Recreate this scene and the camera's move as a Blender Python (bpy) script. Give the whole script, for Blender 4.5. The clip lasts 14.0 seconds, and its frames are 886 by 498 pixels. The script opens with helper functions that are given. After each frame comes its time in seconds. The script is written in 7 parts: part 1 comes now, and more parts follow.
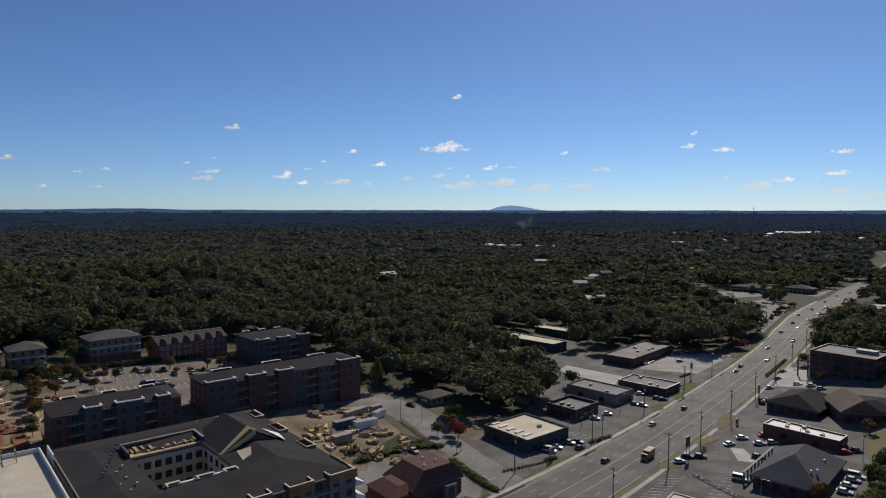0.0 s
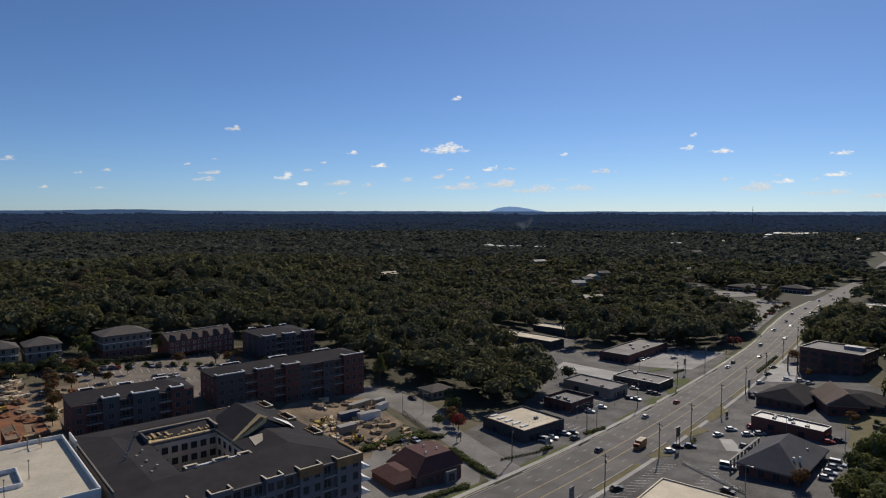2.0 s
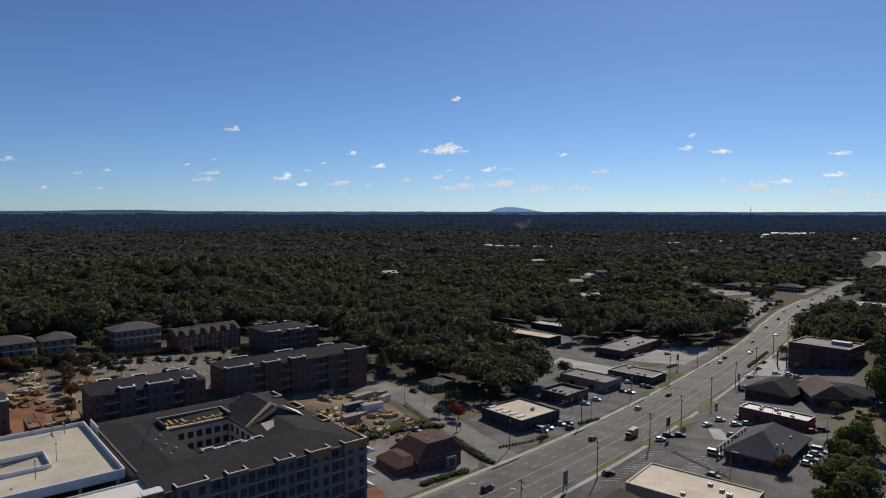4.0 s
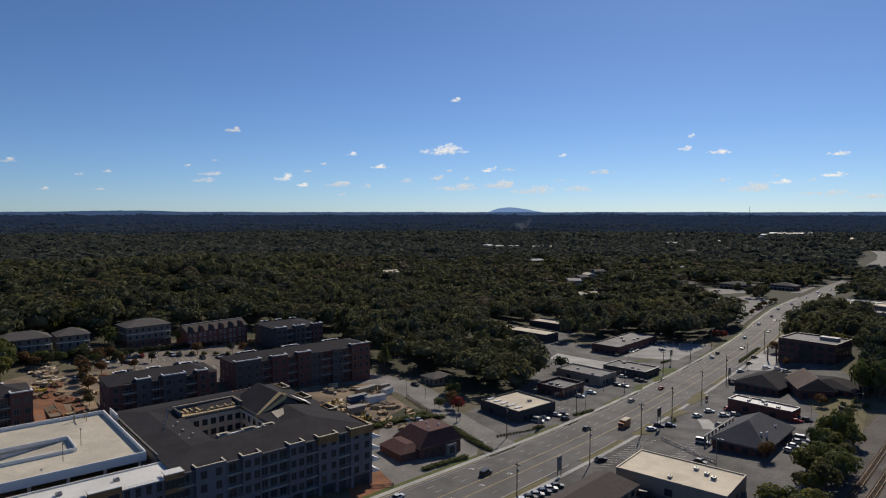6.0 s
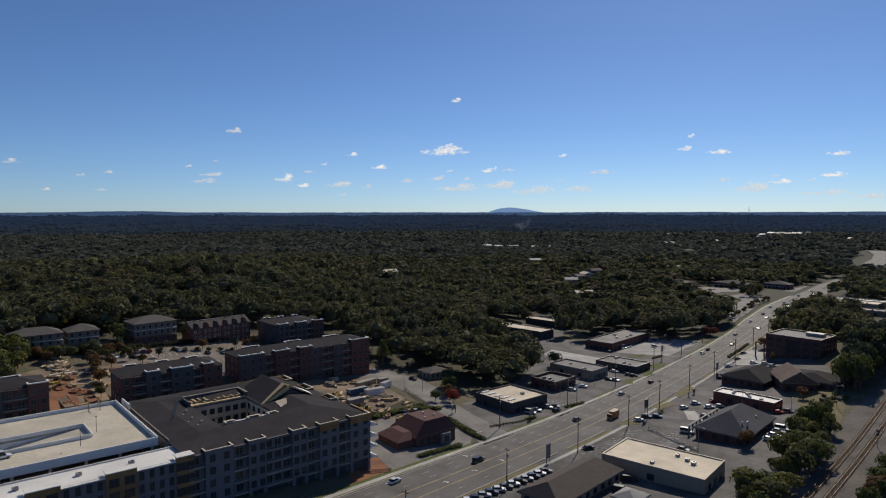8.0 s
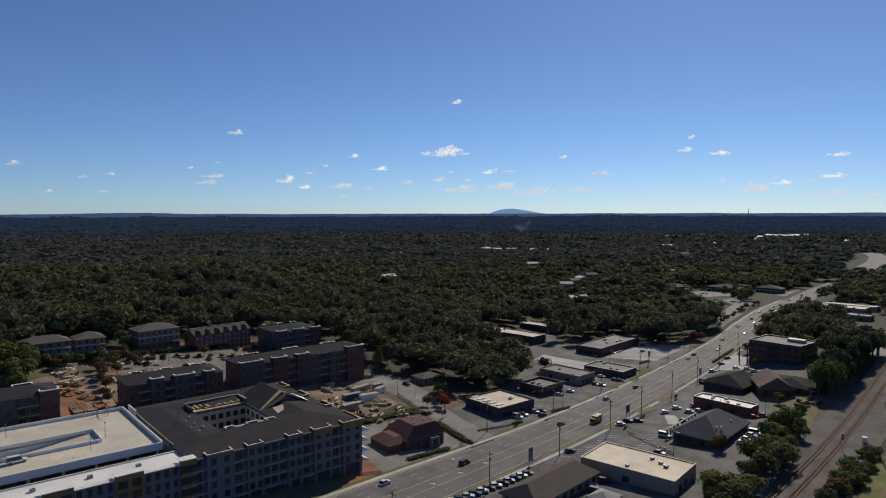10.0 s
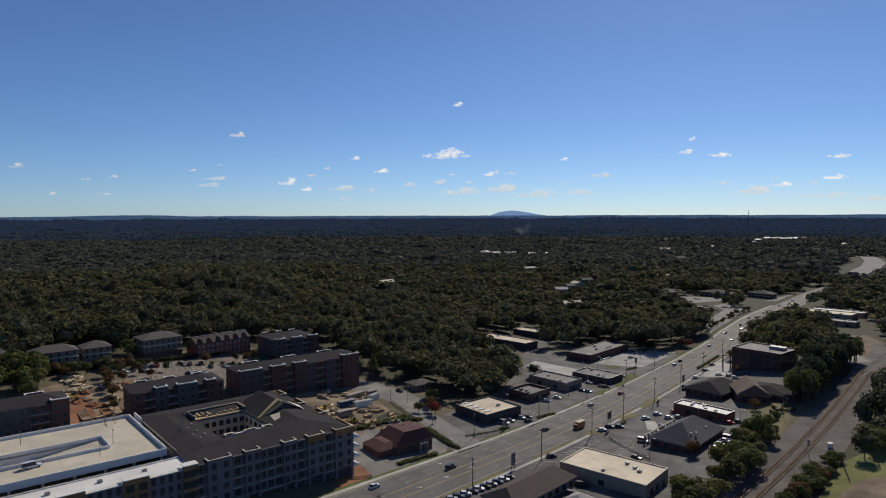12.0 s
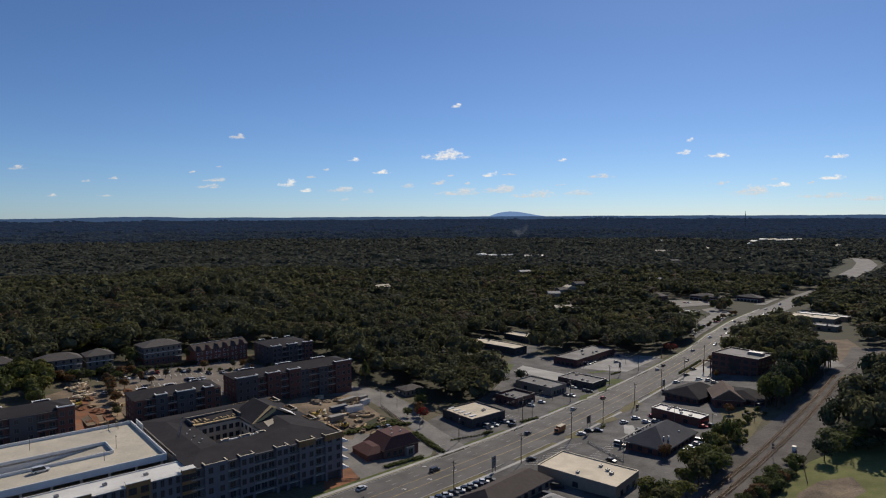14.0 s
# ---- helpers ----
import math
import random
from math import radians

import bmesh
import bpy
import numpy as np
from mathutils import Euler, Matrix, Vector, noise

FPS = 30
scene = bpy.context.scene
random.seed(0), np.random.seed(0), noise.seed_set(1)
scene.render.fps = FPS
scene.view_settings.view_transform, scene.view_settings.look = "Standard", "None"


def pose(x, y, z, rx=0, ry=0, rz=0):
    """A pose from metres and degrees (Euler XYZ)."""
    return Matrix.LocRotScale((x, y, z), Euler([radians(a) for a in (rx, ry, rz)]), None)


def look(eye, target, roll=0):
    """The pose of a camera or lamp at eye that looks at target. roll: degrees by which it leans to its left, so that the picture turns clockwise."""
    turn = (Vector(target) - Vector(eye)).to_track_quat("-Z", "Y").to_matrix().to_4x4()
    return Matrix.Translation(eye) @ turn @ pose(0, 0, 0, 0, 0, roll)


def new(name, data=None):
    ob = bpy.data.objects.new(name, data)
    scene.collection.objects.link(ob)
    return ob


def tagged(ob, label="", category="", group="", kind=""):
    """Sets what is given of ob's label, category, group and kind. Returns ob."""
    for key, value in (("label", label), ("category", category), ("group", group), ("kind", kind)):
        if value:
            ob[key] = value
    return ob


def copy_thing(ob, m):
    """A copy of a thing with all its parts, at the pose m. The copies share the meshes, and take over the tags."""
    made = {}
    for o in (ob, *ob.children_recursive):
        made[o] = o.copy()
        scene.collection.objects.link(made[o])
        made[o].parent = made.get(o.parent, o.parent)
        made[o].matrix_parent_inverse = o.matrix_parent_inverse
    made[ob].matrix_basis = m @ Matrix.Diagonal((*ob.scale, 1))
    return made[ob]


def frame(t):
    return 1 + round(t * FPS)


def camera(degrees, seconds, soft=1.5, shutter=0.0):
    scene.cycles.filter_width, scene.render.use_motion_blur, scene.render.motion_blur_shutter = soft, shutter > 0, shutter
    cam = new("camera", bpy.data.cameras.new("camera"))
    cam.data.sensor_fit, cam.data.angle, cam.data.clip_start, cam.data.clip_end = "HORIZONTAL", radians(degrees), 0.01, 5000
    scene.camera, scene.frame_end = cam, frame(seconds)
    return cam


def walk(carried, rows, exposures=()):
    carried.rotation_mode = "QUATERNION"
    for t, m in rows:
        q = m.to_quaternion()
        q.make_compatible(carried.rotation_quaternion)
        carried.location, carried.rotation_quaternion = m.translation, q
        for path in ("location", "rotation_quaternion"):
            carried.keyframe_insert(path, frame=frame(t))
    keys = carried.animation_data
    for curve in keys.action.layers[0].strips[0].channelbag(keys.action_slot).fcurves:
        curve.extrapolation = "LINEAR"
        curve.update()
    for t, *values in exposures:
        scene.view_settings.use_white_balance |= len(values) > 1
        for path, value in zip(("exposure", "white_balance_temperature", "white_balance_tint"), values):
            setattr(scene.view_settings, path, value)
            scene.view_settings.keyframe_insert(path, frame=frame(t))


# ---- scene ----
cam = camera(69, 14.0, soft=1.15)


def aim(x, y, z, turn, tilt, lean):
    """A pose from the eye, the turn to the left of +y, the tilt up and the lean, in degrees."""
    eye = Vector((x, y, z))
    a, b = radians(turn), radians(tilt)
    return look(eye, eye + Vector((-math.sin(a) * math.cos(b), math.cos(a) * math.cos(b), math.sin(b))), lean)


walk(cam, [
    (0, aim(-0, -0, 83.991, 0, -3.323, 0.079)),
    (1.5, aim(-0.127, -7.54, 83.777, 0.015, -3.242, 0.096)),
    (3, aim(-0.457, -15.403, 83.258, -0.05, -3.197, 0.102)),
    (5.5, aim(-0.832, -29.175, 83.043, -0.072, -3.159, 0.043)),
    (6.5, aim(-0.54, -34.694, 82.733, -0.047, -3.129, 0.007)),
    (8, aim(1.275, -43.05, 82.723, 0.003, -3.119, -0.049)),
    (10.5, aim(7.495, -59.033, 90.443, 0.187, -3.049, -0.118)),
    (12.5, aim(13.242, -72.737, 96.486, 0.356, -2.965, -0.18)),
    (14, aim(18.169, -83.349, 101.722, 0.318, -2.97, -0.28)),
])


# ---- light ----
SUN_AZ, SUN_EL = 23.0, 38.0  # degrees to the right of +y, and above the horizon

world = bpy.data.worlds.new("sky_world")
scene.world = world
world.use_nodes = True
wn, wl = world.node_tree.nodes, world.node_tree.links
wn.clear()
sky = wn.new("ShaderNodeTexSky")
sky.sky_type = "NISHITA"
sky.sun_disc = False
sky.sun_elevation, sky.sun_rotation = radians(SUN_EL), radians(SUN_AZ)
sky.altitude, sky.air_density, sky.dust_density, sky.ozone_density = 1200, 0.82, 0.40, 4.5
back = wn.new("ShaderNodeBackground")
back.inputs["Strength"].default_value = 0.0715
wout = wn.new("ShaderNodeOutputWorld")
cool = wn.new("ShaderNodeMix")
cool.data_type, cool.blend_type = "RGBA", "MULTIPLY"
cool.inputs[0].default_value, cool.inputs[7].default_value = 1.0, (0.81, 0.955, 1.14, 1)
wl.new(sky.outputs[0], cool.inputs[6])
wl.new(cool.outputs[2], back.inputs["Color"])
wl.new(back.outputs[0], wout.inputs["Surface"])

sun_data = bpy.data.lights.new("sun", "SUN")
sun_data.energy, sun_data.angle, sun_data.color = 3.4, radians(0.53), (1.0, 0.90, 0.76)
sun = new("sun", sun_data)
sd = Vector((math.sin(radians(SUN_AZ)) * math.cos(radians(SUN_EL)), math.cos(radians(SUN_AZ)) * math.cos(radians(SUN_EL)), math.sin(radians(SUN_EL))))
sun.matrix_world = look(sd * 400, (0, 0, 0))
scene.view_settings.exposure = 0.0

# ---- materials ----


def material(name, c1, c2, scale=1.0, rough=0.8, metal=0.0, bump=0.0, fine=8.0, vary=0.0, island=0.0, spec=0.3, detail=5.0, stain=0.0):
    """A surface of two colours mixed by noise at two scales, in metres, with relief. vary and island: lightness that differs by object or by loose piece."""
    m = bpy.data.materials.new(name)
    m.use_nodes = True
    n, k = m.node_tree.nodes, m.node_tree.links
    b = n["Principled BSDF"]
    b.inputs["Roughness"].default_value, b.inputs["Metallic"].default_value = rough, metal
    b.inputs["Specular IOR Level"].default_value = spec
    co = n.new("ShaderNodeTexCoord")
    geo = n.new("ShaderNodeNewGeometry")
    big, small = n.new("ShaderNodeTexNoise"), n.new("ShaderNodeTexNoise")
    big.inputs["Scale"].default_value, big.inputs["Detail"].default_value = 1.0 / scale, detail
    small.inputs["Scale"].default_value, small.inputs["Detail"].default_value = fine / scale, 3
    for t in (big, small):
        k.new(geo.outputs["Position"], t.inputs["Vector"])
    add = n.new("ShaderNodeMath")
    add.operation = "MULTIPLY_ADD"
    add.inputs[1].default_value = 0.5
    k.new(small.outputs["Fac"], add.inputs[0])
    half = n.new("ShaderNodeMath")
    half.operation = "MULTIPLY"
    half.inputs[1].default_value = 0.5
    k.new(big.outputs["Fac"], half.inputs[0])
    k.new(half.outputs[0], add.inputs[2])
    ramp = n.new("ShaderNodeMapRange")
    ramp.inputs["From Min"].default_value, ramp.inputs["From Max"].default_value = 0.36, 0.64
    k.new(add.outputs[0], ramp.inputs["Value"])
    mix = n.new("ShaderNodeMix")
    mix.data_type = "RGBA"
    mix.inputs[6].default_value, mix.inputs[7].default_value = (*c1, 1), (*c2, 1)
    k.new(ramp.outputs[0], mix.inputs[0])
    out = mix.outputs[2]
    for amount, source in ((vary, "object"), (island, "island"), (stain, "stain")):
        if not amount:
            continue
        hsv = n.new("ShaderNodeHueSaturation")
        mr = n.new("ShaderNodeMapRange")
        mr.inputs["To Min"].default_value, mr.inputs["To Max"].default_value = 1 - amount, 1 + amount
        if source == "object":
            oi = n.new("ShaderNodeObjectInfo")
            k.new(oi.outputs["Random"], mr.inputs["Value"])
        elif source == "island":
            k.new(geo.outputs["Random Per Island"], mr.inputs["Value"])
        else:
            st = n.new("ShaderNodeTexNoise")
            st.inputs["Scale"].default_value, st.inputs["Detail"].default_value = 0.09, 6
            k.new(geo.outputs["Position"], st.inputs["Vector"])
            mr.inputs["From Min"].default_value, mr.inputs["From Max"].default_value = 0.35, 0.65
            k.new(st.outputs["Fac"], mr.inputs["Value"])
        k.new(mr.outputs[0], hsv.inputs["Value"])
        k.new(out, hsv.inputs["Color"])
        out = hsv.outputs[0]
    k.new(out, b.inputs["Base Color"])
    if bump:
        bp = n.new("ShaderNodeBump")
        bp.inputs["Strength"].default_value, bp.inputs["Distance"].default_value = min(1.0, bump), 0.05 * scale
        k.new(add.outputs[0], bp.inputs["Height"])
        k.new(bp.outputs[0], b.inputs["Normal"])
    return m


def foliage(name, c1, c2, scale, see=0.45, **more):
    """Leaves: as a surface, but partly lit through."""
    m = material(name, c1, c2, scale, 0.75, spec=0.12, **more)
    n, k = m.node_tree.nodes, m.node_tree.links
    b = n["Principled BSDF"]
    tr, mx = n.new("ShaderNodeBsdfTranslucent"), n.new("ShaderNodeMixShader")
    k.new(b.inputs["Base Color"].links[0].from_socket, tr.inputs["Color"])
    mx.inputs[0].default_value = see
    k.new(b.outputs[0], mx.inputs[1])
    k.new(tr.outputs[0], mx.inputs[2])
    k.new(mx.outputs[0], n["Material Output"].inputs["Surface"])
    return m


M = {}
M["soil"] = material("soil", (0.15, 0.12, 0.08), (0.075, 0.075, 0.038), 8, 0.95, bump=0.4)
M["forest_floor"] = material("forest_floor", (0.045, 0.046, 0.026), (0.07, 0.062, 0.036), 12, 0.95)
M["asphalt"] = material("asphalt", (0.075, 0.070, 0.067), (0.125, 0.118, 0.11), 9, 0.85, bump=0.15, fine=9, stain=0.38)
M["road"] = material("road", (0.088, 0.081, 0.075), (0.115, 0.106, 0.097), 5, 0.8, bump=0.1, fine=10, stain=0.22)
M["lot_tan"] = material("lot_tan", (0.145, 0.122, 0.098), (0.20, 0.17, 0.138), 7, 0.88, bump=0.15, stain=0.3)
M["concrete"] = material("concrete", (0.34, 0.33, 0.30), (0.44, 0.42, 0.38), 5, 0.85, bump=0.1, stain=0.15)
M["lot_pale"] = material("lot_pale", (0.15, 0.14, 0.125), (0.21, 0.195, 0.175), 8, 0.85, bump=0.1, stain=0.2)
M["kerb"] = material("kerb", (0.30, 0.28, 0.24), (0.40, 0.37, 0.32), 3, 0.85, bump=0.1)
M["grass"] = material("grass", (0.060, 0.085, 0.020), (0.12, 0.125, 0.035), 3, 0.95, bump=0.5)
M["lawn_sunny"] = material("lawn_sunny", (0.115, 0.135, 0.034), (0.175, 0.165, 0.058), 4, 0.95, bump=0.4, stain=0.2)
M["dry_grass"] = material("dry_grass", (0.20, 0.165, 0.085), (0.12, 0.11, 0.05), 4, 0.95, bump=0.5)
M["clay"] = material("clay", (0.32, 0.12, 0.05), (0.17, 0.105, 0.066), 5, 0.95, bump=0.8, stain=0.3)
M["yard_earth"] = material("yard_earth", (0.20, 0.135, 0.085), (0.105, 0.088, 0.06), 9, 0.95, bump=0.5, stain=0.3)
M["sand"] = material("sand", (0.25, 0.185, 0.12), (0.125, 0.098, 0.07), 5, 0.95, bump=0.6, stain=0.35)
M["paint"] = material("paint", (0.78, 0.77, 0.72), (0.55, 0.54, 0.50), 1.5, 0.7)
M["yellow_paint"] = material("yellow_paint", (0.44, 0.31, 0.10), (0.24, 0.19, 0.10), 1.5, 0.7)
M["ballast"] = material("ballast", (0.085, 0.075, 0.068), (0.14, 0.125, 0.11), 1.2, 0.95, bump=0.8, stain=0.25)
M["rail"] = material("rail", (0.09, 0.06, 0.045), (0.14, 0.10, 0.08), 1, 0.6, metal=0.5)
M["timber"] = material("timber", (0.13, 0.09, 0.06), (0.20, 0.15, 0.10), 0.8, 0.9, bump=0.3)
M["lumber"] = material("lumber", (0.50, 0.36, 0.19), (0.40, 0.28, 0.14), 1.2, 0.85, vary=0.2)
M["osb"] = material("osb", (0.66, 0.48, 0.23), (0.54, 0.38, 0.18), 1.4, 0.85, stain=0.12)
M["shingle"] = material("shingle", (0.036, 0.033, 0.034), (0.050, 0.046, 0.047), 2.5, 0.95, bump=0.3, fine=14, stain=0.12, spec=0.1)
M["shingle_slate"] = material("shingle_slate", (0.062, 0.062, 0.069), (0.085, 0.084, 0.092), 2.5, 0.9, bump=0.3, fine=14, stain=0.14)
M["siding_bare"] = material("siding_bare", (0.40, 0.35, 0.28), (0.50, 0.44, 0.36), 2, 0.75, stain=0.12)
M["shingle_brown"] = material("shingle_brown", (0.070, 0.054, 0.046), (0.10, 0.078, 0.066), 2.0, 0.9, bump=0.3, fine=14)
M["shingle_rust"] = material("shingle_rust", (0.115, 0.078, 0.060), (0.155, 0.108, 0.084), 2.0, 0.9, bump=0.3, fine=14, stain=0.15)
M["shingle_grey"] = material("shingle_grey", (0.085, 0.075, 0.068), (0.12, 0.105, 0.095), 2.0, 0.9, bump=0.3, fine=14)
M["membrane_white"] = material("membrane_white", (0.74, 0.72, 0.66), (0.66, 0.63, 0.56), 5, 0.6, stain=0.10)
M["membrane_cream"] = material("membrane_cream", (0.66, 0.57, 0.42), (0.56, 0.47, 0.34), 5, 0.75, stain=0.16)
M["membrane_grey"] = material("membrane_grey", (0.26, 0.25, 0.23), (0.34, 0.32, 0.30), 4, 0.75, stain=0.2)
M["membrane_dark"] = material("membrane_dark", (0.115, 0.108, 0.105), (0.17, 0.16, 0.155), 4, 0.75, stain=0.25)
M["lot_bright"] = material("lot_bright", (0.25, 0.24, 0.225), (0.33, 0.315, 0.295), 8, 0.85, bump=0.1, stain=0.18)
M["lane_earth"] = material("lane_earth", (0.34, 0.245, 0.155), (0.25, 0.175, 0.11), 6, 0.95, bump=0.4, stain=0.25)
M["deck_concrete"] = material("deck_concrete", (0.56, 0.50, 0.39), (0.46, 0.41, 0.32), 6, 0.85, stain=0.10)
M["brick_dark"] = material("brick_dark", (0.105, 0.050, 0.042), (0.15, 0.072, 0.060), 0.9, 0.9, bump=0.2, fine=10)
M["brick_red"] = material("brick_red", (0.15, 0.062, 0.046), (0.20, 0.09, 0.066), 0.9, 0.9, bump=0.2, fine=10)
M["panel_charcoal"] = material("panel_charcoal", (0.068, 0.065, 0.068), (0.094, 0.089, 0.092), 3, 0.7)
M["panel_slate"] = material("panel_slate", (0.128, 0.124, 0.140), (0.165, 0.160, 0.178), 3, 0.7)
M["panel_tan"] = material("panel_tan", (0.34, 0.255, 0.15), (0.42, 0.32, 0.20), 3, 0.75)
M["panel_sheathing"] = material("panel_sheathing", (0.30, 0.175, 0.075), (0.23, 0.13, 0.055), 2.0, 0.8, stain=0.15)
M["siding_cream"] = material("siding_cream", (0.22, 0.195, 0.165), (0.28, 0.25, 0.215), 2, 0.75)
M["siding_house"] = material("siding_house", (0.165, 0.138, 0.112), (0.21, 0.178, 0.148), 2, 0.75)
M["trim_white"] = material("trim_white", (0.76, 0.75, 0.71), (0.68, 0.66, 0.62), 1.5, 0.6)
M["frame_grey"] = material("frame_grey", (0.17, 0.165, 0.155), (0.22, 0.21, 0.20), 1.0, 0.7)
M["stucco_dark"] = material("stucco_dark", (0.055, 0.050, 0.048), (0.08, 0.074, 0.07), 1.5, 0.85, bump=0.1)
M["stucco_tan"] = material("stucco_tan", (0.24, 0.20, 0.155), (0.30, 0.255, 0.20), 1.5, 0.85, bump=0.1)
M["sign_red"] = material("sign_red", (0.45, 0.04, 0.03), (0.36, 0.03, 0.025), 1.5, 0.5)
M["metal_grey"] = material("metal_grey", (0.20, 0.20, 0.20), (0.28, 0.28, 0.275), 1.0, 0.45, metal=0.3)
M["metal_dark"] = material("metal_dark", (0.05, 0.05, 0.055), (0.08, 0.08, 0.085), 1.0, 0.5)
M["pole_wood"] = material("pole_wood", (0.09, 0.07, 0.055), (0.13, 0.105, 0.085), 0.6, 0.9, bump=0.3)
M["glass"] = material("glass", (0.025, 0.03, 0.035), (0.04, 0.045, 0.05), 1.0, 0.08, spec=0.3)
M["rubber"] = material("rubber", (0.02, 0.02, 0.02), (0.03, 0.03, 0.03), 0.5, 0.8)
M["bark"] = material("bark", (0.07, 0.05, 0.035), (0.11, 0.085, 0.06), 0.6, 0.95, bump=0.5)
M["leaves"] = foliage("leaves", (0.072, 0.094, 0.026), (0.122, 0.130, 0.040), 5, island=0.3, vary=0.15)
M["leaves_forest"] = foliage("leaves_forest", (0.086, 0.092, 0.050), (0.118, 0.114, 0.062), 26, island=0.12, see=0.62, detail=3.0)
M["leaves_dark"] = foliage("leaves_dark", (0.060, 0.066, 0.042), (0.080, 0.084, 0.052), 12, island=0.12, see=0.6)
M["leaves_olive"] = foliage("leaves_olive", (0.112, 0.112, 0.046), (0.134, 0.124, 0.054), 12, island=0.12, see=0.62)
M["leaves_brown"] = foliage("leaves_brown", (0.124, 0.090, 0.052), (0.10, 0.082, 0.050), 12, island=0.16, see=0.5)
# Greyer than the near leaves: faint distance haze is mixed into the colour.
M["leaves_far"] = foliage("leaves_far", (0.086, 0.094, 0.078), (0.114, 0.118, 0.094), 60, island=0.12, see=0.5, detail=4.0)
# Near-black colour stands in for shade between crowns; skyline() adds blue haze.
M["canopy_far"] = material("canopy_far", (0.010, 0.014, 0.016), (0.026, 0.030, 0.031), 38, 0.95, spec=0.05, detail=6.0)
# Distance haze put into leaf colour and emission: blue-grey farthest, grey-green before it.
M["leaves_blue_haze"] = foliage("leaves_blue_haze", (0.014, 0.021, 0.033), (0.024, 0.033, 0.046), 160, island=0.2, see=0.3, detail=5.0)
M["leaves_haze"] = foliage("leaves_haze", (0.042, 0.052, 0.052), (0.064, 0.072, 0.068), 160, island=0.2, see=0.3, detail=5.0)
M["leaves_pine"] = foliage("leaves_pine", (0.036, 0.052, 0.028), (0.058, 0.070, 0.036), 5, island=0.3, see=0.25)
M["leaves_yellow"] = foliage("leaves_yellow", (0.165, 0.150, 0.035), (0.115, 0.125, 0.034), 5, island=0.35, vary=0.2)
M["leaves_rust"] = foliage("leaves_rust", (0.17, 0.085, 0.034), (0.105, 0.066, 0.030), 5, island=0.35, vary=0.15)
M["leaves_red"] = foliage("leaves_red", (0.30, 0.035, 0.03), (0.20, 0.04, 0.03), 5, island=0.3)
M["scrub"] = material("scrub", (0.030, 0.038, 0.016), (0.058, 0.054, 0.030), 14, 0.95, bump=0.6)
M["worn_paint"] = material("worn_paint", (0.34, 0.33, 0.31), (0.14, 0.135, 0.128), 1.2, 0.7)
M["core"] = material("core", (0.086, 0.092, 0.056), (0.112, 0.112, 0.068), 3, 0.95, spec=0.05)

# ---- shapes ----


def ground(x, y):
    """Height of the land: a gentle slope up to the north-west and the railway, then the far country rising to the skyline."""
    cx, cy = min(max(x, -190.0), 235.0), min(max(y, 120.0), 470.0)
    u, v = cx / 150, (cy - 230) / 150
    z = -10.616 * u - 0.987 * v + 8.045 * u * u - 4.085 * u * v + 1.13 * v * v + 2.699 * u**3 - 1.128 * u * u * v
    far = math.hypot(x, y)
    w = min(max((far - 520) / 600, 0.0), 1.0)
    w = w * w * (3 - 2 * w)
    rise = min(max((far - 1100) / 3700, 0.0), 1.0)
    roll = 9 * noise.noise((x / 420, y / 420, 3.1)) + 4 * noise.noise((x / 150, y / 150, 7.7))
    return z * (1 - w) + w * (2 + roll * (1 - 0.5 * rise)) + 62 * rise**1.5


def link(name, verts, faces, mat, smooth=False):
    me = bpy.data.meshes.new(name)
    me.from_pydata(verts, [], faces)
    me.materials.append(mat)
    if smooth:
        me.polygons.foreach_set("use_smooth", [True] * len(me.polygons))
    return new(name, me)


def part(name, bm, mat, parent=None, label=""):
    """Links a bmesh as one mesh object, under a thing or a part."""
    me = bpy.data.meshes.new(name)
    bm.to_mesh(me)
    bm.free()
    me.materials.append(mat)
    ob = new(name, me)
    if parent:
        ob.parent = parent
    if label:
        ob["label"] = label
    return ob


def thing(name, m, label, category, group=""):
    """An Empty at the base of a thing, that carries its parts."""
    ob = new(name)
    ob.empty_display_size = 0.5
    ob.matrix_world = m
    return tagged(ob, label, category, group)


def box(bm, x0, y0, z0, x1, y1, z1):
    r = bmesh.ops.create_cube(bm, size=1.0, matrix=Matrix.Translation(((x0 + x1) / 2, (y0 + y1) / 2, (z0 + z1) / 2)) @ Matrix.Diagonal((x1 - x0, y1 - y0, z1 - z0, 1)))
    return r["verts"]


def boxes(*rows):
    bm = bmesh.new()
    for r in rows:
        box(bm, *r)
    return bm


def cyl(bm, x, y, z0, z1, r0, r1=None, seg=10):
    r1 = r0 if r1 is None else r1
    bmesh.ops.create_cone(bm, cap_ends=True, segments=seg, radius1=r0, radius2=r1, depth=z1 - z0, matrix=Matrix.Translation((x, y, (z0 + z1) / 2)))


def prism(bm, pts, z0, z1):
    """An upright prism on a plan polygon."""
    low = [bm.verts.new((x, y, z0)) for x, y in pts]
    top = [bm.verts.new((x, y, z1)) for x, y in pts]
    n = len(pts)
    bm.faces.new(low[::-1])
    bm.faces.new(top)
    for i in range(n):
        bm.faces.new((low[i], low[(i + 1) % n], top[(i + 1) % n], top[i]))


def solid(verts, faces):
    bm = bmesh.new()
    vs = [bm.verts.new(v) for v in verts]
    for f in faces:
        bm.faces.new([vs[i] for i in f])
    bmesh.ops.recalc_face_normals(bm, faces=bm.faces[:])
    return bm


CACHE = {}


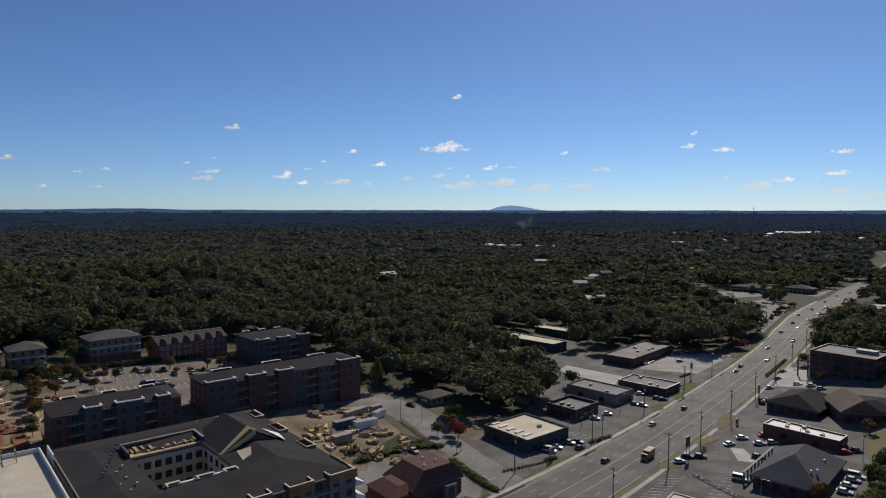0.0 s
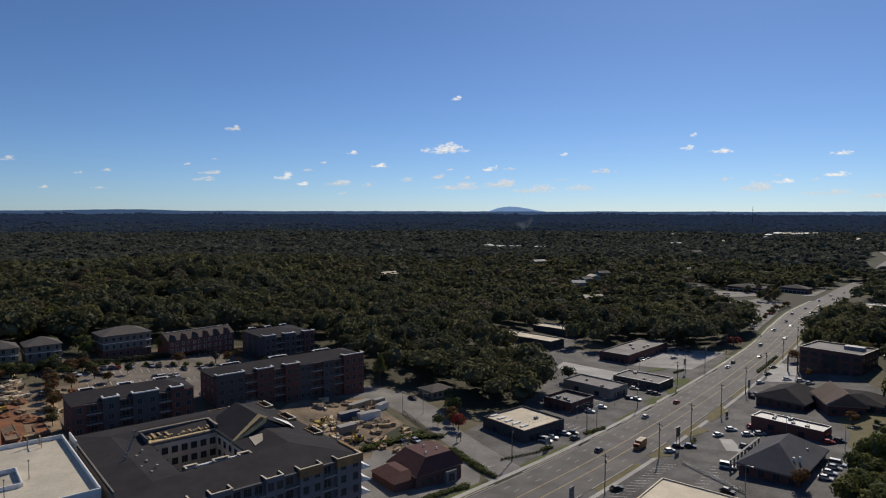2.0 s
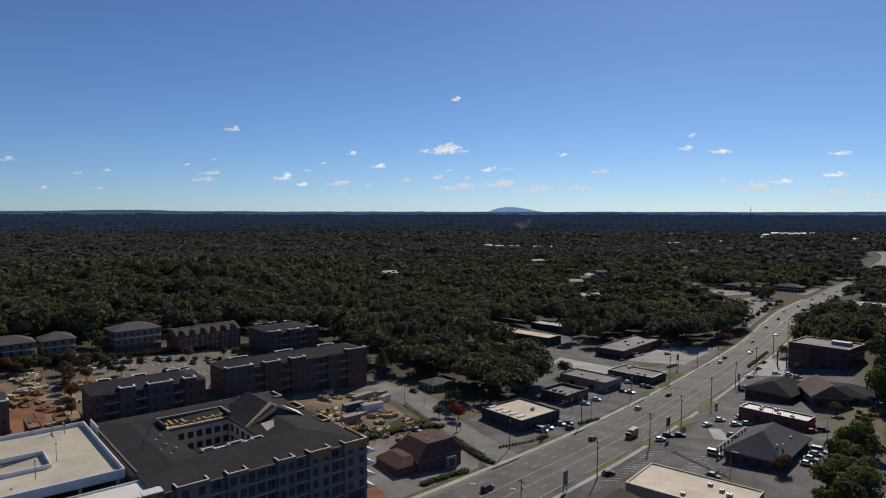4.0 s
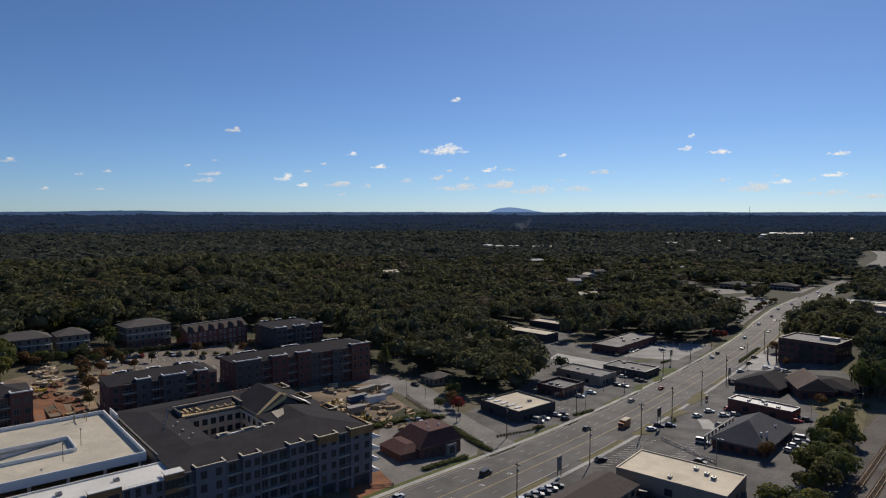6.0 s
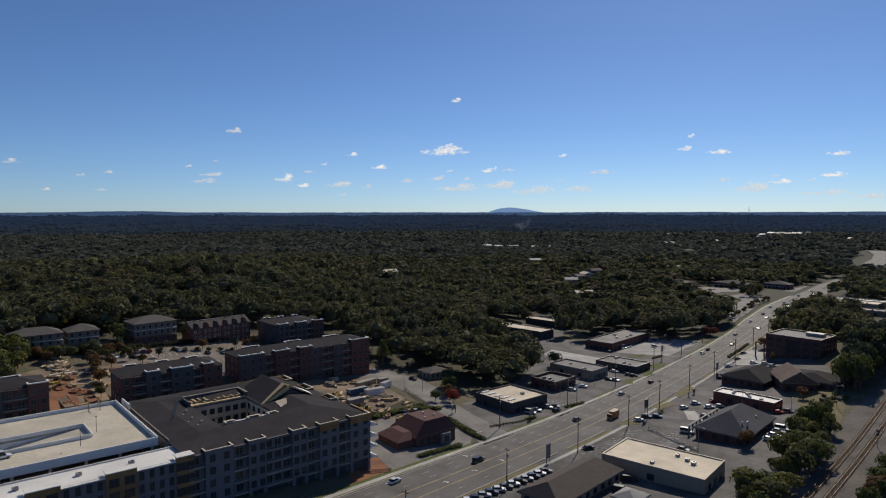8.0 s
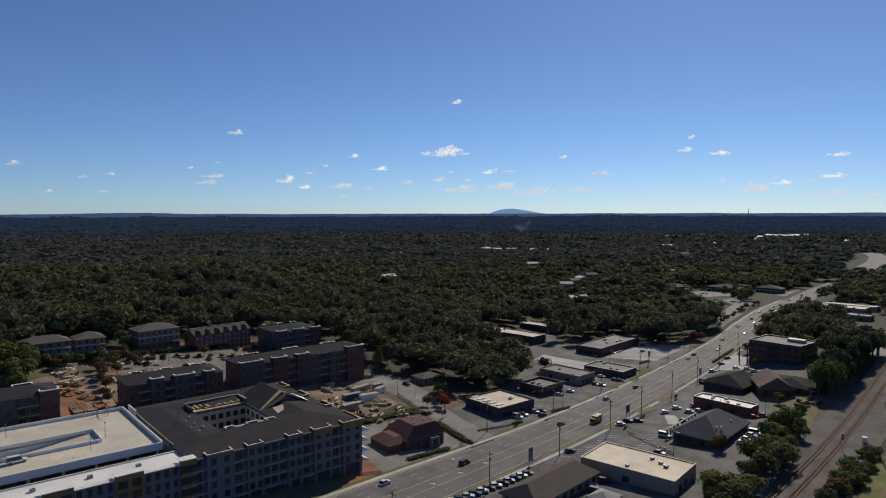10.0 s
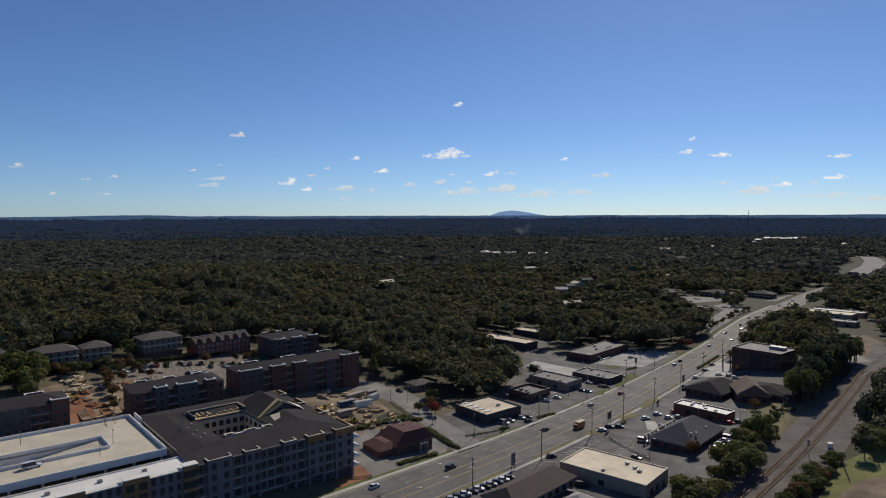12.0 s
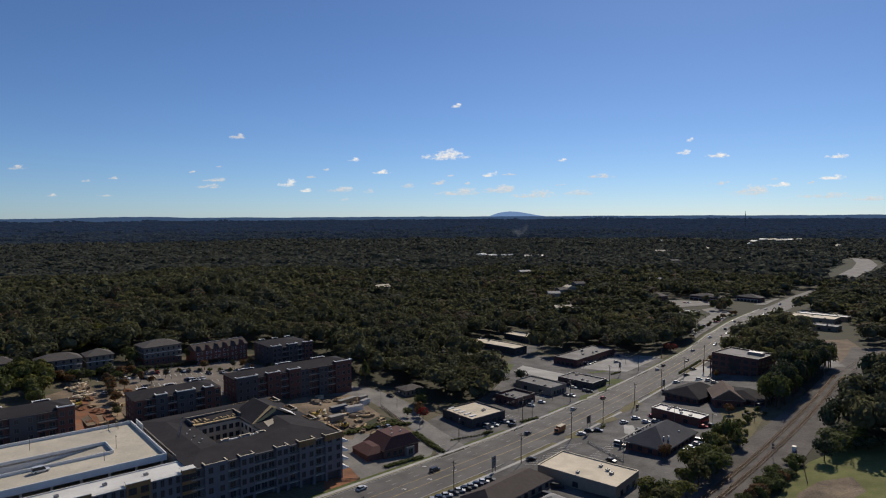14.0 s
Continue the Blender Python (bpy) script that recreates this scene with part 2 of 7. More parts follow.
def shared(key, make, mats):
    """A mesh made once and shared by all alike pieces."""
    if key not in CACHE:
        me = bpy.data.meshes.new(key[0])
        bm = make()
        bm.to_mesh(me)
        bm.free()
        for m in mats:
            me.materials.append(M[m])
        CACHE[key] = me
    return CACHE[key]


def piece(name, mesh, parent, m):
    ob = new(name, mesh)
    ob.parent = parent
    ob.matrix_local = m
    return ob


def inside(p, poly):
    x, y = p
    hit = False
    j = len(poly) - 1
    for i in range(len(poly)):
        (xi, yi), (xj, yj) = poly[i], poly[j]
        if (yi > y) != (yj > y) and x < (xj - xi) * (y - yi) / (yj - yi) + xi:
            hit = not hit
        j = i
    return hit


def patch(name, pts, mat, lift, label, category, kind="structure", step=8.0):
    """A sheet on the land with the outline pts, cut fine enough to follow it."""
    bm = bmesh.new()
    bm.faces.new([bm.verts.new((x, y, 0)) for x, y in pts])
    xs, ys = [p[0] for p in pts], [p[1] for p in pts]
    for lo, hi, axis in ((min(xs), max(xs), 0), (min(ys), max(ys), 1)):
        at = math.ceil(lo / step) * step
        while at < hi:
            co, no = [0, 0, 0], [0, 0, 0]
            co[axis], no[axis] = at, 1
            bmesh.ops.bisect_plane(bm, geom=bm.verts[:] + bm.edges[:] + bm.faces[:], plane_co=co, plane_no=no)
            at += step
    bmesh.ops.triangulate(bm, faces=bm.faces[:])
    for v in bm.verts:
        v.co.z = ground(v.co.x, v.co.y) + lift
    bmesh.ops.recalc_face_normals(bm, faces=bm.faces[:])
    if bm.faces[:] and sum(f.normal.z for f in bm.faces) < 0:
        bmesh.ops.reverse_faces(bm, faces=bm.faces[:])
    return tagged(part(name, bm, mat), label, category, kind=kind)


HEAD = 40.0  # the road's heading, clockwise from +y
RE = Vector((math.sin(radians(HEAD)), math.cos(radians(HEAD))))
RN = Vector((RE.y, -RE.x))
R0 = Vector((24.8, 197.9))


def along(a, c):
    """A plan point a metres along the road and c metres across it, to the south-east of its north-west kerb."""
    w = min(max((a - 260) / 180, 0.0), 1.0)
    p = R0 + RE * a + RN * (c - 11 * w * w * (3 - 2 * w))
    return p.x, p.y


H2 = 50.0  # heading of most buildings
E2 = Vector((math.sin(radians(H2)), math.cos(radians(H2))))
N2 = Vector((E2.y, -E2.x))


def block(a, c):
    """A plan point in the buildings' own grid, from the same corner."""
    p = R0 + E2 * a + N2 * c
    return p.x, p.y


def on_land(x, y, turn=HEAD, lift=0.0):
    """A pose on the land whose local +y points along the heading turn."""
    return pose(x, y, ground(x, y) + lift, 0, 0, -turn)


def edge(a):
    """How far the north-west kerb swings out along the road."""
    w = min(max((a + 80) / 130, 0.0), 1.0)
    return 3.0 * w * w * (3 - 2 * w)


def strip(bm, a0, a1, c0, c1, lift, step=10.0, thick=0.0):
    """A ribbon along the road, on the land; with thick, a kerb with sides."""
    n = max(1, math.ceil((a1 - a0) / step))
    rows = []
    for i in range(n + 1):
        a = a0 + (a1 - a0) * i / n
        row = []
        cuts = 1 if thick else max(1, math.ceil((c1 - c0) / 3))
        for k in range(cuts + 1):
            x, y = along(a, c0 + (c1 - c0) * k / cuts + edge(a))
            row.append((x, y, ground(x, y) + lift))
        if thick:
            row = [(row[0][0], row[0][1], row[0][2] - thick), row[0], row[1], (row[1][0], row[1][1], row[1][2] - thick)]
        rows.append([bm.verts.new(v) for v in row])
    for r, s in zip(rows, rows[1:]):
        for i in range(len(r) - 1):
            bm.faces.new((r[i], r[i + 1], s[i + 1], s[i]))


# ---- land ----
def land():
    """One sheet from under the camera to the skyline, finer near it."""
    radii = [0.0] + [20 + 8 * i for i in range(76)]
    while radii[-1] < 4880:
        radii.append(min(radii[-1] * 1.045, 4880))
    turns = 240
    verts, faces = [(0, 120, ground(0, 120))], []
    for r in radii[1:]:
        for i in range(turns):
            a = 2 * math.pi * i / turns
            x, y = r * math.sin(a), 120 + r * math.cos(a)
            verts.append((x, y, ground(x, y)))
    for i in range(turns):
        faces.append((0, 1 + (i + 1) % turns, 1 + i))
    for k in range(len(radii) - 2):
        p, q = 1 + k * turns, 1 + (k + 1) * turns
        for i in range(turns):
            j = (i + 1) % turns
            faces.append((p + i, p + j, q + j, q + i))
    return tagged(link("ground", verts, faces, M["forest_floor"], True), "dark earth and leaf litter of the wide land", "ground", kind="structure")


land()


# ---- roads and lots ----
WIDE = 22.6


def road():
    bm = bmesh.new()
    strip(bm, -150, 780, 0.3, WIDE, 0.10)
    tagged(part("road", bm, M["road"]), "wide worn grey asphalt road with five lanes", "road", kind="structure")
    for side, runs in ((-0.1, ((-150, -16), (-1, 36), (44, 96), (103, 128), (136, 188), (196, 520))), (WIDE, ((-150, -3), (3, 32), (47, 62), (72, 110), (122, 168), (180, 520)))):
        for a0, a1 in runs:
            bm = bmesh.new()
            strip(bm, a0, a1, side, side + 0.4, 0.25, thick=0.4)
            tagged(part("kerb", bm, M["kerb"]), "weathered pale concrete kerb along the road", "kerb", kind="structure")
    for c0, c1, lift in ((-2.6, -0.9, 0.14), (WIDE + 2.6, WIDE + 4.2, 0.14)):
        bm = bmesh.new()
        strip(bm, -150, 520, c0, c1, lift)
        tagged(part("pavement", bm, M["concrete"]), "narrow pale concrete pavement beside the road", "pavement", kind="structure")
    for c0, c1, mat in ((-0.9, -0.1, "dry_grass"), (WIDE + 0.4, WIDE + 2.6, "dry_grass"), (-4.2, -2.6, "grass")):
        for a0, a1 in ((-150, -18), (3, 34), (50, 60), (74, 94), (106, 126), (140, 166), (200, 500)):
            bm = bmesh.new()
            strip(bm, a0, a1, c0, c1, 0.13)
            tagged(part("verge", bm, M[mat]), "strip of dry yellowish grass along the kerb", "grass", kind="structure")
    for c, mat, dash in ((0.75, "worn_paint", 0), (3.9, "worn_paint", 3.0), (7.2, "worn_paint", 3.0), (10.3, "yellow_paint", 0), (15.2, "yellow_paint", 0), (18.8, "worn_paint", 3.0)):
        bm = bmesh.new()
        a = -148.0
        while a < 560:
            strip(bm, a, a + (dash or 12.0), c - 0.14, c + 0.14, 0.118, step=12)
            a += 12
        tagged(part("lane_line", bm, M[mat]), "worn painted lane line on grey asphalt", "road marking", kind="structure")
    # turn arrows and a stop bar
    for a, c in ((-52, 12.7), (-38, 12.7), (-24, 12.9), (-66, 2.2), (-30, 2.3)):
        x, y = along(a, c + edge(a))
        t = part("turn_arrow", boxes((-0.1, -1.6, 0, 0.1, 0.6, 0.012), (-0.1, 0.6, 0, 1.0, 0.85, 0.012), (0.7, 0.3, 0, 1.25, 1.15, 0.012)), M["paint"])
        t.matrix_world = pose(x, y, ground(x, y) + 0.108, 0, 0, -HEAD)
        tagged(t, "worn white turn arrow painted on asphalt", "road marking", kind="structure")


road()

patch("yard", [(-196, 175), (-192, 236), (-172, 272), (-140, 308), (-112, 330), (-70, 338), (-50, 300), (-30, 288), (0, 284), (10, 262), (40, 262), (58, 330), (52, 372), (36, 430), (72, 458), (104, 440), (110, 412), (150, 420), (196, 408), (-10, 160), (-40, 120), (-150, 90)], M["soil"], 0.02, "bare earth and thin grass between buildings", "ground")
patch("yard", [along(-130, 22), along(240, 24), (236, 388), (222, 330), (212, 262), (176, 212), (140, 172), (60, 96)], M["soil"], 0.02, "bare earth and thin grass between shops", "ground")
LOT_NORTH = [along(-1, -0.2), along(60, 0.5), along(235, 0.5), (150, 424), (118, 424), (98, 402), (80, 410), (98, 440), (100, 452), (70, 436), (68, 395), (60, 368), (55, 330), (42, 288), (12, 240), (4, 225), (14, 210)]
patch("car_park", LOT_NORTH, M["asphalt"], 0.05, "patched grey asphalt car park beside the road", "car park")
patch("car_park", [(63.7, 352.8), (88.4, 327.2), (97.9, 345.7), (71.7, 369.3)], M["concrete"], 0.09, "pale bare concrete slab", "car park")
patch("car_park", [along(182, -40), along(190, -9), along(244, -7), along(243, -43)], M["lot_bright"], 0.09, "pale sunlit asphalt car park", "car park")
LOT_SOUTH = [along(-90, 22), along(235, 24), (232, 392), (214, 350), (205, 318), (196, 262), (160, 215), (128, 180), (110, 160), (60, 112), (20, 90), (-40, 95)]
patch("car_park", LOT_SOUTH, M["asphalt"], 0.05, "wide grey asphalt car park beside the shops", "car park")
patch("car_park", [along(178, 32), along(180, 45), along(200, 42), along(215, 40), along(222, 30), along(200, 29)], M["concrete"], 0.09, "pale sunlit concrete forecourt", "car park")
patch("car_park", [along(66, 46), along(78, 40), along(80, 44), along(68, 52)], M["concrete"], 0.09, "pale concrete slab in a car park", "car park")
for pts in (((74, 31), (86, 34), (88, 29), (75, 28)), ((98, 31), (120, 32), (121, 27), (100, 27)), ((42, 28), (49, 33), (51, 27), (44, 26))):
    patch("planted_island", [along(a, c) for a, c in pts], M["dry_grass"], 0.16, "dry grass island between kerb and car park", "grass")
for pts in (((106, 0), (116, -4), (124, -3), (112, 2)), ((130, 1), (140, -6), (150, -5), (138, 2)), ((150, -9), (166, -8), (168, -2), (154, 0)), ((172, -26), (184, -20), (186, -24), (174, -30))):
    patch("planted_island", [along(a, c) for a, c in pts], M["grass"], 0.16, "grass island in a car park", "grass")
patch("verge", [(160, 250), (172, 240), (160, 214), (144, 196), (138, 202), (152, 222)], M["dry_grass"], 0.12, "dry yellow grass beside the railway", "grass")
patch("construction_ground", [(-26, 144), (-15, 157), (-21, 168), (-30, 160)], M["clay"], 0.1, "raw orange clay at the building corner", "ground")
patch("planted_bank", [along(a, c) for a, c in ((-26, -50), (-20, -44), (4, -36), (6, -40), (4, -56), (-10, -52))], M["scrub"], 0.14, "dark overgrown bank beside a building site", "grass")
patch("lawn", [(50, 352), (60, 346), (66, 372), (54, 378)], M["grass"], 0.1, "small bright lawn beside the woods", "grass")
patch("restaurant_yard", [along(-62, -2.8), along(-18, -2.8), along(-10, -8), along(-4, -26), along(-22, -46), along(-46, -40), along(-56, -24)], M["lot_pale"], 0.08, "dusty pale asphalt yard round a restaurant", "car park")


patch("verge", [along(a, c) for a, c in ((92, 80), (134, 77), (136, 88), (112, 95), (72, 98), (72, 92))], M["dry_grass"], 0.14, "dry yellow grass beside the railway", "grass")


def bays(a0, c0, da, dc, n, la, lc):
    """Painted parking bay lines in a row."""
    for i in range(n):
        a, c = a0 + da * i, c0 + dc * i
        x0, y0 = along(a, c)
        x1, y1 = along(a + la, c + lc)
        d = Vector((x1 - x0, y1 - y0))
        s = Vector((-d.y, d.x)).normalized() * 0.07
        bm = bmesh.new()
        vs = []
        for x, y in ((x0 + s.x, y0 + s.y), (x0 - s.x, y0 - s.y), (x1 - s.x, y1 - s.y), (x1 + s.x, y1 + s.y)):
            vs.append(bm.verts.new((x, y, ground(x, y) + 0.11)))
        bm.faces.new(vs)
        bmesh.ops.recalc_face_normals(bm, faces=bm.faces[:])
        tagged(part("bay_line", bm, M["paint"]), "faded white parking bay line on asphalt", "road marking", kind="structure")


bays(2, 31, 2.8, 0.1, 14, 3.0, 4.5)
bays(8, 47, 3.0, 0, 14, 2.0, 4.5)
bays(52, -16, 0.2, 2.6, 8, 4.8, 0.4)
bays(-14, -26, 1.2, 2.9, 7, 4.4, 0.6)
bays(98, -22, 2.7, 0, 14, 0, 4.8)
bays(190, -44, 2.7, 0.2, 16, 0, 4.8)
bays(-84, -176, 2.7, 0.6, 22, -1.2, 4.8)
bays(-72, -158, 2.7, 0.6, 18, -1.2, 4.8)
patch("side_street", [(14.5, 187.5), (3, 215), (-10, 241), (-22, 257), (-34, 268), (-46, 262), (-40, 286), (-27, 285), (-12, 274), (-3, 263), (5, 238), (14, 221), (26, 200.5)], M["lot_pale"], 0.085, "dusty grey side street", "road")


def track_line(a, off):
    """The railway's course beside the road: a metres along it, off metres from its middle."""
    c = 102.0 + 0.085 * a - 0.00012 * a * a + off
    return along(a, c)


def railway():
    pts = [track_line(a, -10 - 2 * math.sin(a / 41)) for a in range(-90, 340, 10)] + [track_line(a, 13 + 2 * math.sin(a / 33)) for a in range(330, -100, -10)]
    patch("railway_bed", pts, M["ballast"], 0.2, "brown gravel bed of a railway", "gravel")
    for off in (-2.2, 2.4):
        for side in (-0.72, 0.72):
            bm = bmesh.new()
            rows = []
            for a in range(-90, 331, 10):
                row = []
                for o, h in ((-0.06, 0.4), (-0.06, 0.58), (0.06, 0.58), (0.06, 0.4)):
                    x, y = track_line(a, off + side + o)
                    row.append(bm.verts.new((x, y, ground(x, y) + h)))
                rows.append(row)
            for r, s in zip(rows, rows[1:]):
                for i in range(3):
                    bm.faces.new((r[i], r[i + 1], s[i + 1], s[i]))
            tagged(part("rail", bm, M["rail"]), "rusty brown steel rail on wooden sleepers", "rail", kind="structure")
        bed = new("track")
        tagged(bed, "railway track of dark wooden sleepers in gravel", "railway track", kind="structure")
        mesh = shared(("sleeper",), lambda: boxes((-1.25, -0.13, 0, 1.25, 0.13, 0.18)), ["timber"])
        for i in range(290):
            a = -20 + i * 0.75
            x, y = track_line(a, off)
            piece("sleeper", mesh, bed, pose(x, y, ground(x, y) + 0.24, 0, 0, -HEAD - 4))


patch("construction_ground", [(-60, 262), (-34, 268), (-12, 232), (4, 214), (2, 206), (-14, 205), (-30, 196), (-50, 214), (-66, 232)], M["sand"], 0.08, "bare sandy building ground", "ground")
patch("construction_ground", [(-178, 178), (-168, 222), (-146, 246), (-96, 246), (-120, 196), (-108, 178), (-125, 165), (-150, 146)], M["sand"], 0.08, "bare sandy building ground", "ground")
patch("construction_ground", [(-138, 168), (-158, 212), (-150, 214), (-138, 198), (-122, 178), (-126, 166)], M["clay"], 0.13, "raw orange clay earth", "ground")
for k in range(4):
    x, y = -150 + k * 6.4, 214 - k * 8.6
    patch("site_lane", [(x, y), (x + 9, y + 7), (x + 13.5, y + 1.2), (x + 4.5, y - 5.6)], M["lane_earth"], 0.18, "levelled terrace of sunlit tan earth", "ground")
patch("car_park", [(-150, 246), (-96, 244), (-62, 292), (-80, 302), (-112, 312), (-150, 272)], M["lot_tan"], 0.10, "dusty grey car park with painted bays", "car park")
patch("lawn", [along(a, c) for a, c in ((-30, 121), (24, 122), (42, 121), (62, 124), (90, 136), (110, 170), (60, 200), (-30, 180))], M["lawn_sunny"], 0.10, "park lawn beside the railway", "grass")
patch("worn_ground", [along(a, c) for a, c in ((18, 128), (30, 127), (44, 131), (52, 140), (40, 146), (24, 140))], M["sand"], 0.15, "worn sandy patch on a lawn", "ground")
patch("worn_ground", [along(a, c) for a, c in ((215, 92), (262, 90), (350, 78), (372, 100), (300, 118), (222, 116))], M["yard_earth"], 0.12, "bare reddish yard beside the railway", "ground")
patch("lane", [along(a, c) for a, c in ((206, 98), (232, 112), (248, 106), (330, 84), (326, 79), (240, 98), (216, 92))], M["lot_pale"], 0.2, "pale gravel lane to a level crossing", "road")


# ---- buildings ----
def frame_mesh(w, h):
    t = 0.09
    return boxes((-w / 2 - t, -0.02, 0, -w / 2, 0.07, h), (w / 2, -0.02, 0, w / 2 + t, 0.07, h), (-w / 2 - t, -0.02, -t, w / 2 + t, 0.1, 0), (-w / 2 - t, -0.02, h, w / 2 + t, 0.07, h + t), (-0.03, -0.02, 0, 0.03, 0.05, h))


def window(parent, m, w, h, trim="trim_white"):
    """A window whose local -z lies in the wall: x along it, y outward, z up."""
    f = piece("window", shared(("window_frame", w, h, trim), lambda: frame_mesh(w, h), [trim]), parent, m)
    piece("pane", shared(("window_pane", w, h), lambda: boxes((-w / 2, -0.02, 0, w / 2, 0.015, h)), ["glass"]), f, Matrix.Identity(4))


def face(side, hw, hl, at, z):
    """The pose of an opening on a wall of a block: side x+, x-, y+ or y-; at: along that wall."""
    if side == "x+":
        return pose(hw, at, z, 0, 0, -90)
    if side == "x-":
        return pose(-hw, at, z, 0, 0, 90)
    if side == "y+":
        return pose(at, hl, z)
    return pose(at, -hl, z, 0, 0, 180)


def parapet_bm(hw, hl, z0, z1, t=0.35):
    return boxes((-hw, -hl, z0, -hw + t, hl, z1), (hw - t, -hl, z0, hw, hl, z1), (-hw + t, -hl, z0, hw - t, -hl + t, z1), (-hw + t, hl - t, z0, hw - t, hl, z1))


def vent_unit(x, y, z, turn, s=1.0):
    """A rooftop air unit on its curb."""
    t = thing("roof_unit", pose(x, y, z, 0, 0, -turn), "grey metal air-conditioning unit on a flat roof", "air conditioner", "rooftop units")
    part("casing", boxes((-0.9 * s, -1.1 * s, 0.15, 0.9 * s, 1.1 * s, 1.2 * s)), M["metal_grey"], t)
    bm = bmesh.new()
    cyl(bm, 0, 0.35 * s, 1.2 * s, 1.38 * s, 0.45 * s, seg=12)
    part("fan_guard", bm, M["metal_dark"], t)
    part("curb", boxes((-0.75 * s, -0.95 * s, 0, 0.75 * s, 0.95 * s, 0.15)), M["membrane_grey"], t)


def flat_shop(x, y, length, width, height, turn, wall, roof, label, top=0.6, front="x+", glass=6, units=2, cap=None, awning=None):
    """A one-storey shop: walls, roof behind a parapet with a coping, shop windows, door and rooftop units."""
    z = ground(x, y)
    t = thing("shop", pose(x, y, z, 0, 0, -turn), label, "shop")
    hl, hw, H = length / 2, width / 2, height
    part("wall", boxes((-hw, -hl, -2.5, hw, hl, H - top)), M[wall], t)
    part("roof", boxes((-hw + 0.34, -hl + 0.34, H - top, hw - 0.34, hl - 0.34, H - top + 0.1)), M[roof], t)
    part("parapet", parapet_bm(hw, hl, H - top, H), M[wall], t)
    part("coping", parapet_bm(hw + 0.06, hl + 0.06, H, H + 0.1, 0.45), M[cap or roof], t)
    for side in ("x+", "y-"):
        span = (length if side == "x+" else width) - 4
        n = glass if side == front else max(1, glass // 2)
        for i in range(n):
            window(t, face(side, hw, hl, -span / 2 + span * (i + 0.5) / n, 0.7), 2.2 if span > 12 else 1.5, 1.9, "metal_dark")
    door = piece("door", shared(("door",), lambda: boxes((-0.95, -0.02, -0.1, 0.95, 0.09, 2.15)), ["metal_dark"]), t, face(front, hw, hl, 0.4 if front == "x+" else 0.3, 0.1))
    piece("handle", shared(("handle",), lambda: boxes((0.1, 0.09, 0.9, 0.16, 0.16, 1.3)), ["metal_grey"]), door, Matrix.Identity(4))
    if awning:
        part("fascia", boxes((hw, -hl + 1, 2.7, hw + 0.5, hl - 1, 3.5)), M[awning], t)
    rng = random.Random(int(x * 7 + y))
    c, s = math.cos(radians(-turn)), math.sin(radians(-turn))
    for _ in range(units):
        lx, ly = rng.uniform(-hw * 0.6, hw * 0.6), rng.uniform(-hl * 0.7, hl * 0.7)
        vent_unit(x + lx * c - ly * s, y + lx * s + ly * c, z + H - top + 0.1, turn, rng.uniform(0.55, 0.85))
    return t


def hip_roof(hw, hl, z, rise, over=0.5, ridge=None, thick=0.18):
    """A hipped roof on a block, with a fascia edge."""
    w, l = hw + over, hl + over
    if ridge is None:
        ridge = max(0.0, l - w)
    v = [(-w, -l, z), (w, -l, z), (w, l, z), (-w, l, z), (-w, -l, z + thick), (w, -l, z + thick), (w, l, z + thick), (-w, l, z + thick), (0, -ridge, z + rise), (0, ridge, z + rise)]
    f = [(3, 2, 1, 0), (0, 1, 5, 4), (1, 2, 6, 5), (2, 3, 7, 6), (3, 0, 4, 7), (4, 5, 8), (5, 6, 9, 8), (6, 7, 9), (7, 4, 8, 9)]
    return solid(v, f)


def gable_roof(hw, hl, z, rise, over=0.4):
    w, l = hw + over, hl + over
    v = [(-w, -l, z), (w, -l, z), (w, l, z), (-w, l, z), (0, -l, z + rise), (0, l, z + rise), (-w, -l, z + 0.15), (w, -l, z + 0.15), (w, l, z + 0.15), (-w, l, z + 0.15)]
    f = [(3, 2, 1, 0), (6, 4, 5, 9), (7, 8, 5, 4), (0, 1, 7, 4, 6), (2, 3, 9, 5, 8), (1, 2, 8, 7), (3, 0, 6, 9)]
    return solid(v, f)


def balcony(parent, y0, y1, z, x0, x1):
    """A slab with a railing between two bays."""
    b = part("balcony", boxes((x0, y0, z - 0.2, x1, y1, z)), M["concrete"], parent, "pale balcony slab with railing")
    rows = [(x1 - 0.06, y0, z + 0.95, x1, y1, z + 1.03), (x1 - 0.06, y0, z + 0.08, x1, y1, z + 0.14)]
    n = max(2, int((y1 - y0) / 0.5))
    rows += [(x1 - 0.05, y0 + (y1 - y0) * i / n - 0.02, z, x1 - 0.01, y0 + (y1 - y0) * i / n + 0.02, z + 0.95) for i in range(n + 1)]
    part("railing", boxes(*rows), M["metal_grey"], b)


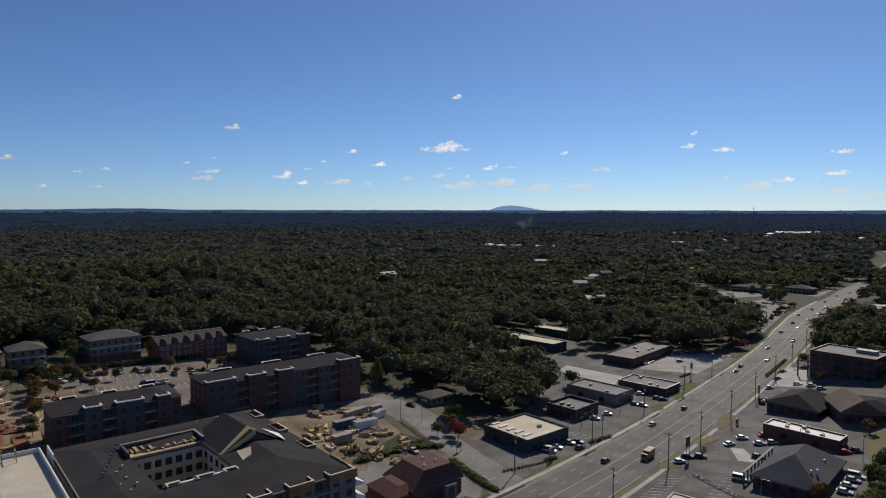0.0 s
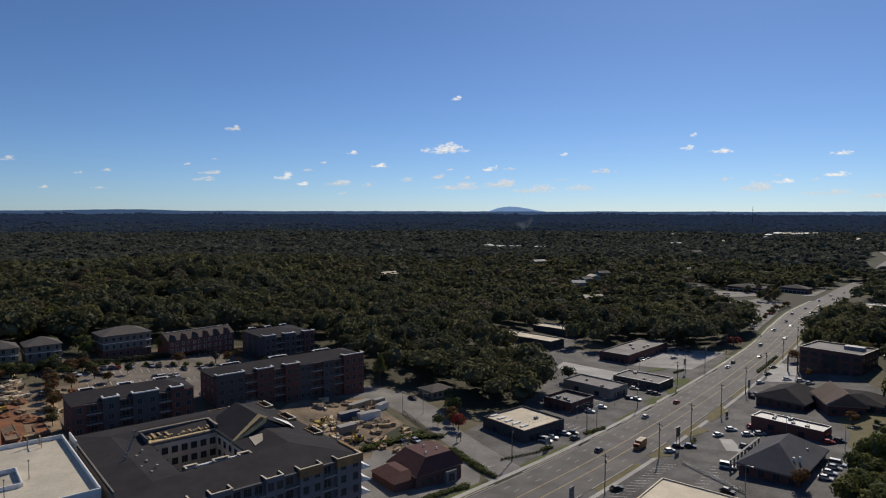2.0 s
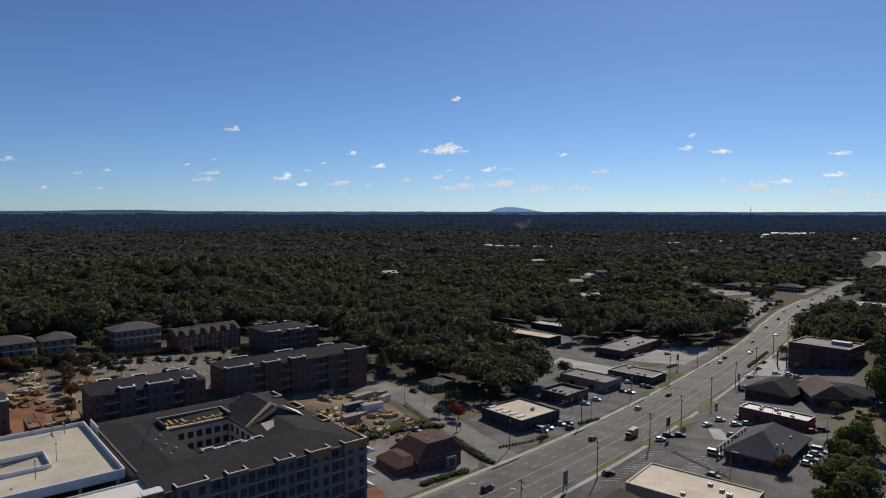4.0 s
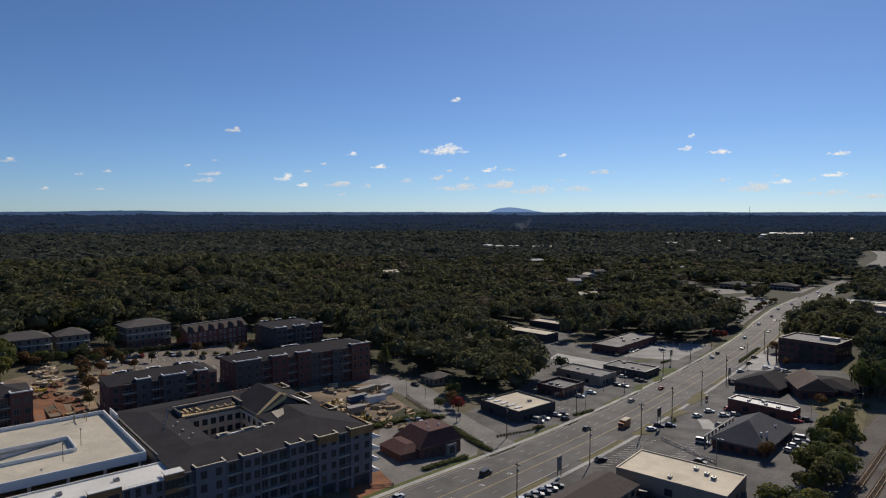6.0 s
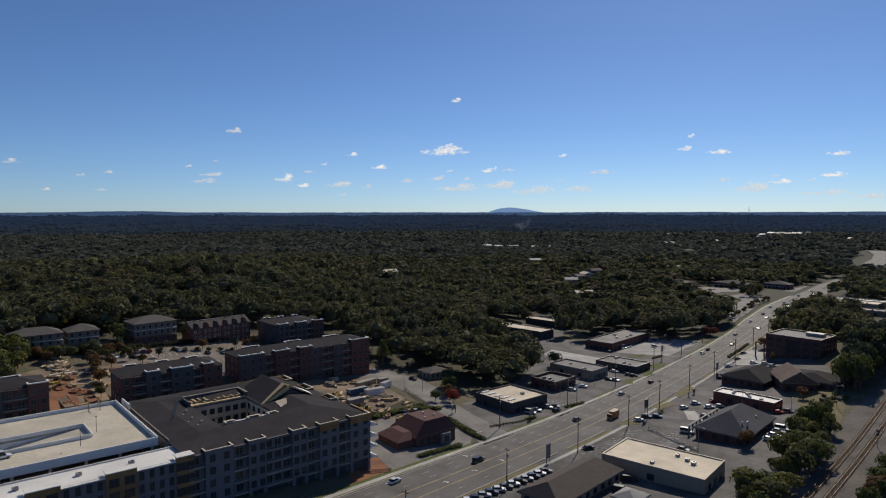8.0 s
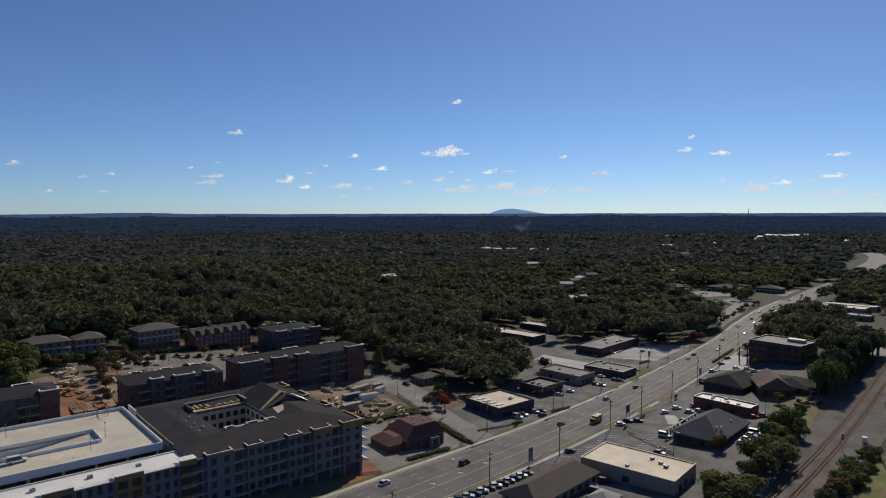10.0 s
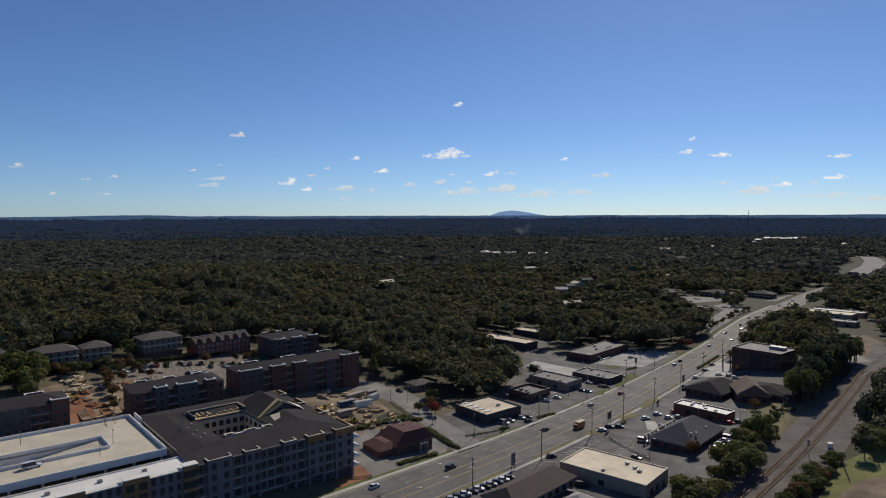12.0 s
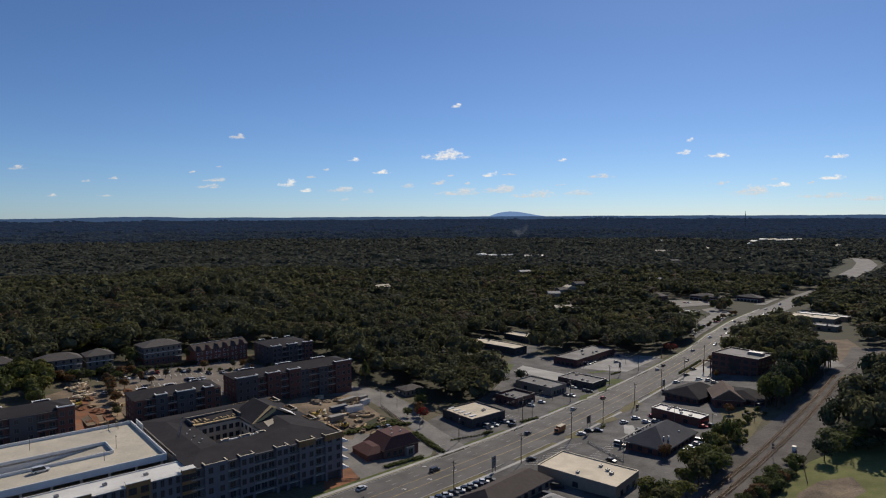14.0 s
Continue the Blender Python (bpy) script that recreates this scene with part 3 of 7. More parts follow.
def apartment(m, L, W, H, floors, bays, wall, label, roof="shingle", roof_rise=2.4, end_windows=True, cap="trim_white", low=5.0, name="apartment_block", roofed=True, first_open=False):
    """A storeyed block: a main body with a low roof, and on its +x side bays that stand proud, with capped parapets, between balconies.
    bays: rows of width share, kind (b bay, o balcony), material, capped."""
    t = thing(name, m, label, "apartment block", "apartment blocks")
    hw, hl, fh = W / 2, L / 2, H / floors
    rec = 1.5
    part("wall", boxes((-hw, -hl, -low, hw - rec, hl, H)), M[wall], t)
    if roofed:
        part("roof", hip_roof((W - rec) / 2, hl, 0, roof_rise, 0.5), M[roof], t).location = (-rec / 2, 0, H)
    total = sum(b[0] for b in bays)
    y = -hl
    for share, kind, mat, capped in bays:
        y0, y1 = y, y + L * share / total
        y = y1
        if kind == "b":
            top = H + (1.1 if capped else 0.05)
            z0 = -low
            rows = [(hw - rec, y0, z0, hw, y1, H + 0.05)]
            if capped:
                rows += [(hw - 0.3, y0, H + 0.05, hw, y1, top), (hw - rec - 1.5, y0, H + 0.05, hw - 0.3, y0 + 0.28, top), (hw - rec - 1.5, y1 - 0.28, H + 0.05, hw - 0.3, y1, top)]
            bay = part("bay", boxes(*rows), M[mat], t)
            part("bay_roof", boxes((hw - rec, y0 + 0.3, H + 0.055, hw - 0.32, y1 - 0.3, H + 0.12)), M[roof], t)
            if capped:
                part("parapet_cap", boxes((hw - rec - 1.6, y0 - 0.12, top, hw + 0.15, y0 + 0.4, top + 0.3), (hw - rec - 1.6, y1 - 0.4, top, hw + 0.15, y1 + 0.12, top + 0.3), (hw - 0.45, y0 - 0.13, top + 0.002, hw + 0.16, y1 + 0.13, top + 0.34)), M[cap], bay)
            n = 2 if y1 - y0 > 5 else 1
            if y1 - y0 > 9:
                n = 3
            for k in range(floors):
                for i in range(n):
                    window(t, face("x+", hw, hl, y0 + (y1 - y0) * (i + 0.5) / n, k * fh + 0.85), 1.5, 1.75, "frame_grey")
        else:
            for k in range(floors):
                if k:
                    balcony(t, y0, y1, k * fh, hw - rec, hw - 0.2)
                n = max(1, round((y1 - y0) / 4.2))
                for i in range(n):
                    window(t, face("x+", hw - rec, hl, y0 + (y1 - y0) * (i + 0.5) / n, k * fh + 0.15), 2.0, 2.2, "frame_grey")
            part("balcony_roof", boxes((hw - rec, y0, H - 0.25, hw - 0.15, y1, H - 0.02)), M["panel_charcoal"], t)
    if end_windows:
        for k in range(floors):
            for at in (-hw * 0.55, -hw * 0.05, hw * 0.45):
                window(t, face("y-", hw, hl, at, k * fh + 0.85), 1.4, 1.7, "frame_grey")
    # roof parapets of the far side
    for i in range(3):
        y0 = -hl + L * (0.12 + 0.32 * i)
        bay = part("back_parapet", boxes((-hw - 0.3, y0, H - 2, -hw + 0.2, y0 + L * 0.12, H + 1.1), (-hw + 0.2, y0, H - 0.5, -hw + 2.1, y0 + 0.25, H + 1.1), (-hw + 0.2, y0 + L * 0.12 - 0.25, H - 0.5, -hw + 2.1, y0 + L * 0.12, H + 1.1)), M[wall], t)
        part("parapet_cap", boxes((-hw - 0.45, y0 - 0.15, H + 1.1, -hw + 0.35, y0 + L * 0.12 + 0.15, H + 1.28), (-hw + 0.35, y0 - 0.15, H + 1.1, -hw + 2.2, y0 + 0.3, H + 1.28), (-hw + 0.35, y0 + L * 0.12 - 0.3, H + 1.1, -hw + 2.2, y0 + L * 0.12 + 0.15, H + 1.28)), M[cap], bay)
    return t


def at_grid(a, c, z, turn=H2):
    x, y = block(a, c)
    return pose(x, y, z, 0, 0, -turn)


RED, CHAR, SLATE, TAN, SHEET, BRD = "brick_red", "panel_charcoal", "panel_slate", "panel_tan", "panel_sheathing", "brick_dark"
apartment(at_grid(-30, -106.5, 5.6), 66, 18, 14.6, 4, [(11, "b", CHAR, 1), (5, "o", CHAR, 0), (7, "b", BRD, 1), (5, "o", CHAR, 0), (6.5, "b", BRD, 1), (5, "b", CHAR, 0), (6, "o", CHAR, 0), (5, "b", CHAR, 0), (5, "o", CHAR, 0), (10, "b", BRD, 1)], BRD, "four-storey dark brick apartment block with white-capped parapets")
apartment(at_grid(-96.5, -86.8, 10.6, 52), 36.5, 17, 13.2, 4, [(5, "b", BRD, 0), (6, "o", CHAR, 0), (6, "b", CHAR, 1), (5, "o", CHAR, 0), (10, "b", CHAR, 1), (5, "o", CHAR, 0), (5, "b", BRD, 1), (4, "b", BRD, 0)], BRD, "four-storey dark brick apartment block beside a building site")
apartment(at_grid(-5.5, -165, 9.5), 27, 27, 12.5, 4, [(6, "b", CHAR, 1), (5, "o", CHAR, 0), (6, "b", CHAR, 1), (5, "o", CHAR, 0), (6, "b", BRD, 1)], CHAR, "charcoal four-storey apartment block before dark woods")
apartment(at_grid(-163, -88, 11.8), 52, 17, 13.6, 4, [(9, "b", BRD, 0), (6, "o", CHAR, 0), (9, "b", BRD, 1), (6, "o", CHAR, 0), (9, "b", CHAR, 0), (7, "o", CHAR, 0), (6, "b", BRD, 1)], BRD, "four-storey dark brick apartment block above orange clay")


def courtyard_block():
    """The big block under construction round a courtyard: 56 by 64 m, five storeys."""
    ox, oy = block(-90, -30.5)
    Z = 2.6
    t = thing("courtyard_apartment_block", pose(ox, oy, Z, 0, 0, -H2), "five-storey apartment block under construction, dark shingle roof round a courtyard", "apartment block", "apartment blocks")
    H, hl, hw = 17.0, 28.0, 32.0  # local y: -28..28, x: -32..32
    y0, y1, x0, x1 = -13.5, 5.0, -9.0, 14.5  # the courtyard
    rec = 1.5
    part("wall", boxes((x1, -hl, -3, hw - rec, hl, H)), M["panel_slate"], t, "blue-grey panelled front wing")
    part("wall", boxes((-hw, -hl, -3, x0, hl, H)), M["panel_charcoal"], t, "charcoal rear wing")
    part("wall", boxes((x0, -hl, -3, x1, y0, H)), M["siding_bare"], t, "pale side wing")
    part("wall", boxes((x0, y1, -3, x1, hl, H)), M["siding_bare"], t, "pale side wing")
    rise, r2 = 1.6, 3.2
    xm, xb = 17.5, -21.0
    ym, yn = -20.5, 14.0

    # roof planes: outer slopes up from the eaves to a ring of ridges, inner slopes down to the courtyard
    e = 0.5
    ring_o = [(hw - rec + e, -hl - e, H), (hw - rec + e, hl + e, H), (-hw - e, hl + e, H), (-hw - e, -hl - e, H)]
    ring_m = [(xm + 1, ym, H + rise), (xm + 1, yn, H + rise + 1.4), (xb, yn, H + rise + 1.4), (xb, ym, H + rise)]
    ring_i = [(x1 - 0.3, y0 + 0.3, H + 0.9), (x1 - 0.3, y1 - 0.3, H + 0.9), (x0 + 0.3, y1 - 0.3, H + 0.9), (x0 + 0.3, y0 + 0.3, H + 0.9)]
    verts = ring_o + ring_m + ring_i
    faces = []
    for i in range(4):
        j = (i + 1) % 4
        faces += [(i, j, 4 + j, 4 + i), (4 + i, 4 + j, 8 + j, 8 + i)]
    low = [(x, y, H - 0.15) for x, y, _ in ring_o]
    verts += low
    faces += [(i, (i + 1) % 4, 12 + (i + 1) % 4, 12 + i) for i in range(4)]
    part("roof", solid(verts, faces), M["shingle"], t, "dark charcoal shingle roof")
    # cross gable over the right-hand wing, its sheathed end toward the courtyard
    gx, ga, gb, gm = 2.7, 5.6, 22.6, 14.0
    low, high = H + 0.9, H + 5.7
    part("cross_gable_roof", solid([(gx + 0.4, ga - 0.5, low), (gx + 0.4, gm, high), (gx + 0.4, gb + 0.5, low), (-17, ga - 0.5, low), (-17, gm, high), (-17, gb + 0.5, low)], [(0, 1, 4, 3), (1, 2, 5, 4), (3, 4, 5)]), M["shingle"], t)
    part("gable_end", solid([(gx, ga, low - 1), (gx, gb, low - 1), (gx, gm, high - 0.1), (gx - 0.3, ga, low - 1), (gx - 0.3, gb, low - 1), (gx - 0.3, gm, high - 0.1)], [(0, 1, 2), (5, 4, 3)]), M["panel_charcoal"], t)
    part("gable_fascia", solid([(gx + 0.6, ga - 1.4, low - 0.5), (gx + 0.6, gm + 1.0, high + 0.2), (gx + 0.6, gm + 0.6, high - 1.3), (gx + 0.6, ga - 0.6, low - 1.0), (gx - 0.2, ga - 1.4, low - 0.4), (gx - 3.4, gm, high + 0.3)], [(0, 1, 2, 3), (0, 4, 5, 1)]), M["osb"], t, "bare yellow sheathing board")

    def lie(x, y, up=0.14):
        return (x, y, H + 0.9 + (y - 4.7) / 9.3 * 2.1 + up)

    part("roof_underlay", solid([lie(5.2, 8.6), lie(6.4, 12.0), lie(10.8, 10.2), lie(11.6, 7.6), (5.2, 8.6, H), (6.4, 12.0, H), (10.8, 10.2, H), (11.6, 7.6, H)], [(0, 1, 2, 3), (0, 1, 5, 4), (2, 3, 7, 6), (1, 2, 6, 5), (3, 0, 4, 7)]), M["membrane_cream"], t, "square patch of pale underlay on the roof")
    part("roof_underlay", solid([(-4, 19.6, H + 2.9), (-2, 24.0, H + 0.9), (5.5, 22.4, H + 1.4)], [(0, 1, 2)]), M["trim_white"], t, "white roofing underlay").location = (0, 0, 0.35)
    # courtyard fronts
    part("courtyard_front", boxes((x0 - 0.1, y0, -3, x0 + 0.12, y1, H + 0.4)), M["siding_bare"], t, "pale siding toward the courtyard")
    fh = H / 5
    for k in range(5):
        for i in range(7):
            window(t, face("x+", x0 + 0.12, 0, y0 + 18.5 * (i + 0.5) / 7, k * fh + 0.8), 1.5, 1.7, "metal_dark")
        for i in range(6):
            window(t, pose(x0 + 23.5 * (i + 0.5) / 6, y1, k * fh + 0.8, 0, 0, 180), 1.6, 1.7, "metal_dark")
    part("courtyard_parapet", boxes((x0 - 0.6, y0, H, x0, y1, H + 1.1), (x0 - 8.0, y0 - 0.5, H, x0 - 0.6, y0, H + 2.4), (x0 - 8, y1, H, x0 - 0.6, y1 + 0.5, H + 2.4)), M["panel_charcoal"], t)
    deck = part("roof_terrace", boxes((x0 - 8, y0, H + 0.3, x0 - 0.6, y1, H + 1.2)), M["osb"], t, "unfinished roof terrace of bare board")
    rng = random.Random(4)
    part("lumber", boxes(*[(x0 - 6 + rng.uniform(-1, 4), -12.4 + i * 0.88, H + 1.2, x0 - 5.3 + rng.uniform(2, 4.2), -12.1 + i * 0.88 + rng.uniform(0.1, 0.5), H + 1.4 + rng.uniform(0, 0.5)) for i in range(19)]), M["lumber"], deck)
    for yy, w in ((-12, 3), (-5, 4), (1.5, 3)):
        p = part("courtyard_bay", boxes((x1 - 0.2, yy, H - 4, x1 + 0.2, yy + w, H + 1.7)), M["siding_cream"], t)
        part("parapet_cap", boxes((x1 - 0.3, yy - 0.15, H + 1.7, x1 + 0.5, yy + w + 0.15, H + 1.9), (x1 + 0.5, yy - 0.15, H + 1.7, x1 + 2, yy + 0.2, H + 1.9), (x1 + 0.5, yy + w - 0.2, H + 1.7, x1 + 2, yy + w + 0.15, H + 1.9)), M["membrane_cream"], p)
    part("flashing", boxes((x1 - 0.4, -11, H + 0.95, x1 + 0.4, 3, H + 1.3)), M["trim_white"], t, "bright white membrane strip")
    part("parapet_cap", boxes((x0 - 8.4, y0 - 0.6, H + 2.4, x0 - 7.6, y1 + 0.6, H + 2.6), (x0 - 7.6, y1 - 0.1, H + 2.4, x0 - 0.4, y1 + 0.6, H + 2.6)), M["stucco_tan"], t, "pale parapet cap")
    part("parapet", boxes((x0 - 8.3, y0 - 0.5, H, x0 - 8.0, y1 + 0.5, H + 2.4)), M["panel_slate"], t)
    for cx, cy, lx, ly, up in ((-27, 13.5, 6.0, 7.0, 0.6), (-24, 26.5, 7.0, 2.8, 1.0), (-8, 26.5, 7.5, 2.8, 1.0), (9, 26.5, 6.5, 2.8, 1.0)):
        raised = part("parapet", boxes((cx - lx / 2, cy - ly / 2, H - 1, cx + lx / 2, cy - ly / 2 + 0.3, H + up), (cx - lx / 2, cy + ly / 2 - 0.3, H - 1, cx + lx / 2, cy + ly / 2, H + up), (cx + lx / 2 - 0.3, cy - ly / 2 + 0.3, H - 1, cx + lx / 2, cy + ly / 2 - 0.3, H + up), (cx - lx / 2, cy - ly / 2 + 0.3, H - 1, cx - lx / 2 + 0.3, cy + ly / 2 - 0.3, H + up)), M["panel_sheathing"], t)
        part("parapet_cap", boxes((cx - lx / 2 - 0.1, cy + ly / 2 - 0.35, H + up, cx + lx / 2 + 0.1, cy + ly / 2 + 0.1, H + up + 0.2), (cx + lx / 2 - 0.35, cy - ly / 2 - 0.1, H + up, cx + lx / 2 + 0.1, cy + ly / 2 - 0.35, H + up + 0.2)), M["membrane_cream"], raised)
    part("end_wall", boxes((-hw - 0.2, -hl - 0.6, 4, -hw + 9, -hl - 0.25, H + 1.6)), M["trim_white"], t, "white sheeted wall end")
    for i in range(7):
        part("roofing_offcut", boxes((-4.0 + i * 2.6, -17.0 - (i * 37 % 5), H + 1.7 - 0.14 * (i * 37 % 5), -3.2 + i * 2.6, -16.5 - (i * 37 % 5), H + 1.95 - 0.14 * (i * 37 % 5))), M["membrane_grey"], t)
    # left wall toward the deck, white where it is not yet clad
    part("end_wall", boxes((-hw, -hl - 0.25, 3, hw - 16, -hl, H + 0.5)), M["siding_cream"], t, "pale unclad end wall")
    for i in range(9):
        part("vent_pipe", boxes((-20 + i * 2.4, -14.6 - i * 0.9, H + 0.8, -19.6 + i * 2.4, -14.2 - i * 0.9, H + 2.3)), M["metal_grey"], t)
    # front bays toward the road
    bays = [(5, "o", SLATE, 0), (9, "b", SLATE, 1), (5.2, "o", SLATE, 0), (6, "b", SLATE, 1), (9.5, "o", SLATE, 0), (5.5, "b", SLATE, 1), (5, "o", SLATE, 0), (7.5, "b", SLATE, 1), (5, "o", SLATE, 0), (8.5, "b", SLATE, 1)]
    total, y = sum(b[0] for b in bays), -hl
    for n, (share, kind, mat, capped) in enumerate(bays):
        a, b = y, y + 2 * hl * share / total
        y = b
        if kind == "b":
            bay = part("bay", boxes((hw - rec, a, 3.4, hw, b, H - (1.7 if n > 5 else 0))), M[mat], t)
            top = H + 0.6
            low = H - (1.7 if n > 5 else 0)
            part("bay_crown", boxes((hw - 0.3, a, low, hw + 0.03, b, top), (hw - rec - 1.5, a, low, hw - 0.3, a + 0.28, top), (hw - rec - 1.5, b - 0.28, low, hw - 0.3, b, top)), M[SHEET if n > 5 else SLATE], bay)
            part("bay_roof", boxes((hw - rec - 0.4, a + 0.3, H - 0.4, hw - 0.32, b - 0.3, H + 0.05)), M["shingle"], bay)
            part("parapet_cap", boxes((hw - 0.34, a - 0.06, top, hw + 0.1, b + 0.06, top + 0.12), (hw - 3.0, a - 0.06, top, hw - 0.34, a + 0.32, top + 0.12), (hw - 3.0, b - 0.32, top, hw - 0.34, b + 0.06, top + 0.12)), M["membrane_cream"], bay)
            part("pier", boxes((hw - rec, a, -3, hw, a + 0.9, 3.4), (hw - rec, b - 0.9, -3, hw, b, 3.4)), M[mat], t)
            for k in range(1, 5):
                for i in range(2):
                    window(t, face("x+", hw, hl, a + (b - a) * (i + 0.5) / 2, k * fh + 0.9), 1.4, 1.8, "metal_dark")
        else:
            for k in range(1, 5):
                balcony(t, a, b, k * fh, hw - rec, hw - 0.15)
                for i in range(max(1, round((b - a) / 3.2))):
                    window(t, face("x+", hw - rec, hl, a + (b - a) * (i + 0.5) / max(1, round((b - a) / 3.2)), k * fh + 0.15), 1.9, 2.2, "frame_grey")
            part("balcony_roof", boxes((hw - rec, a, H - 0.3, hw - 0.2, b, H - 0.02)), M["panel_charcoal"], t)
        # Flat dark panel stands in for the shade inside the open ground storey.
        piece("garage_opening", shared(("opening", round(b - a, 1)), lambda: boxes((-(b - a) / 2 + 1, -0.02, 0, (b - a) / 2 - 1, 0.03, 3.0)), ["metal_dark"]), t, face("x+", hw - rec, hl, (a + b) / 2, 0))
    # corner crown and end balconies
    part("corner_crown", boxes((hw - 12, hl - 0.1, H - 1.7, hw, hl + 0.6, H + 0.6)), M[SHEET], t)
    for k in range(1, 5):
        za, zb = k * fh - 0.3, k * fh + 1.3
        part("end_balcony", solid([(hw - 6, hl, za), (hw + 0.5, hl, za), (hw + 0.5, hl + 2.6, za), (hw - 6, hl + 2.6, za), (hw - 6, hl, zb), (hw + 0.5, hl, zb), (hw + 0.5, hl + 2.6, za + 0.25), (hw - 6, hl + 2.6, za + 0.25)], [(3, 2, 1, 0), (0, 1, 5, 4), (1, 2, 6, 5), (2, 3, 7, 6), (3, 0, 4, 7), (4, 5, 6, 7)]), M["trim_white"], t, "balcony wrapped in white sheeting")
    return t


courtyard_block()


def parking_deck():
    x, y = block(-147.5, -41.5)
    Z = 3.6
    t = thing("parking_deck", pose(x, y, Z, 0, 0, -H2), "sunlit concrete parking deck with white parapets and a ramp", "parking deck")
    hw, hl, T = 23.4, 27.6, 15.6
    part("lower_floor", boxes((-hw + 0.4, -hl, 8.6, hw - 0.4, hl - 0.4, 9.0)), M["deck_concrete"], t)
    part("wall", boxes((-hw, -hl, -4, -hw + 0.4, hl, T), (hw - 0.6, -hl, -4, hw - 0.1, hl, 11.4), (-hw + 0.4, hl - 0.4, -4, hw - 0.6, hl, T)), M["metal_grey"], t)
    part("deck_slab", boxes((-hw + 0.4, -hl, T - 0.6, -3.5, hl - 0.4, T), (8.0, -hl, T - 0.6, hw - 0.4, hl - 0.4, T), (-3.5, 14.0, T - 0.6, 8.0, hl - 0.4, T)), M["deck_concrete"], t, "sunlit cream concrete deck")
    part("ramp", solid([(-3.5, 14.0, T), (8.0, 14.0, T), (8.0, -hl, T - 4.4), (-3.5, -hl, T - 4.4), (-3.5, 14.0, T - 0.5), (8.0, 14.0, T - 0.5), (8.0, -hl, T - 4.9), (-3.5, -hl, T - 4.9)], [(0, 1, 2, 3), (4, 5, 6, 7), (0, 3, 7, 4), (1, 2, 6, 5)]), M["deck_concrete"], t)
    for b in ((-hw, -hl, T, -hw + 0.35, hl, T + 1.15), (hw - 0.4, -hl, T - 1.2, hw, hl, T + 1.1), (-hw + 0.35, hl - 0.35, T, hw - 0.4, hl, T + 1.25), (-3.85, -hl, T - 4, -3.5, 14.0, T + 1.05), (8.0, -hl, T - 4, 8.35, 14.0, T + 1.05), (-3.5, 14.0, T, 8.0, 14.35, T + 1.05)):
        part("parapet", boxes(b), M["trim_white"], t)
    for i in range(7):
        yy = -hl + 4 + i * 8.2
        part("column", boxes((hw - 0.9, yy, -4, hw - 0.1, yy + 0.7, T - 0.6)), M["deck_concrete"], t)
    for xx, yy in ((-14, -8), (14, 10), (4, 16)):
        bm = bmesh.new()
        cyl(bm, xx, yy, T, T + 4.6, 0.09, 0.06, 8)
        box(bm, xx - 0.5, yy - 0.15, T + 4.5, xx + 0.5, yy + 0.15, T + 4.65)
        part("light_mast", bm, M["metal_dark"], t)
    part("stair_frame", boxes((-hw + 2, hl - 6, T, -hw + 2.2, hl - 5.8, T + 3), (-hw + 5, hl - 6, T, -hw + 5.2, hl - 5.8, T + 3), (-hw + 2, hl - 6, T + 2.6, -hw + 5.2, hl - 5.8, T + 2.8), (-hw + 3, hl - 9, T, -hw + 3.3, hl - 8.7, T + 3.4)), M["lumber"], t)
    # the white-roofed wing before it
    x, y = block(-160, -5.2)
    w = thing("white_roofed_wing", pose(x, y, 2.6, 0, 0, -H2), "apartment wing with bright white roof membrane and unfinished tan walls", "apartment block", "apartment blocks")
    L, W, H = 87.0, 12.0, 16.2
    part("wall", boxes((-W / 2, -L / 2, -3, W / 2 - 0.8, L / 2, H)), M["panel_slate"], w)
    part("roof", boxes((-W / 2 + 0.3, -L / 2, H, W / 2 - 1.1, L / 2 - 0.3, H + 0.12)), M["membrane_white"], w, "bright white roof membrane")
    part("parapet", boxes((-W / 2, -L / 2, H, -W / 2 + 0.3, L / 2, H + 0.5), (W / 2 - 1.1, -L / 2, H, W / 2 - 0.8, L / 2, H + 0.5), (-W / 2 + 0.3, L / 2 - 0.3, H, W / 2 - 1.1, L / 2, H + 0.9)), M["membrane_white"], w)
    y, n = -L / 2, 0
    while y < L / 2 - 1:
        wd = (7.0, 9.5)[n % 2]
        b = min(y + wd, L / 2)
        up = n % 2 == 0
        bay = part("bay", boxes((W / 2 - 0.8, y, -3, W / 2 + (0.4 if up else 0), b, H + (1.3 if up else 0.2))), M[SHEET if up else SLATE], w)
        part("parapet_cap", boxes((W / 2 - 2.8, y, H + (1.3 if up else 0.2), W / 2 + (0.5 if up else 0.1), b, H + (1.5 if up else 0.42))), M["membrane_white"], bay)
        m = 2 if up else 4
        for k in range(5):
            for i in range(m):
                window(w, face("x+", W / 2 + (0.4 if up else 0), 0, y + (b - y) * (i + 0.5) / m, k * 3.3 + 0.8), 2.2 if up else 1.0, 2.0, "metal_dark")
        y, n = b, n + 1
    for yy in (5, 18, 30, -8):
        x2, y2 = block(-160 + yy, -6.0)
        vent_unit(x2, y2, 2.6 + H + 0.12, H2, 0.6)


parking_deck()


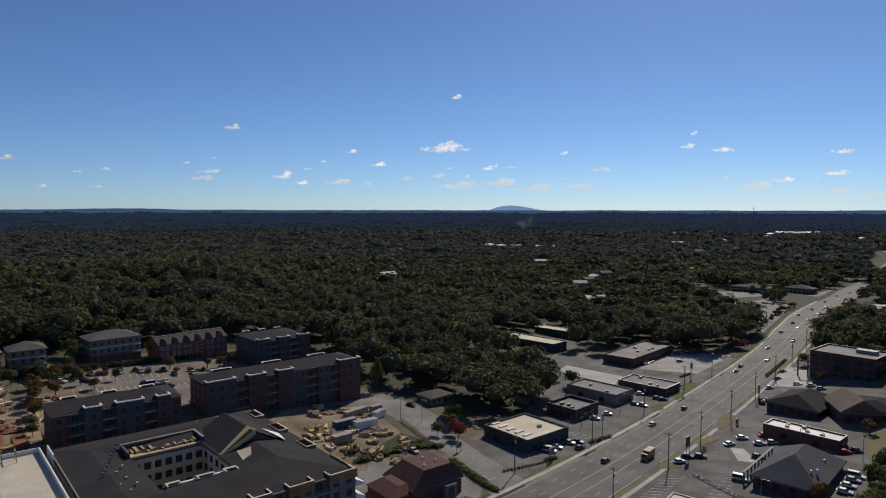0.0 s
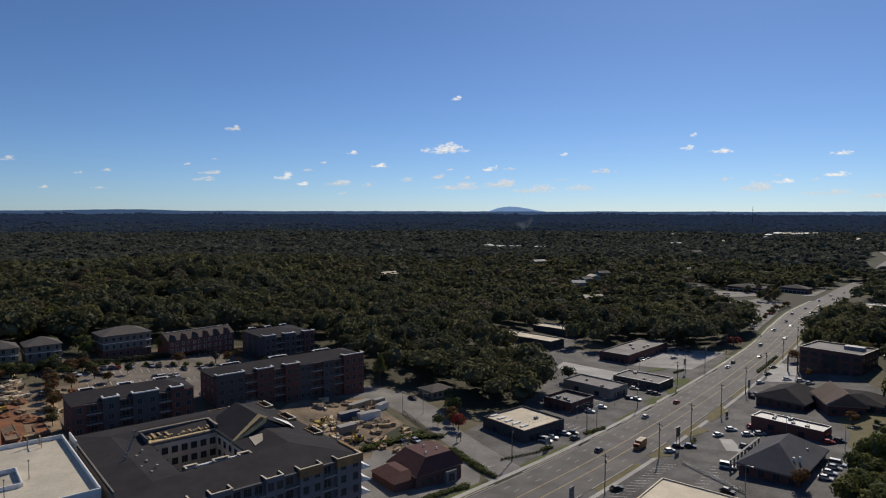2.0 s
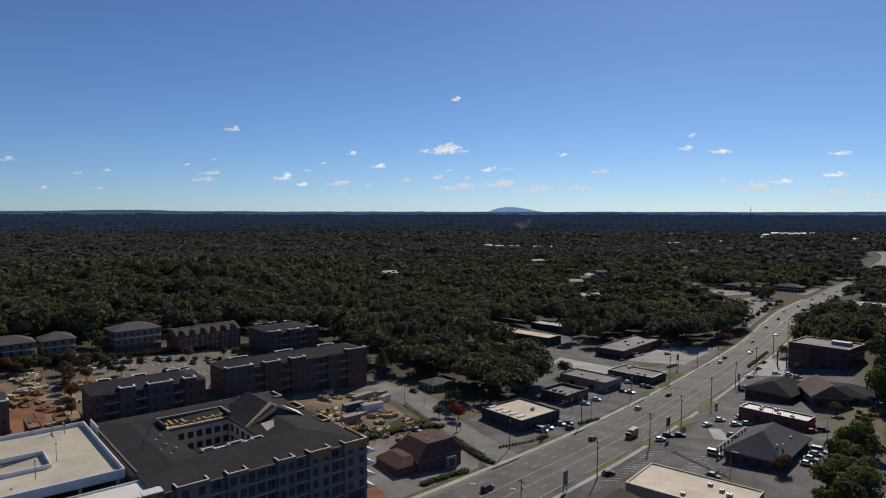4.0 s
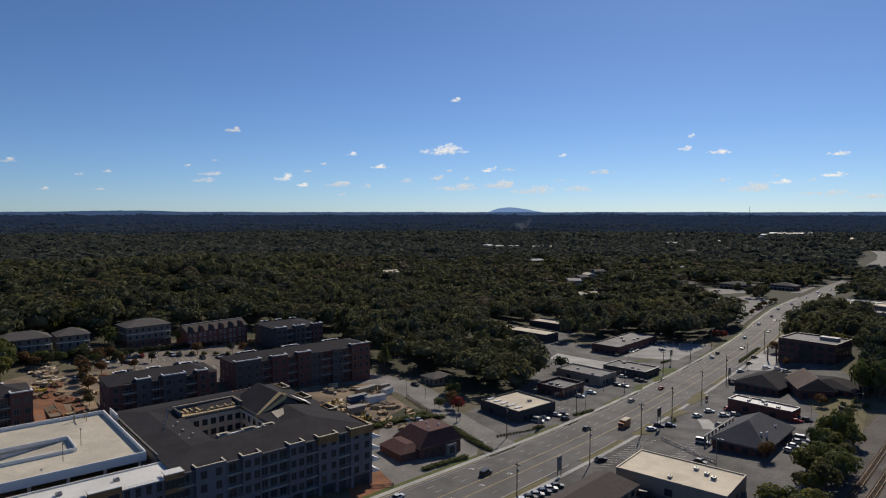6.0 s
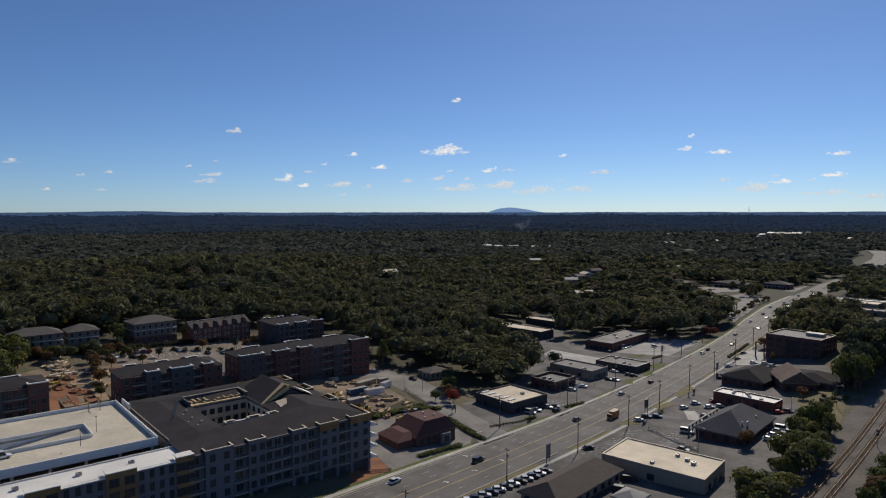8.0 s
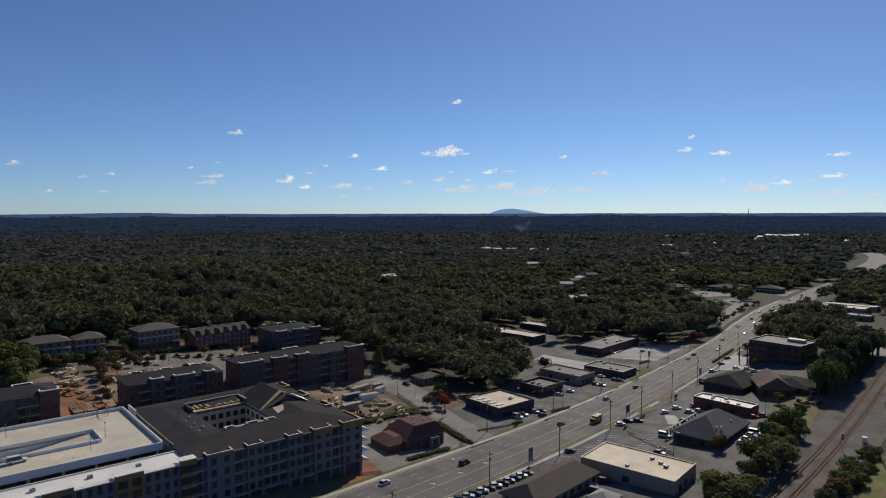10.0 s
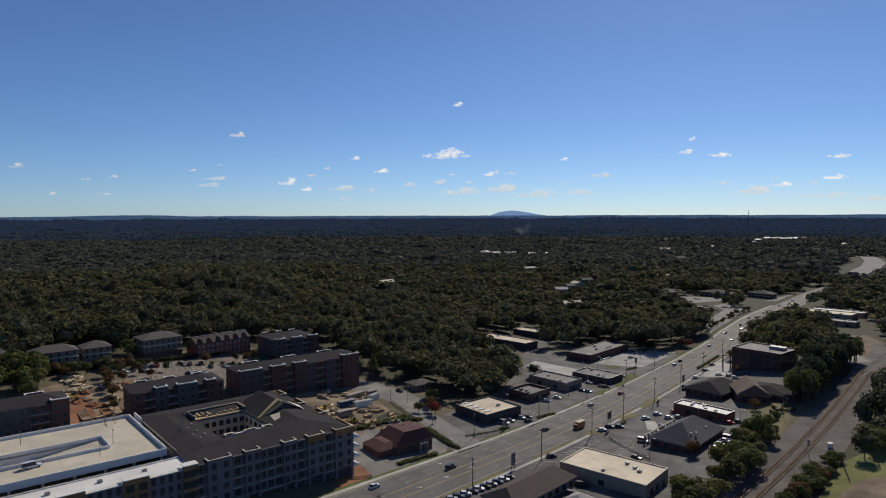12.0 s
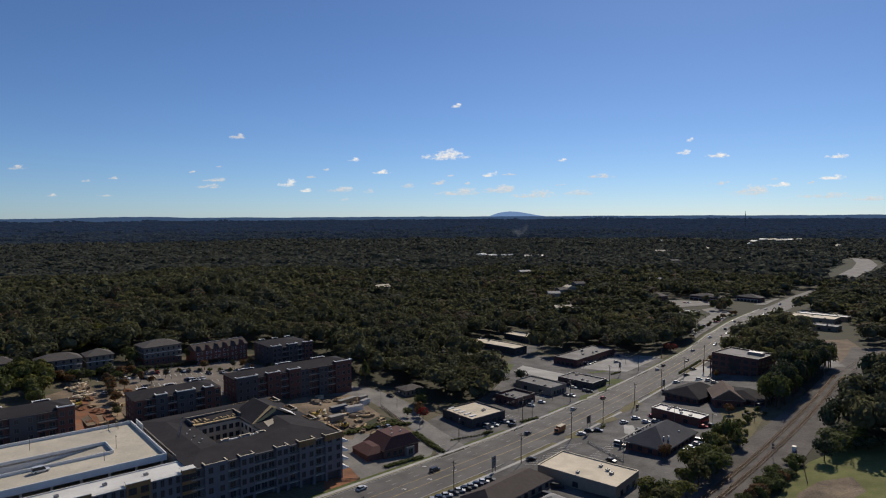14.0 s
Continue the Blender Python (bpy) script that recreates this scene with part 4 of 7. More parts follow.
def house(x, y, L, W, H, turn, wall, roof, label, floors=3, rise=3.0, base=None, name="house"):
    t = thing(name, pose(x, y, ground(x, y), 0, 0, -turn), label, "house", "houses")
    hw, hl = W / 2, L / 2
    fh = H / floors
    part("wall", boxes((-hw, -hl, fh if base else -2, hw, hl, H)), M[wall], t)
    if base:
        part("ground_storey", boxes((-hw - 0.05, -hl - 0.05, -2, hw + 0.05, hl + 0.05, fh)), M[base], t)
    part("roof", hip_roof(hw, hl, H, rise, 0.6), M[roof], t)
    for k in range(floors):
        for i in range(max(2, int(L / 3))):
            window(t, face("x+", hw + 0.05, hl, -hl + L * (i + 0.5) / max(2, int(L / 3)), k * fh + 0.9), 1.0, 1.5, "frame_grey")
        for i in range(3):
            window(t, face("y-", hw, hl + 0.05, -hw + W * (i + 0.5) / 3, k * fh + 0.9), 1.0, 1.5, "frame_grey")
    for k in range(1, floors):
        balcony(t, hl - 4, hl - 0.3, k * fh, hw, hw + 1.6)
    if floors > 1:
        part("belt_course", boxes((-hw - 0.1, -hl - 0.1, fh * 2 - 0.15, hw + 0.1, hl + 0.1, fh * 2 + 0.1)), M["trim_white"], t)
    return t


house(-151.5, 291, 21, 15, 10.0, 46, "siding_house", "shingle_grey", "three-storey cream house with brick ground floor and hipped roof", base="brick_red")
house(-171.5, 262, 13, 12, 8.6, 50, "siding_house", "shingle_grey", "pale two-storey house with a hipped grey roof", 3)
house(-183.5, 246, 20, 12, 8.4, 50, "siding_house", "shingle_grey", "pale long house with a hipped grey roof", 3)
house(-207, 234, 16, 12, 8.4, 50, "siding_house", "shingle_grey", "pale house with a hipped roof near woods", 3)
house(-3.5, 281.5, 12, 10, 3.2, 50, "stucco_tan", "shingle_grey", "small single-storey house among trees", 1, 2.0)


def townhouses():
    x, y = -123.5, 309.5
    t = thing("townhouse_row", pose(x, y, ground(x, y) - 1, 0, 0, -42), "red brick townhouse row with gabled dormers", "house", "houses")
    hw, hl, H = 6.0, 17, 9.2
    part("wall", boxes((-hw, -hl, -2, hw, hl, H)), M["brick_red"], t)
    part("roof", gable_roof(hw, hl, H, 3.4, 0.3), M["shingle_brown"], t)
    part("ridge_cap", boxes((-0.3, -hl - 0.3, H + 3.3, 0.3, hl + 0.3, H + 3.55)), M["membrane_grey"], t)
    for i in range(6):
        yy = -hl + 2.8 + i * 5.6
        d = part("dormer", solid([(hw + 0.1, yy - 1.6, H - 0.5), (hw + 0.1, yy + 1.6, H - 0.5), (hw + 0.1, yy, H + 2.6), (1.6, yy - 1.6, H - 0.5), (1.6, yy + 1.6, H - 0.5), (1.2, yy, H + 2.6)], [(0, 1, 2), (3, 5, 4), (0, 2, 5, 3), (1, 4, 5, 2), (0, 3, 4, 1)]), M["brick_red" if i % 2 else "shingle_brown"], t)
        for k in range(3):
            window(t, face("x+", hw, hl, yy - 1.2, k * 3 + 0.8), 0.9, 1.5)
            window(t, face("x+", hw, hl, yy + 1.2, k * 3 + 0.8), 0.9, 1.5)


townhouses()


M["maroon"] = material("maroon", (0.085, 0.036, 0.032), (0.115, 0.052, 0.045), 1.5, 0.85, fine=12, bump=0.2)


def restaurant():
    x, y = along(-26, -18)
    t = thing("restaurant", pose(x, y, ground(x, y), 0, 0, -52), "dark red brick restaurant with a brown mansard roof", "restaurant")
    part("wall", boxes((-7.5, -9, -1.5, 7.5, 8.5, 4.2)), M["brick_dark"], t)
    v = [(-8, -9.5, 4.2), (8, -9.5, 4.2), (8, 9, 4.2), (-8, 9, 4.2), (-5.6, -4, 8.2), (5.6, -4, 8.2), (5.6, 6.2, 8.2), (-5.6, 6.2, 8.2)]
    part("mansard_roof", solid(v, [(0, 1, 5, 4), (1, 2, 6, 5), (2, 3, 7, 6), (3, 0, 4, 7), (3, 2, 1, 0), (4, 5, 6, 7)]), M["maroon"], t, "dark maroon mansard slopes")
    part("roof", boxes((-5.5, -3.9, 8.2, 5.5, 6.1, 8.3)), M["maroon"], t)
    part("side_wing", boxes((-6, -16, -1.5, 6.5, -9, 3.4)), M["brick_dark"], t)
    part("wing_roof", solid([(-6.4, -16.4, 3.4), (6.9, -16.4, 3.4), (6.9, -9, 3.4), (-6.4, -9, 3.4), (-4, -12, 5.4), (4, -12, 5.4), (4, -9, 5.4), (-4, -9, 5.4)], [(0, 1, 5, 4), (1, 2, 6, 5), (4, 5, 6, 7), (3, 0, 4, 7), (3, 2, 1, 0), (2, 3, 7, 6)]), M["maroon"], t)
    part("entrance", boxes((7.5, 1.5, -0.5, 9.0, 5.5, 3.4)), M["frame_grey"], t)
    part("eave_line", boxes((-8.1, -9.6, 3.95, 8.1, 9.1, 4.18)), M["timber"], t)
    for yy in (-6.5, -3.5, -0.8):
        window(t, face("x+", 7.5, 9, yy, 1.0), 1.6, 1.8, "timber")
    window(t, pose(9.0, 3.5, 0.2, 0, 0, -90), 2.2, 2.4, "frame_grey")
    for px, py in ((-2, 1), (2, 3), (3, -2)):
        bm = bmesh.new()
        cyl(bm, px, py, 8.3, 9.0, 0.3, 0.25, 10)
        part("roof_vent", bm, M["trim_white"], t)


restaurant()

flat_shop(31.6, 239.8, 22.6, 22.2, 5.0, 50, "stucco_dark", "membrane_cream", "low dark-walled shop with a sunlit cream roof", units=1, cap="stucco_dark", glass=5)
for i in range(5):
    x, y = 20.4 + i * 2.6, 243.6 - i * 3.1
    t = tagged(part("skylight", boxes((-0.6, -1.9, 0, 0.6, 1.9, 0.4)), M["trim_white"]), "flat white rectangular skylight on a cream roof", "skylight", "skylights")
    t.matrix_world = pose(x, y, ground(31.6, 239.8) + 4.5, 0, 0, -50)
flat_shop(56.5, 276, 17, 15, 4.8, 46, "brick_dark", "membrane_dark", "low dark brick shop with high parapet", top=1.2, units=3)
flat_shop(75.0, 304, 15, 27, 5.0, 46, "stucco_tan", "membrane_dark", "low tan shop with brownish grey roof", units=2, glass=4)
flat_shop(103, 318, 16, 25, 4.3, 44, "stucco_dark", "membrane_dark", "low dark diner with silver roof bands", units=3, glass=6, cap="metal_grey")
flat_shop(121, 393, 54, 19, 5.5, 43, "brick_dark", "membrane_dark", "long brick shop with a weathered grey roof", units=5, glass=9)
flat_shop(58, 424, 15, 47, 5.0, 44, "stucco_dark", "membrane_cream", "long low warehouse with a cream roof", units=1, glass=3)
flat_shop(87, 466, 15, 38, 5.0, 44, "stucco_dark", "membrane_cream", "long low warehouse beside dark woods", units=1, glass=3)
flat_shop(72.4, 162.0, 19.5, 33, 5.2, 40, "stucco_tan", "membrane_cream", "low shop with a bright cream roof", units=4, glass=3, top=0.35)
x, y = along(99.6, 59.8)
flat_shop(x, y, 9, 26, 4.6, 48, "brick_red", "membrane_white", "row of small shops with red fascia and white roof", units=5, glass=4, awning="sign_red")
x, y = along(211.5, 59)


def office(x, y):
    t = thing("office_block", pose(x, y, 2.0, 0, 0, -50), "three-storey dark brick office block with a grey roof", "office building")
    hw, hl, H = 14.5, 12.0, 11.2
    part("wall", boxes((-hw, -hl, -5, hw, hl, H)), M["brick_dark"], t)
    part("roof", boxes((-hw + 0.4, -hl + 0.4, H, hw - 0.4, hl - 0.4, H + 0.1)), M["membrane_dark"], t)
    part("parapet", parapet_bm(hw, hl, H, H + 0.7), M["brick_dark"], t)
    part("coping", parapet_bm(hw + 0.1, hl + 0.1, H + 0.7, H + 0.85, 0.5), M["membrane_cream"], t)
    part("screen", boxes((2, 1, H + 0.1, 11, 5, H + 1.9)), M["metal_grey"], t)
    for k in range(3):
        for i in range(6):
            window(t, face("y-", hw, hl, -hw + 29 * (i + 0.5) / 6, k * 3.6 + 0.8), 3.0, 2.1, "metal_dark")
        for i in range(5):
            window(t, face("x+", hw, hl, -hl + 24 * (i + 0.5) / 5, k * 3.6 + 0.8), 3.0, 2.1, "metal_dark")
    part("curtain_glazing", boxes((-3, -hl - 0.12, 2.5, 3, -hl, 9.5)), M["glass"], t)
    part("portal", boxes((-hw - 6, -hl, -4, -hw - 5.4, -hl + 0.6, 6), (-hw - 1.2, -hl, -4, -hw - 0.6, -hl + 0.6, 6), (-hw - 6, -hl, 5.4, -hw - 0.0, -hl + 0.6, 6)), M["brick_dark"], t)


office(x, y)


def gable_shop(x, y, L, W, H, rise, turn, label, hip=None, roof="shingle", wall="brick_dark"):
    t = thing("shop", pose(x, y, ground(x, y), 0, 0, -turn), label, "shop")
    hw, hl = W / 2, L / 2
    part("wall", boxes((-hw, -hl, -2.5, hw, hl, H)), M[wall], t)
    part("roof", hip_roof(hw, hl, H, rise, 0.9, hip) if hip is not None else gable_roof(hw, hl, H, rise, 0.8), M[roof], t)
    part("fascia", parapet_bm(hw + 0.94, hl + 0.94, H - 0.25, H - 0.002, 0.12), M["stucco_tan" if hip is None else "frame_grey"], t)
    if hip is None:
        w, e = hw + 0.9, -hl - 0.95
        for sx in (-1, 1):
            part("bargeboard", solid([(sx * w, e, H), (sx * w, e, H + 0.5), (0, e, H + rise + 0.35), (0, e, H + rise - 0.15), (sx * w, e + 0.12, H), (sx * w, e + 0.12, H + 0.5), (0, e + 0.12, H + rise + 0.35), (0, e + 0.12, H + rise - 0.15)], [(0, 1, 2, 3), (4, 5, 6, 7), (0, 1, 5, 4), (1, 2, 6, 5), (2, 3, 7, 6), (3, 0, 4, 7)]), M["stucco_tan"], t)
    for side, span in (("x+", L), ("y-", W)):
        n = int(span / 4)
        for i in range(n):
            window(t, face(side, hw, hl, -span / 2 + span * (i + 0.5) / n, 0.6), 1.8, 1.9, "metal_dark")
    return t


x, y = along(61, 65.8)
t = gable_shop(x, y, 32, 18, 3.3, 6.4, 43, "brick shop under a large grey hipped shingle roof", hip=6.0, roof="shingle_slate")
part("arcade", boxes(*[(-12.4, -15 + i * 3.6, -0.5, -11.9, -14.5 + i * 3.6, 3.0) for i in range(9)], (-12.5, -15.5, 3.0, -11.8, 15, 3.2)), M["frame_grey"], t, "grey posted arcade along the shop front")
for px, py in ((4, 2), (6, 4.5), (3.5, 8), (6.8, -8), (5.6, -10)):
    bm = bmesh.new()
    cyl(bm, px, py, 4.2, 6.4 + (0.8 if py < 0 else 0), 0.35, 0.35, 10)
    part("roof_vent", bm, M["trim_white"], t)
x, y = along(145, 51)
gable_shop(x, y, 26, 20, 3.2, 4.2, 50, "dark hip-roofed shop beside the road", hip=7.0, roof="shingle")
x, y = along(146, 78)
gable_shop(x, y, 17, 24, 3.2, 2.8, 50, "dark low-roofed shop wing", hip=3.0, roof="shingle")
x, y = along(139, 70)
gable_shop(x, y, 20, 14, 4.2, 5.2, 14, "brown-gabled shop with tan bargeboards", roof="shingle_rust", wall="brick_dark")
x, y = along(-29, 44.5)
gable_shop(x, y, 34, 13, 3.2, 3.6, 44, "brown shingle-roofed shop behind parked cars", hip=13.0, roof="shingle_brown", wall="stucco_tan")
x, y = along(-27, 62)
gable_shop(x, y, 7, 6, 2.8, 1.8, 44, "small shed with pale hipped roof", hip=0.8, roof="membrane_grey", wall="stucco_tan")
x, y = along(-37, 63)
gable_shop(x, y, 6, 6, 2.8, 1.8, 44, "small shed with pale hipped roof", hip=0.8, roof="membrane_grey", wall="stucco_tan")
# buildings further along the road
for a, c, L, W, H, turn, roof, wall, lab in ((425, -42, 30, 15, 4.6, 44, "membrane_grey", "stucco_tan", "low shop with a flat grey roof past the woods"), (470, 62, 22, 40, 5.0, 46, "membrane_cream", "stucco_tan", "long shed with pale roof by the railway"), (424, 80, 14, 20, 4.6, 46, "membrane_grey", "stucco_tan", "low pale-roofed shed by the railway"), (492, 66, 12, 44, 4.6, 46, "membrane_white", "stucco_tan", "long shed with white roof by the railway")):
    x, y = along(a, c)
    flat_shop(x, y, L, W, H, turn, wall, roof, lab, units=2, glass=5)
for a, c, L, W, turn, lab in ((560, -66, 15, 36, 50, "long low brick shop under a dark hipped roof"), (586, -25, 13, 27, 50, "dark hip-roofed brick shop beside the far road"), (527, -114, 13, 22, 52, "small dark hip-roofed shop before the woods")):
    x, y = along(a, c)
    t = gable_shop(x, y, L, W, 5.2, 3.6, turn, lab, hip=0.5, roof="shingle_grey")
    part("porch", boxes((-W / 2 + 1, -L / 2 - 2.2, 2.9, W / 2 - 1, -L / 2 - 0.2, 3.1), *[(-W / 2 + 1.2 + k * (W - 2.8) / 6, -L / 2 - 2.1, -1.0, -W / 2 + 1.5 + k * (W - 2.8) / 6, -L / 2 - 1.8, 2.9) for k in range(7)]), M["trim_white"], t, "white posted porch")
patch("car_park", [along(a, c) for a, c in ((474, -70), (498, -104), (530, -98), (556, -52), (524, -46))], M["lot_pale"], 0.3, "pale sunlit car park past the woods", "car park")
patch("car_park", [along(a, c) for a, c in ((316, -4), (344, -15), (396, -22), (450, -26), (476, -44), (500, -40), (478, -12), (400, -4))], M["lot_pale"], 0.26, "pale sunlit car park beside the far road", "car park")
patch("car_park", [along(a, c) for a, c in ((556, -14), (610, -8), (640, -3), (560, -3))], M["lot_pale"], 0.3, "pale forecourt beside the far road", "car park")


railway()


# ---- woods ----
CLEAR = [(-260, 40), (-215, 225), (-200, 256), (-181, 282), (-152, 312), (-118, 348), (-66, 356), (-54, 326), (-28, 300), (-14, 300), (2, 296), (8, 266), (36, 264), (50, 292), (50, 338), (36, 374), (18, 434), (42, 462), (66, 470), (78, 500), (106, 472), (102, 440), (84, 416), (100, 404), (118, 428), (138, 430), along(240, -44), along(246, -13), along(280, -11)]
CLEAR += [along(318, -10), along(760, -9), along(760, 34), along(330, 33), along(262, 31), (232, 396), (240, 352), (232, 318), (216, 296), (216, 268), (236, 288), (262, 308), (330, 380), (350, 366), (290, 292), (228, 236), (188, 196), (176, 172), (240, 150), (320, 60)]
FAR_ROAD = [(590, 810), (650, 885), (765, 1015), (860, 1140), (930, 1285), (900, 1345), (868, 1310), (800, 1190), (690, 1060), (630, 960), (580, 880)]
EAST = [along(208, 92), along(262, 88), along(350, 74), along(410, 60), along(440, 40), along(500, 36), along(506, 90), along(430, 104), along(372, 108), along(300, 122), along(222, 118)]
MALL = [along(322, -2), along(344, -15), along(396, -26), along(398, -54), along(440, -66), along(470, -92), along(500, -118), along(545, -122), along(585, -70), along(620, -30), along(640, -4)]


def crown_template(rng, pieces, size, core_cuts):
    """A crown about one metre in radius: a lumpy dark core under many small bent leaf sprays."""
    lumps = rng.normal(size=(7, 3))
    lumps = lumps / np.linalg.norm(lumps, axis=1)[:, None] * 0.52 * np.array([1, 1, 0.85])
    lumps[:, 2] = lumps[:, 2] * 0.9 + 0.05
    radii = rng.uniform(0.42, 0.62, 7)
    bm = bmesh.new()
    bmesh.ops.create_icosphere(bm, subdivisions=core_cuts, radius=1.0)
    for v in bm.verts:
        d = np.array(v.co.normalized())
        reach = 0.45
        for p, r in zip(lumps, radii):
            b = d @ p
            q = b * b - p @ p + r * r
            if q > 0:
                reach = max(reach, b + math.sqrt(q))
        v.co = Vector(d * reach * 0.70)
    cv = np.array([v.co[:] for v in bm.verts])
    cf = np.array([[v.index for v in f.verts] for f in bm.faces])
    bm.free()
    verts, faces = [], []
    for i in range(pieces):
        k = rng.integers(7)
        d = rng.normal(size=3)
        d /= np.linalg.norm(d)
        if d[2] < -0.5:
            d[2] *= -1
        p = lumps[k] + d * radii[k] * rng.uniform(0.88, 1.08)
        up = d * 1.0 + rng.normal(size=3) * 0.24
        up /= np.linalg.norm(up)
        s = np.cross(up, rng.normal(size=3))
        s /= np.linalg.norm(s)
        f = np.cross(up, s)
        w = size * rng.uniform(0.6, 1.35)
        n = len(verts)
        verts += [p - s * w - f * w * 0.6, p + s * w * 0.9 - f * w * 0.7 - up * w * 0.16, p + s * w * 0.7 + f * w + up * 0.08 * w, p - s * w * 0.8 + f * w * 0.8 - up * w * 0.2]
        faces.append([n, n + 1, n + 2, n + 3])
    return cv, cf, np.array(verts), np.array(faces)


def wood(name, spots, templates, mat, label, mixed=True):
    """Many crowns as one mesh: rows of x, y, z, radius, height, turn, kind."""
    VC, FC, VL, FL = [], [], [], []
    nc = nl = 0
    tint = []
    for x, y, z, r, h, turn, kind in spots:
        cv, cf, lv, lf = templates[int(kind)]
        c, s = math.cos(turn), math.sin(turn)
        rot = np.array([[c * r, -s * r, 0], [s * r, c * r, 0], [0, 0, h]])
        VC.append(cv @ rot.T + (x, y, z))
        FC.append(cf + nc)
        nc += len(cv)
        VL.append(lv @ rot.T + (x, y, z))
        FL.append(lf + nl)
        nl += len(lv)
        q = 0.8 * noise.noise((x / 90, y / 60, 9.0)) + 0.5 * noise.noise((x / 30, y / 30, 4.0)) + 0.7 * noise.noise((x * 1.7, y * 1.7, 2.0))
        q = q if mixed else 0.0
        tint += [2 if q < -0.28 else 3 if q > 0.42 else 4 if 0.34 < q else 1] * len(lf)
    VC, FC, VL, FL = (np.concatenate(k) for k in (VC, FC, VL, FL))
    me = bpy.data.meshes.new(name)
    me.from_pydata(np.concatenate([VC, VL]).tolist(), [], FC.tolist() + (FL + len(VC)).tolist())
    me.materials.append(mat if mat in (M["leaves_blue_haze"], M["leaves_haze"]) else M["core"])
    for k in (mat, mat if mat in (M["leaves_far"], M["leaves_blue_haze"], M["leaves_haze"]) else M["leaves_dark"], M["leaves_olive"] if mat is M["leaves_forest"] else mat, M["leaves_brown"] if mat is M["leaves_forest"] else mat):
        me.materials.append(k)
    me.polygons.foreach_set("material_index", [0] * len(FC) + tint)
    return tagged(new(name, me), label, "trees", kind="stuff")


def plant_woods():
    rng = np.random.default_rng(5)
    near = [crown_template(rng, 240, 0.098, 2) for _ in range(8)]
    mid = [crown_template(rng, 66, 0.18, 1) for _ in range(6)]
    far = [crown_template(rng, 14, 0.36, 1) for _ in range(6)]
    rows, mid_rows, far_rows = [], [], []
    for step, lo, hi, out in ((9.6, 60, 540, rows), (11.2, 540, 1000, mid_rows), (14.0, 1000, 2150, far_rows)):
        n = int(2200 / step)
        for i in range(-n, n + 1):
            for j in range(0, n + 1):
                x, y = (i + rng.uniform(-0.45, 0.45)) * step, (j + rng.uniform(-0.45, 0.45)) * step
                d = math.hypot(x, y)
                soft_d = d + (90 * noise.noise((x / 150, y / 150, 6.0)) + 160 * noise.noise((x * 1.3, y * 1.3, 8.0)) if d > 700 else 0)
                if not lo <= soft_d < hi or abs(x) > 0.80 * (y + 120) or y < 100:
                    continue
                if inside((x, y), CLEAR) or inside((x, y), MALL) or inside((x, y), FAR_ROAD) or inside((x, y), EAST) or rng.random() < 0.06:
                    continue
                tall = (17 if out is rows else 14.5) + 7 * noise.noise((x / 55, y / 55, 0.5)) + rng.uniform(-4, 4.5)
                r = rng.choice((0.5, 0.58, 0.68, 0.84)) * rng.uniform(0.9, 1.1) * step * 1.22
                h = max(4.5, tall * 0.36)
                out.append((x, y, ground(x, y) + tall * 0.57, r, h, rng.uniform(0, 6.28), rng.integers(8 if out is rows else 6)))
    wood("woodland", rows, near, M["leaves_forest"], "dense dark green woodland just turning in autumn")
    wood("woodland", mid_rows, mid, M["leaves_forest"], "dense dark green woodland in the distance")
    wood("woodland", far_rows, far, M["leaves_far"], "dense dark woodland far off, faint haze in its colour", True)
    last = [crown_template(rng, 3, 0.4, 1) for _ in range(6)]
    rows = []
    d = 2150.0
    while d < 4700:
        step = 17 + (d - 2150) / 2550 * 22
        across = int(1.5 * d / step)
        for i in range(across):
            a = -0.75 + 1.5 * (i + rng.uniform(-0.5, 0.5)) / across
            r = d + rng.uniform(-0.5, 0.5) * step
            x, y = r * math.sin(a), r * math.cos(a)
            tall = 14 + 12 * noise.noise((x / 130, y / 130, 0.5)) + rng.uniform(-3, 4)
            rows.append((x, y, ground(x, y) + tall - 7, step * 0.66, 7.0, rng.uniform(0, 6.28), rng.integers(6)))
        d += step
    wood("woodland", [r for r in rows if math.hypot(r[0], r[1]) < 2900 + 500 * noise.noise((r[0] / 300, r[1] / 300, 3.0)) + 900 * noise.noise((r[0] * 1.3, r[1] * 1.3, 3.0))], last, M["leaves_haze"], "dense woodland far off, painted grey-green with haze", False)
    wood("woodland", [r for r in rows if math.hypot(r[0], r[1]) >= 2900 + 500 * noise.noise((r[0] / 300, r[1] / 300, 3.0)) + 900 * noise.noise((r[0] * 1.3, r[1] * 1.3, 3.0))], last, M["leaves_blue_haze"], "dense woodland below the skyline, painted blue-grey with haze", False)
    # Sheet under the far crowns, coloured dark like the shade in their gaps.
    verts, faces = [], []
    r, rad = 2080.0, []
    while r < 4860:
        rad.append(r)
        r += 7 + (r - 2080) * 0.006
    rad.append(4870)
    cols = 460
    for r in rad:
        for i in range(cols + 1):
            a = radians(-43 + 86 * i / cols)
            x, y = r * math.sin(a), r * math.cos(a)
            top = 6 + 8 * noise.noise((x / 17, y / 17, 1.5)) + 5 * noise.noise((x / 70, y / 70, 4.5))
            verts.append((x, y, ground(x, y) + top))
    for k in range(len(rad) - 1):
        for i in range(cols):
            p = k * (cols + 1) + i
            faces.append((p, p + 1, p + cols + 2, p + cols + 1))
    tagged(link("distant_woodland", verts, faces, M["canopy_far"]), "dark woodland sheet to the skyline, gap shade and haze painted in", "trees", kind="stuff")


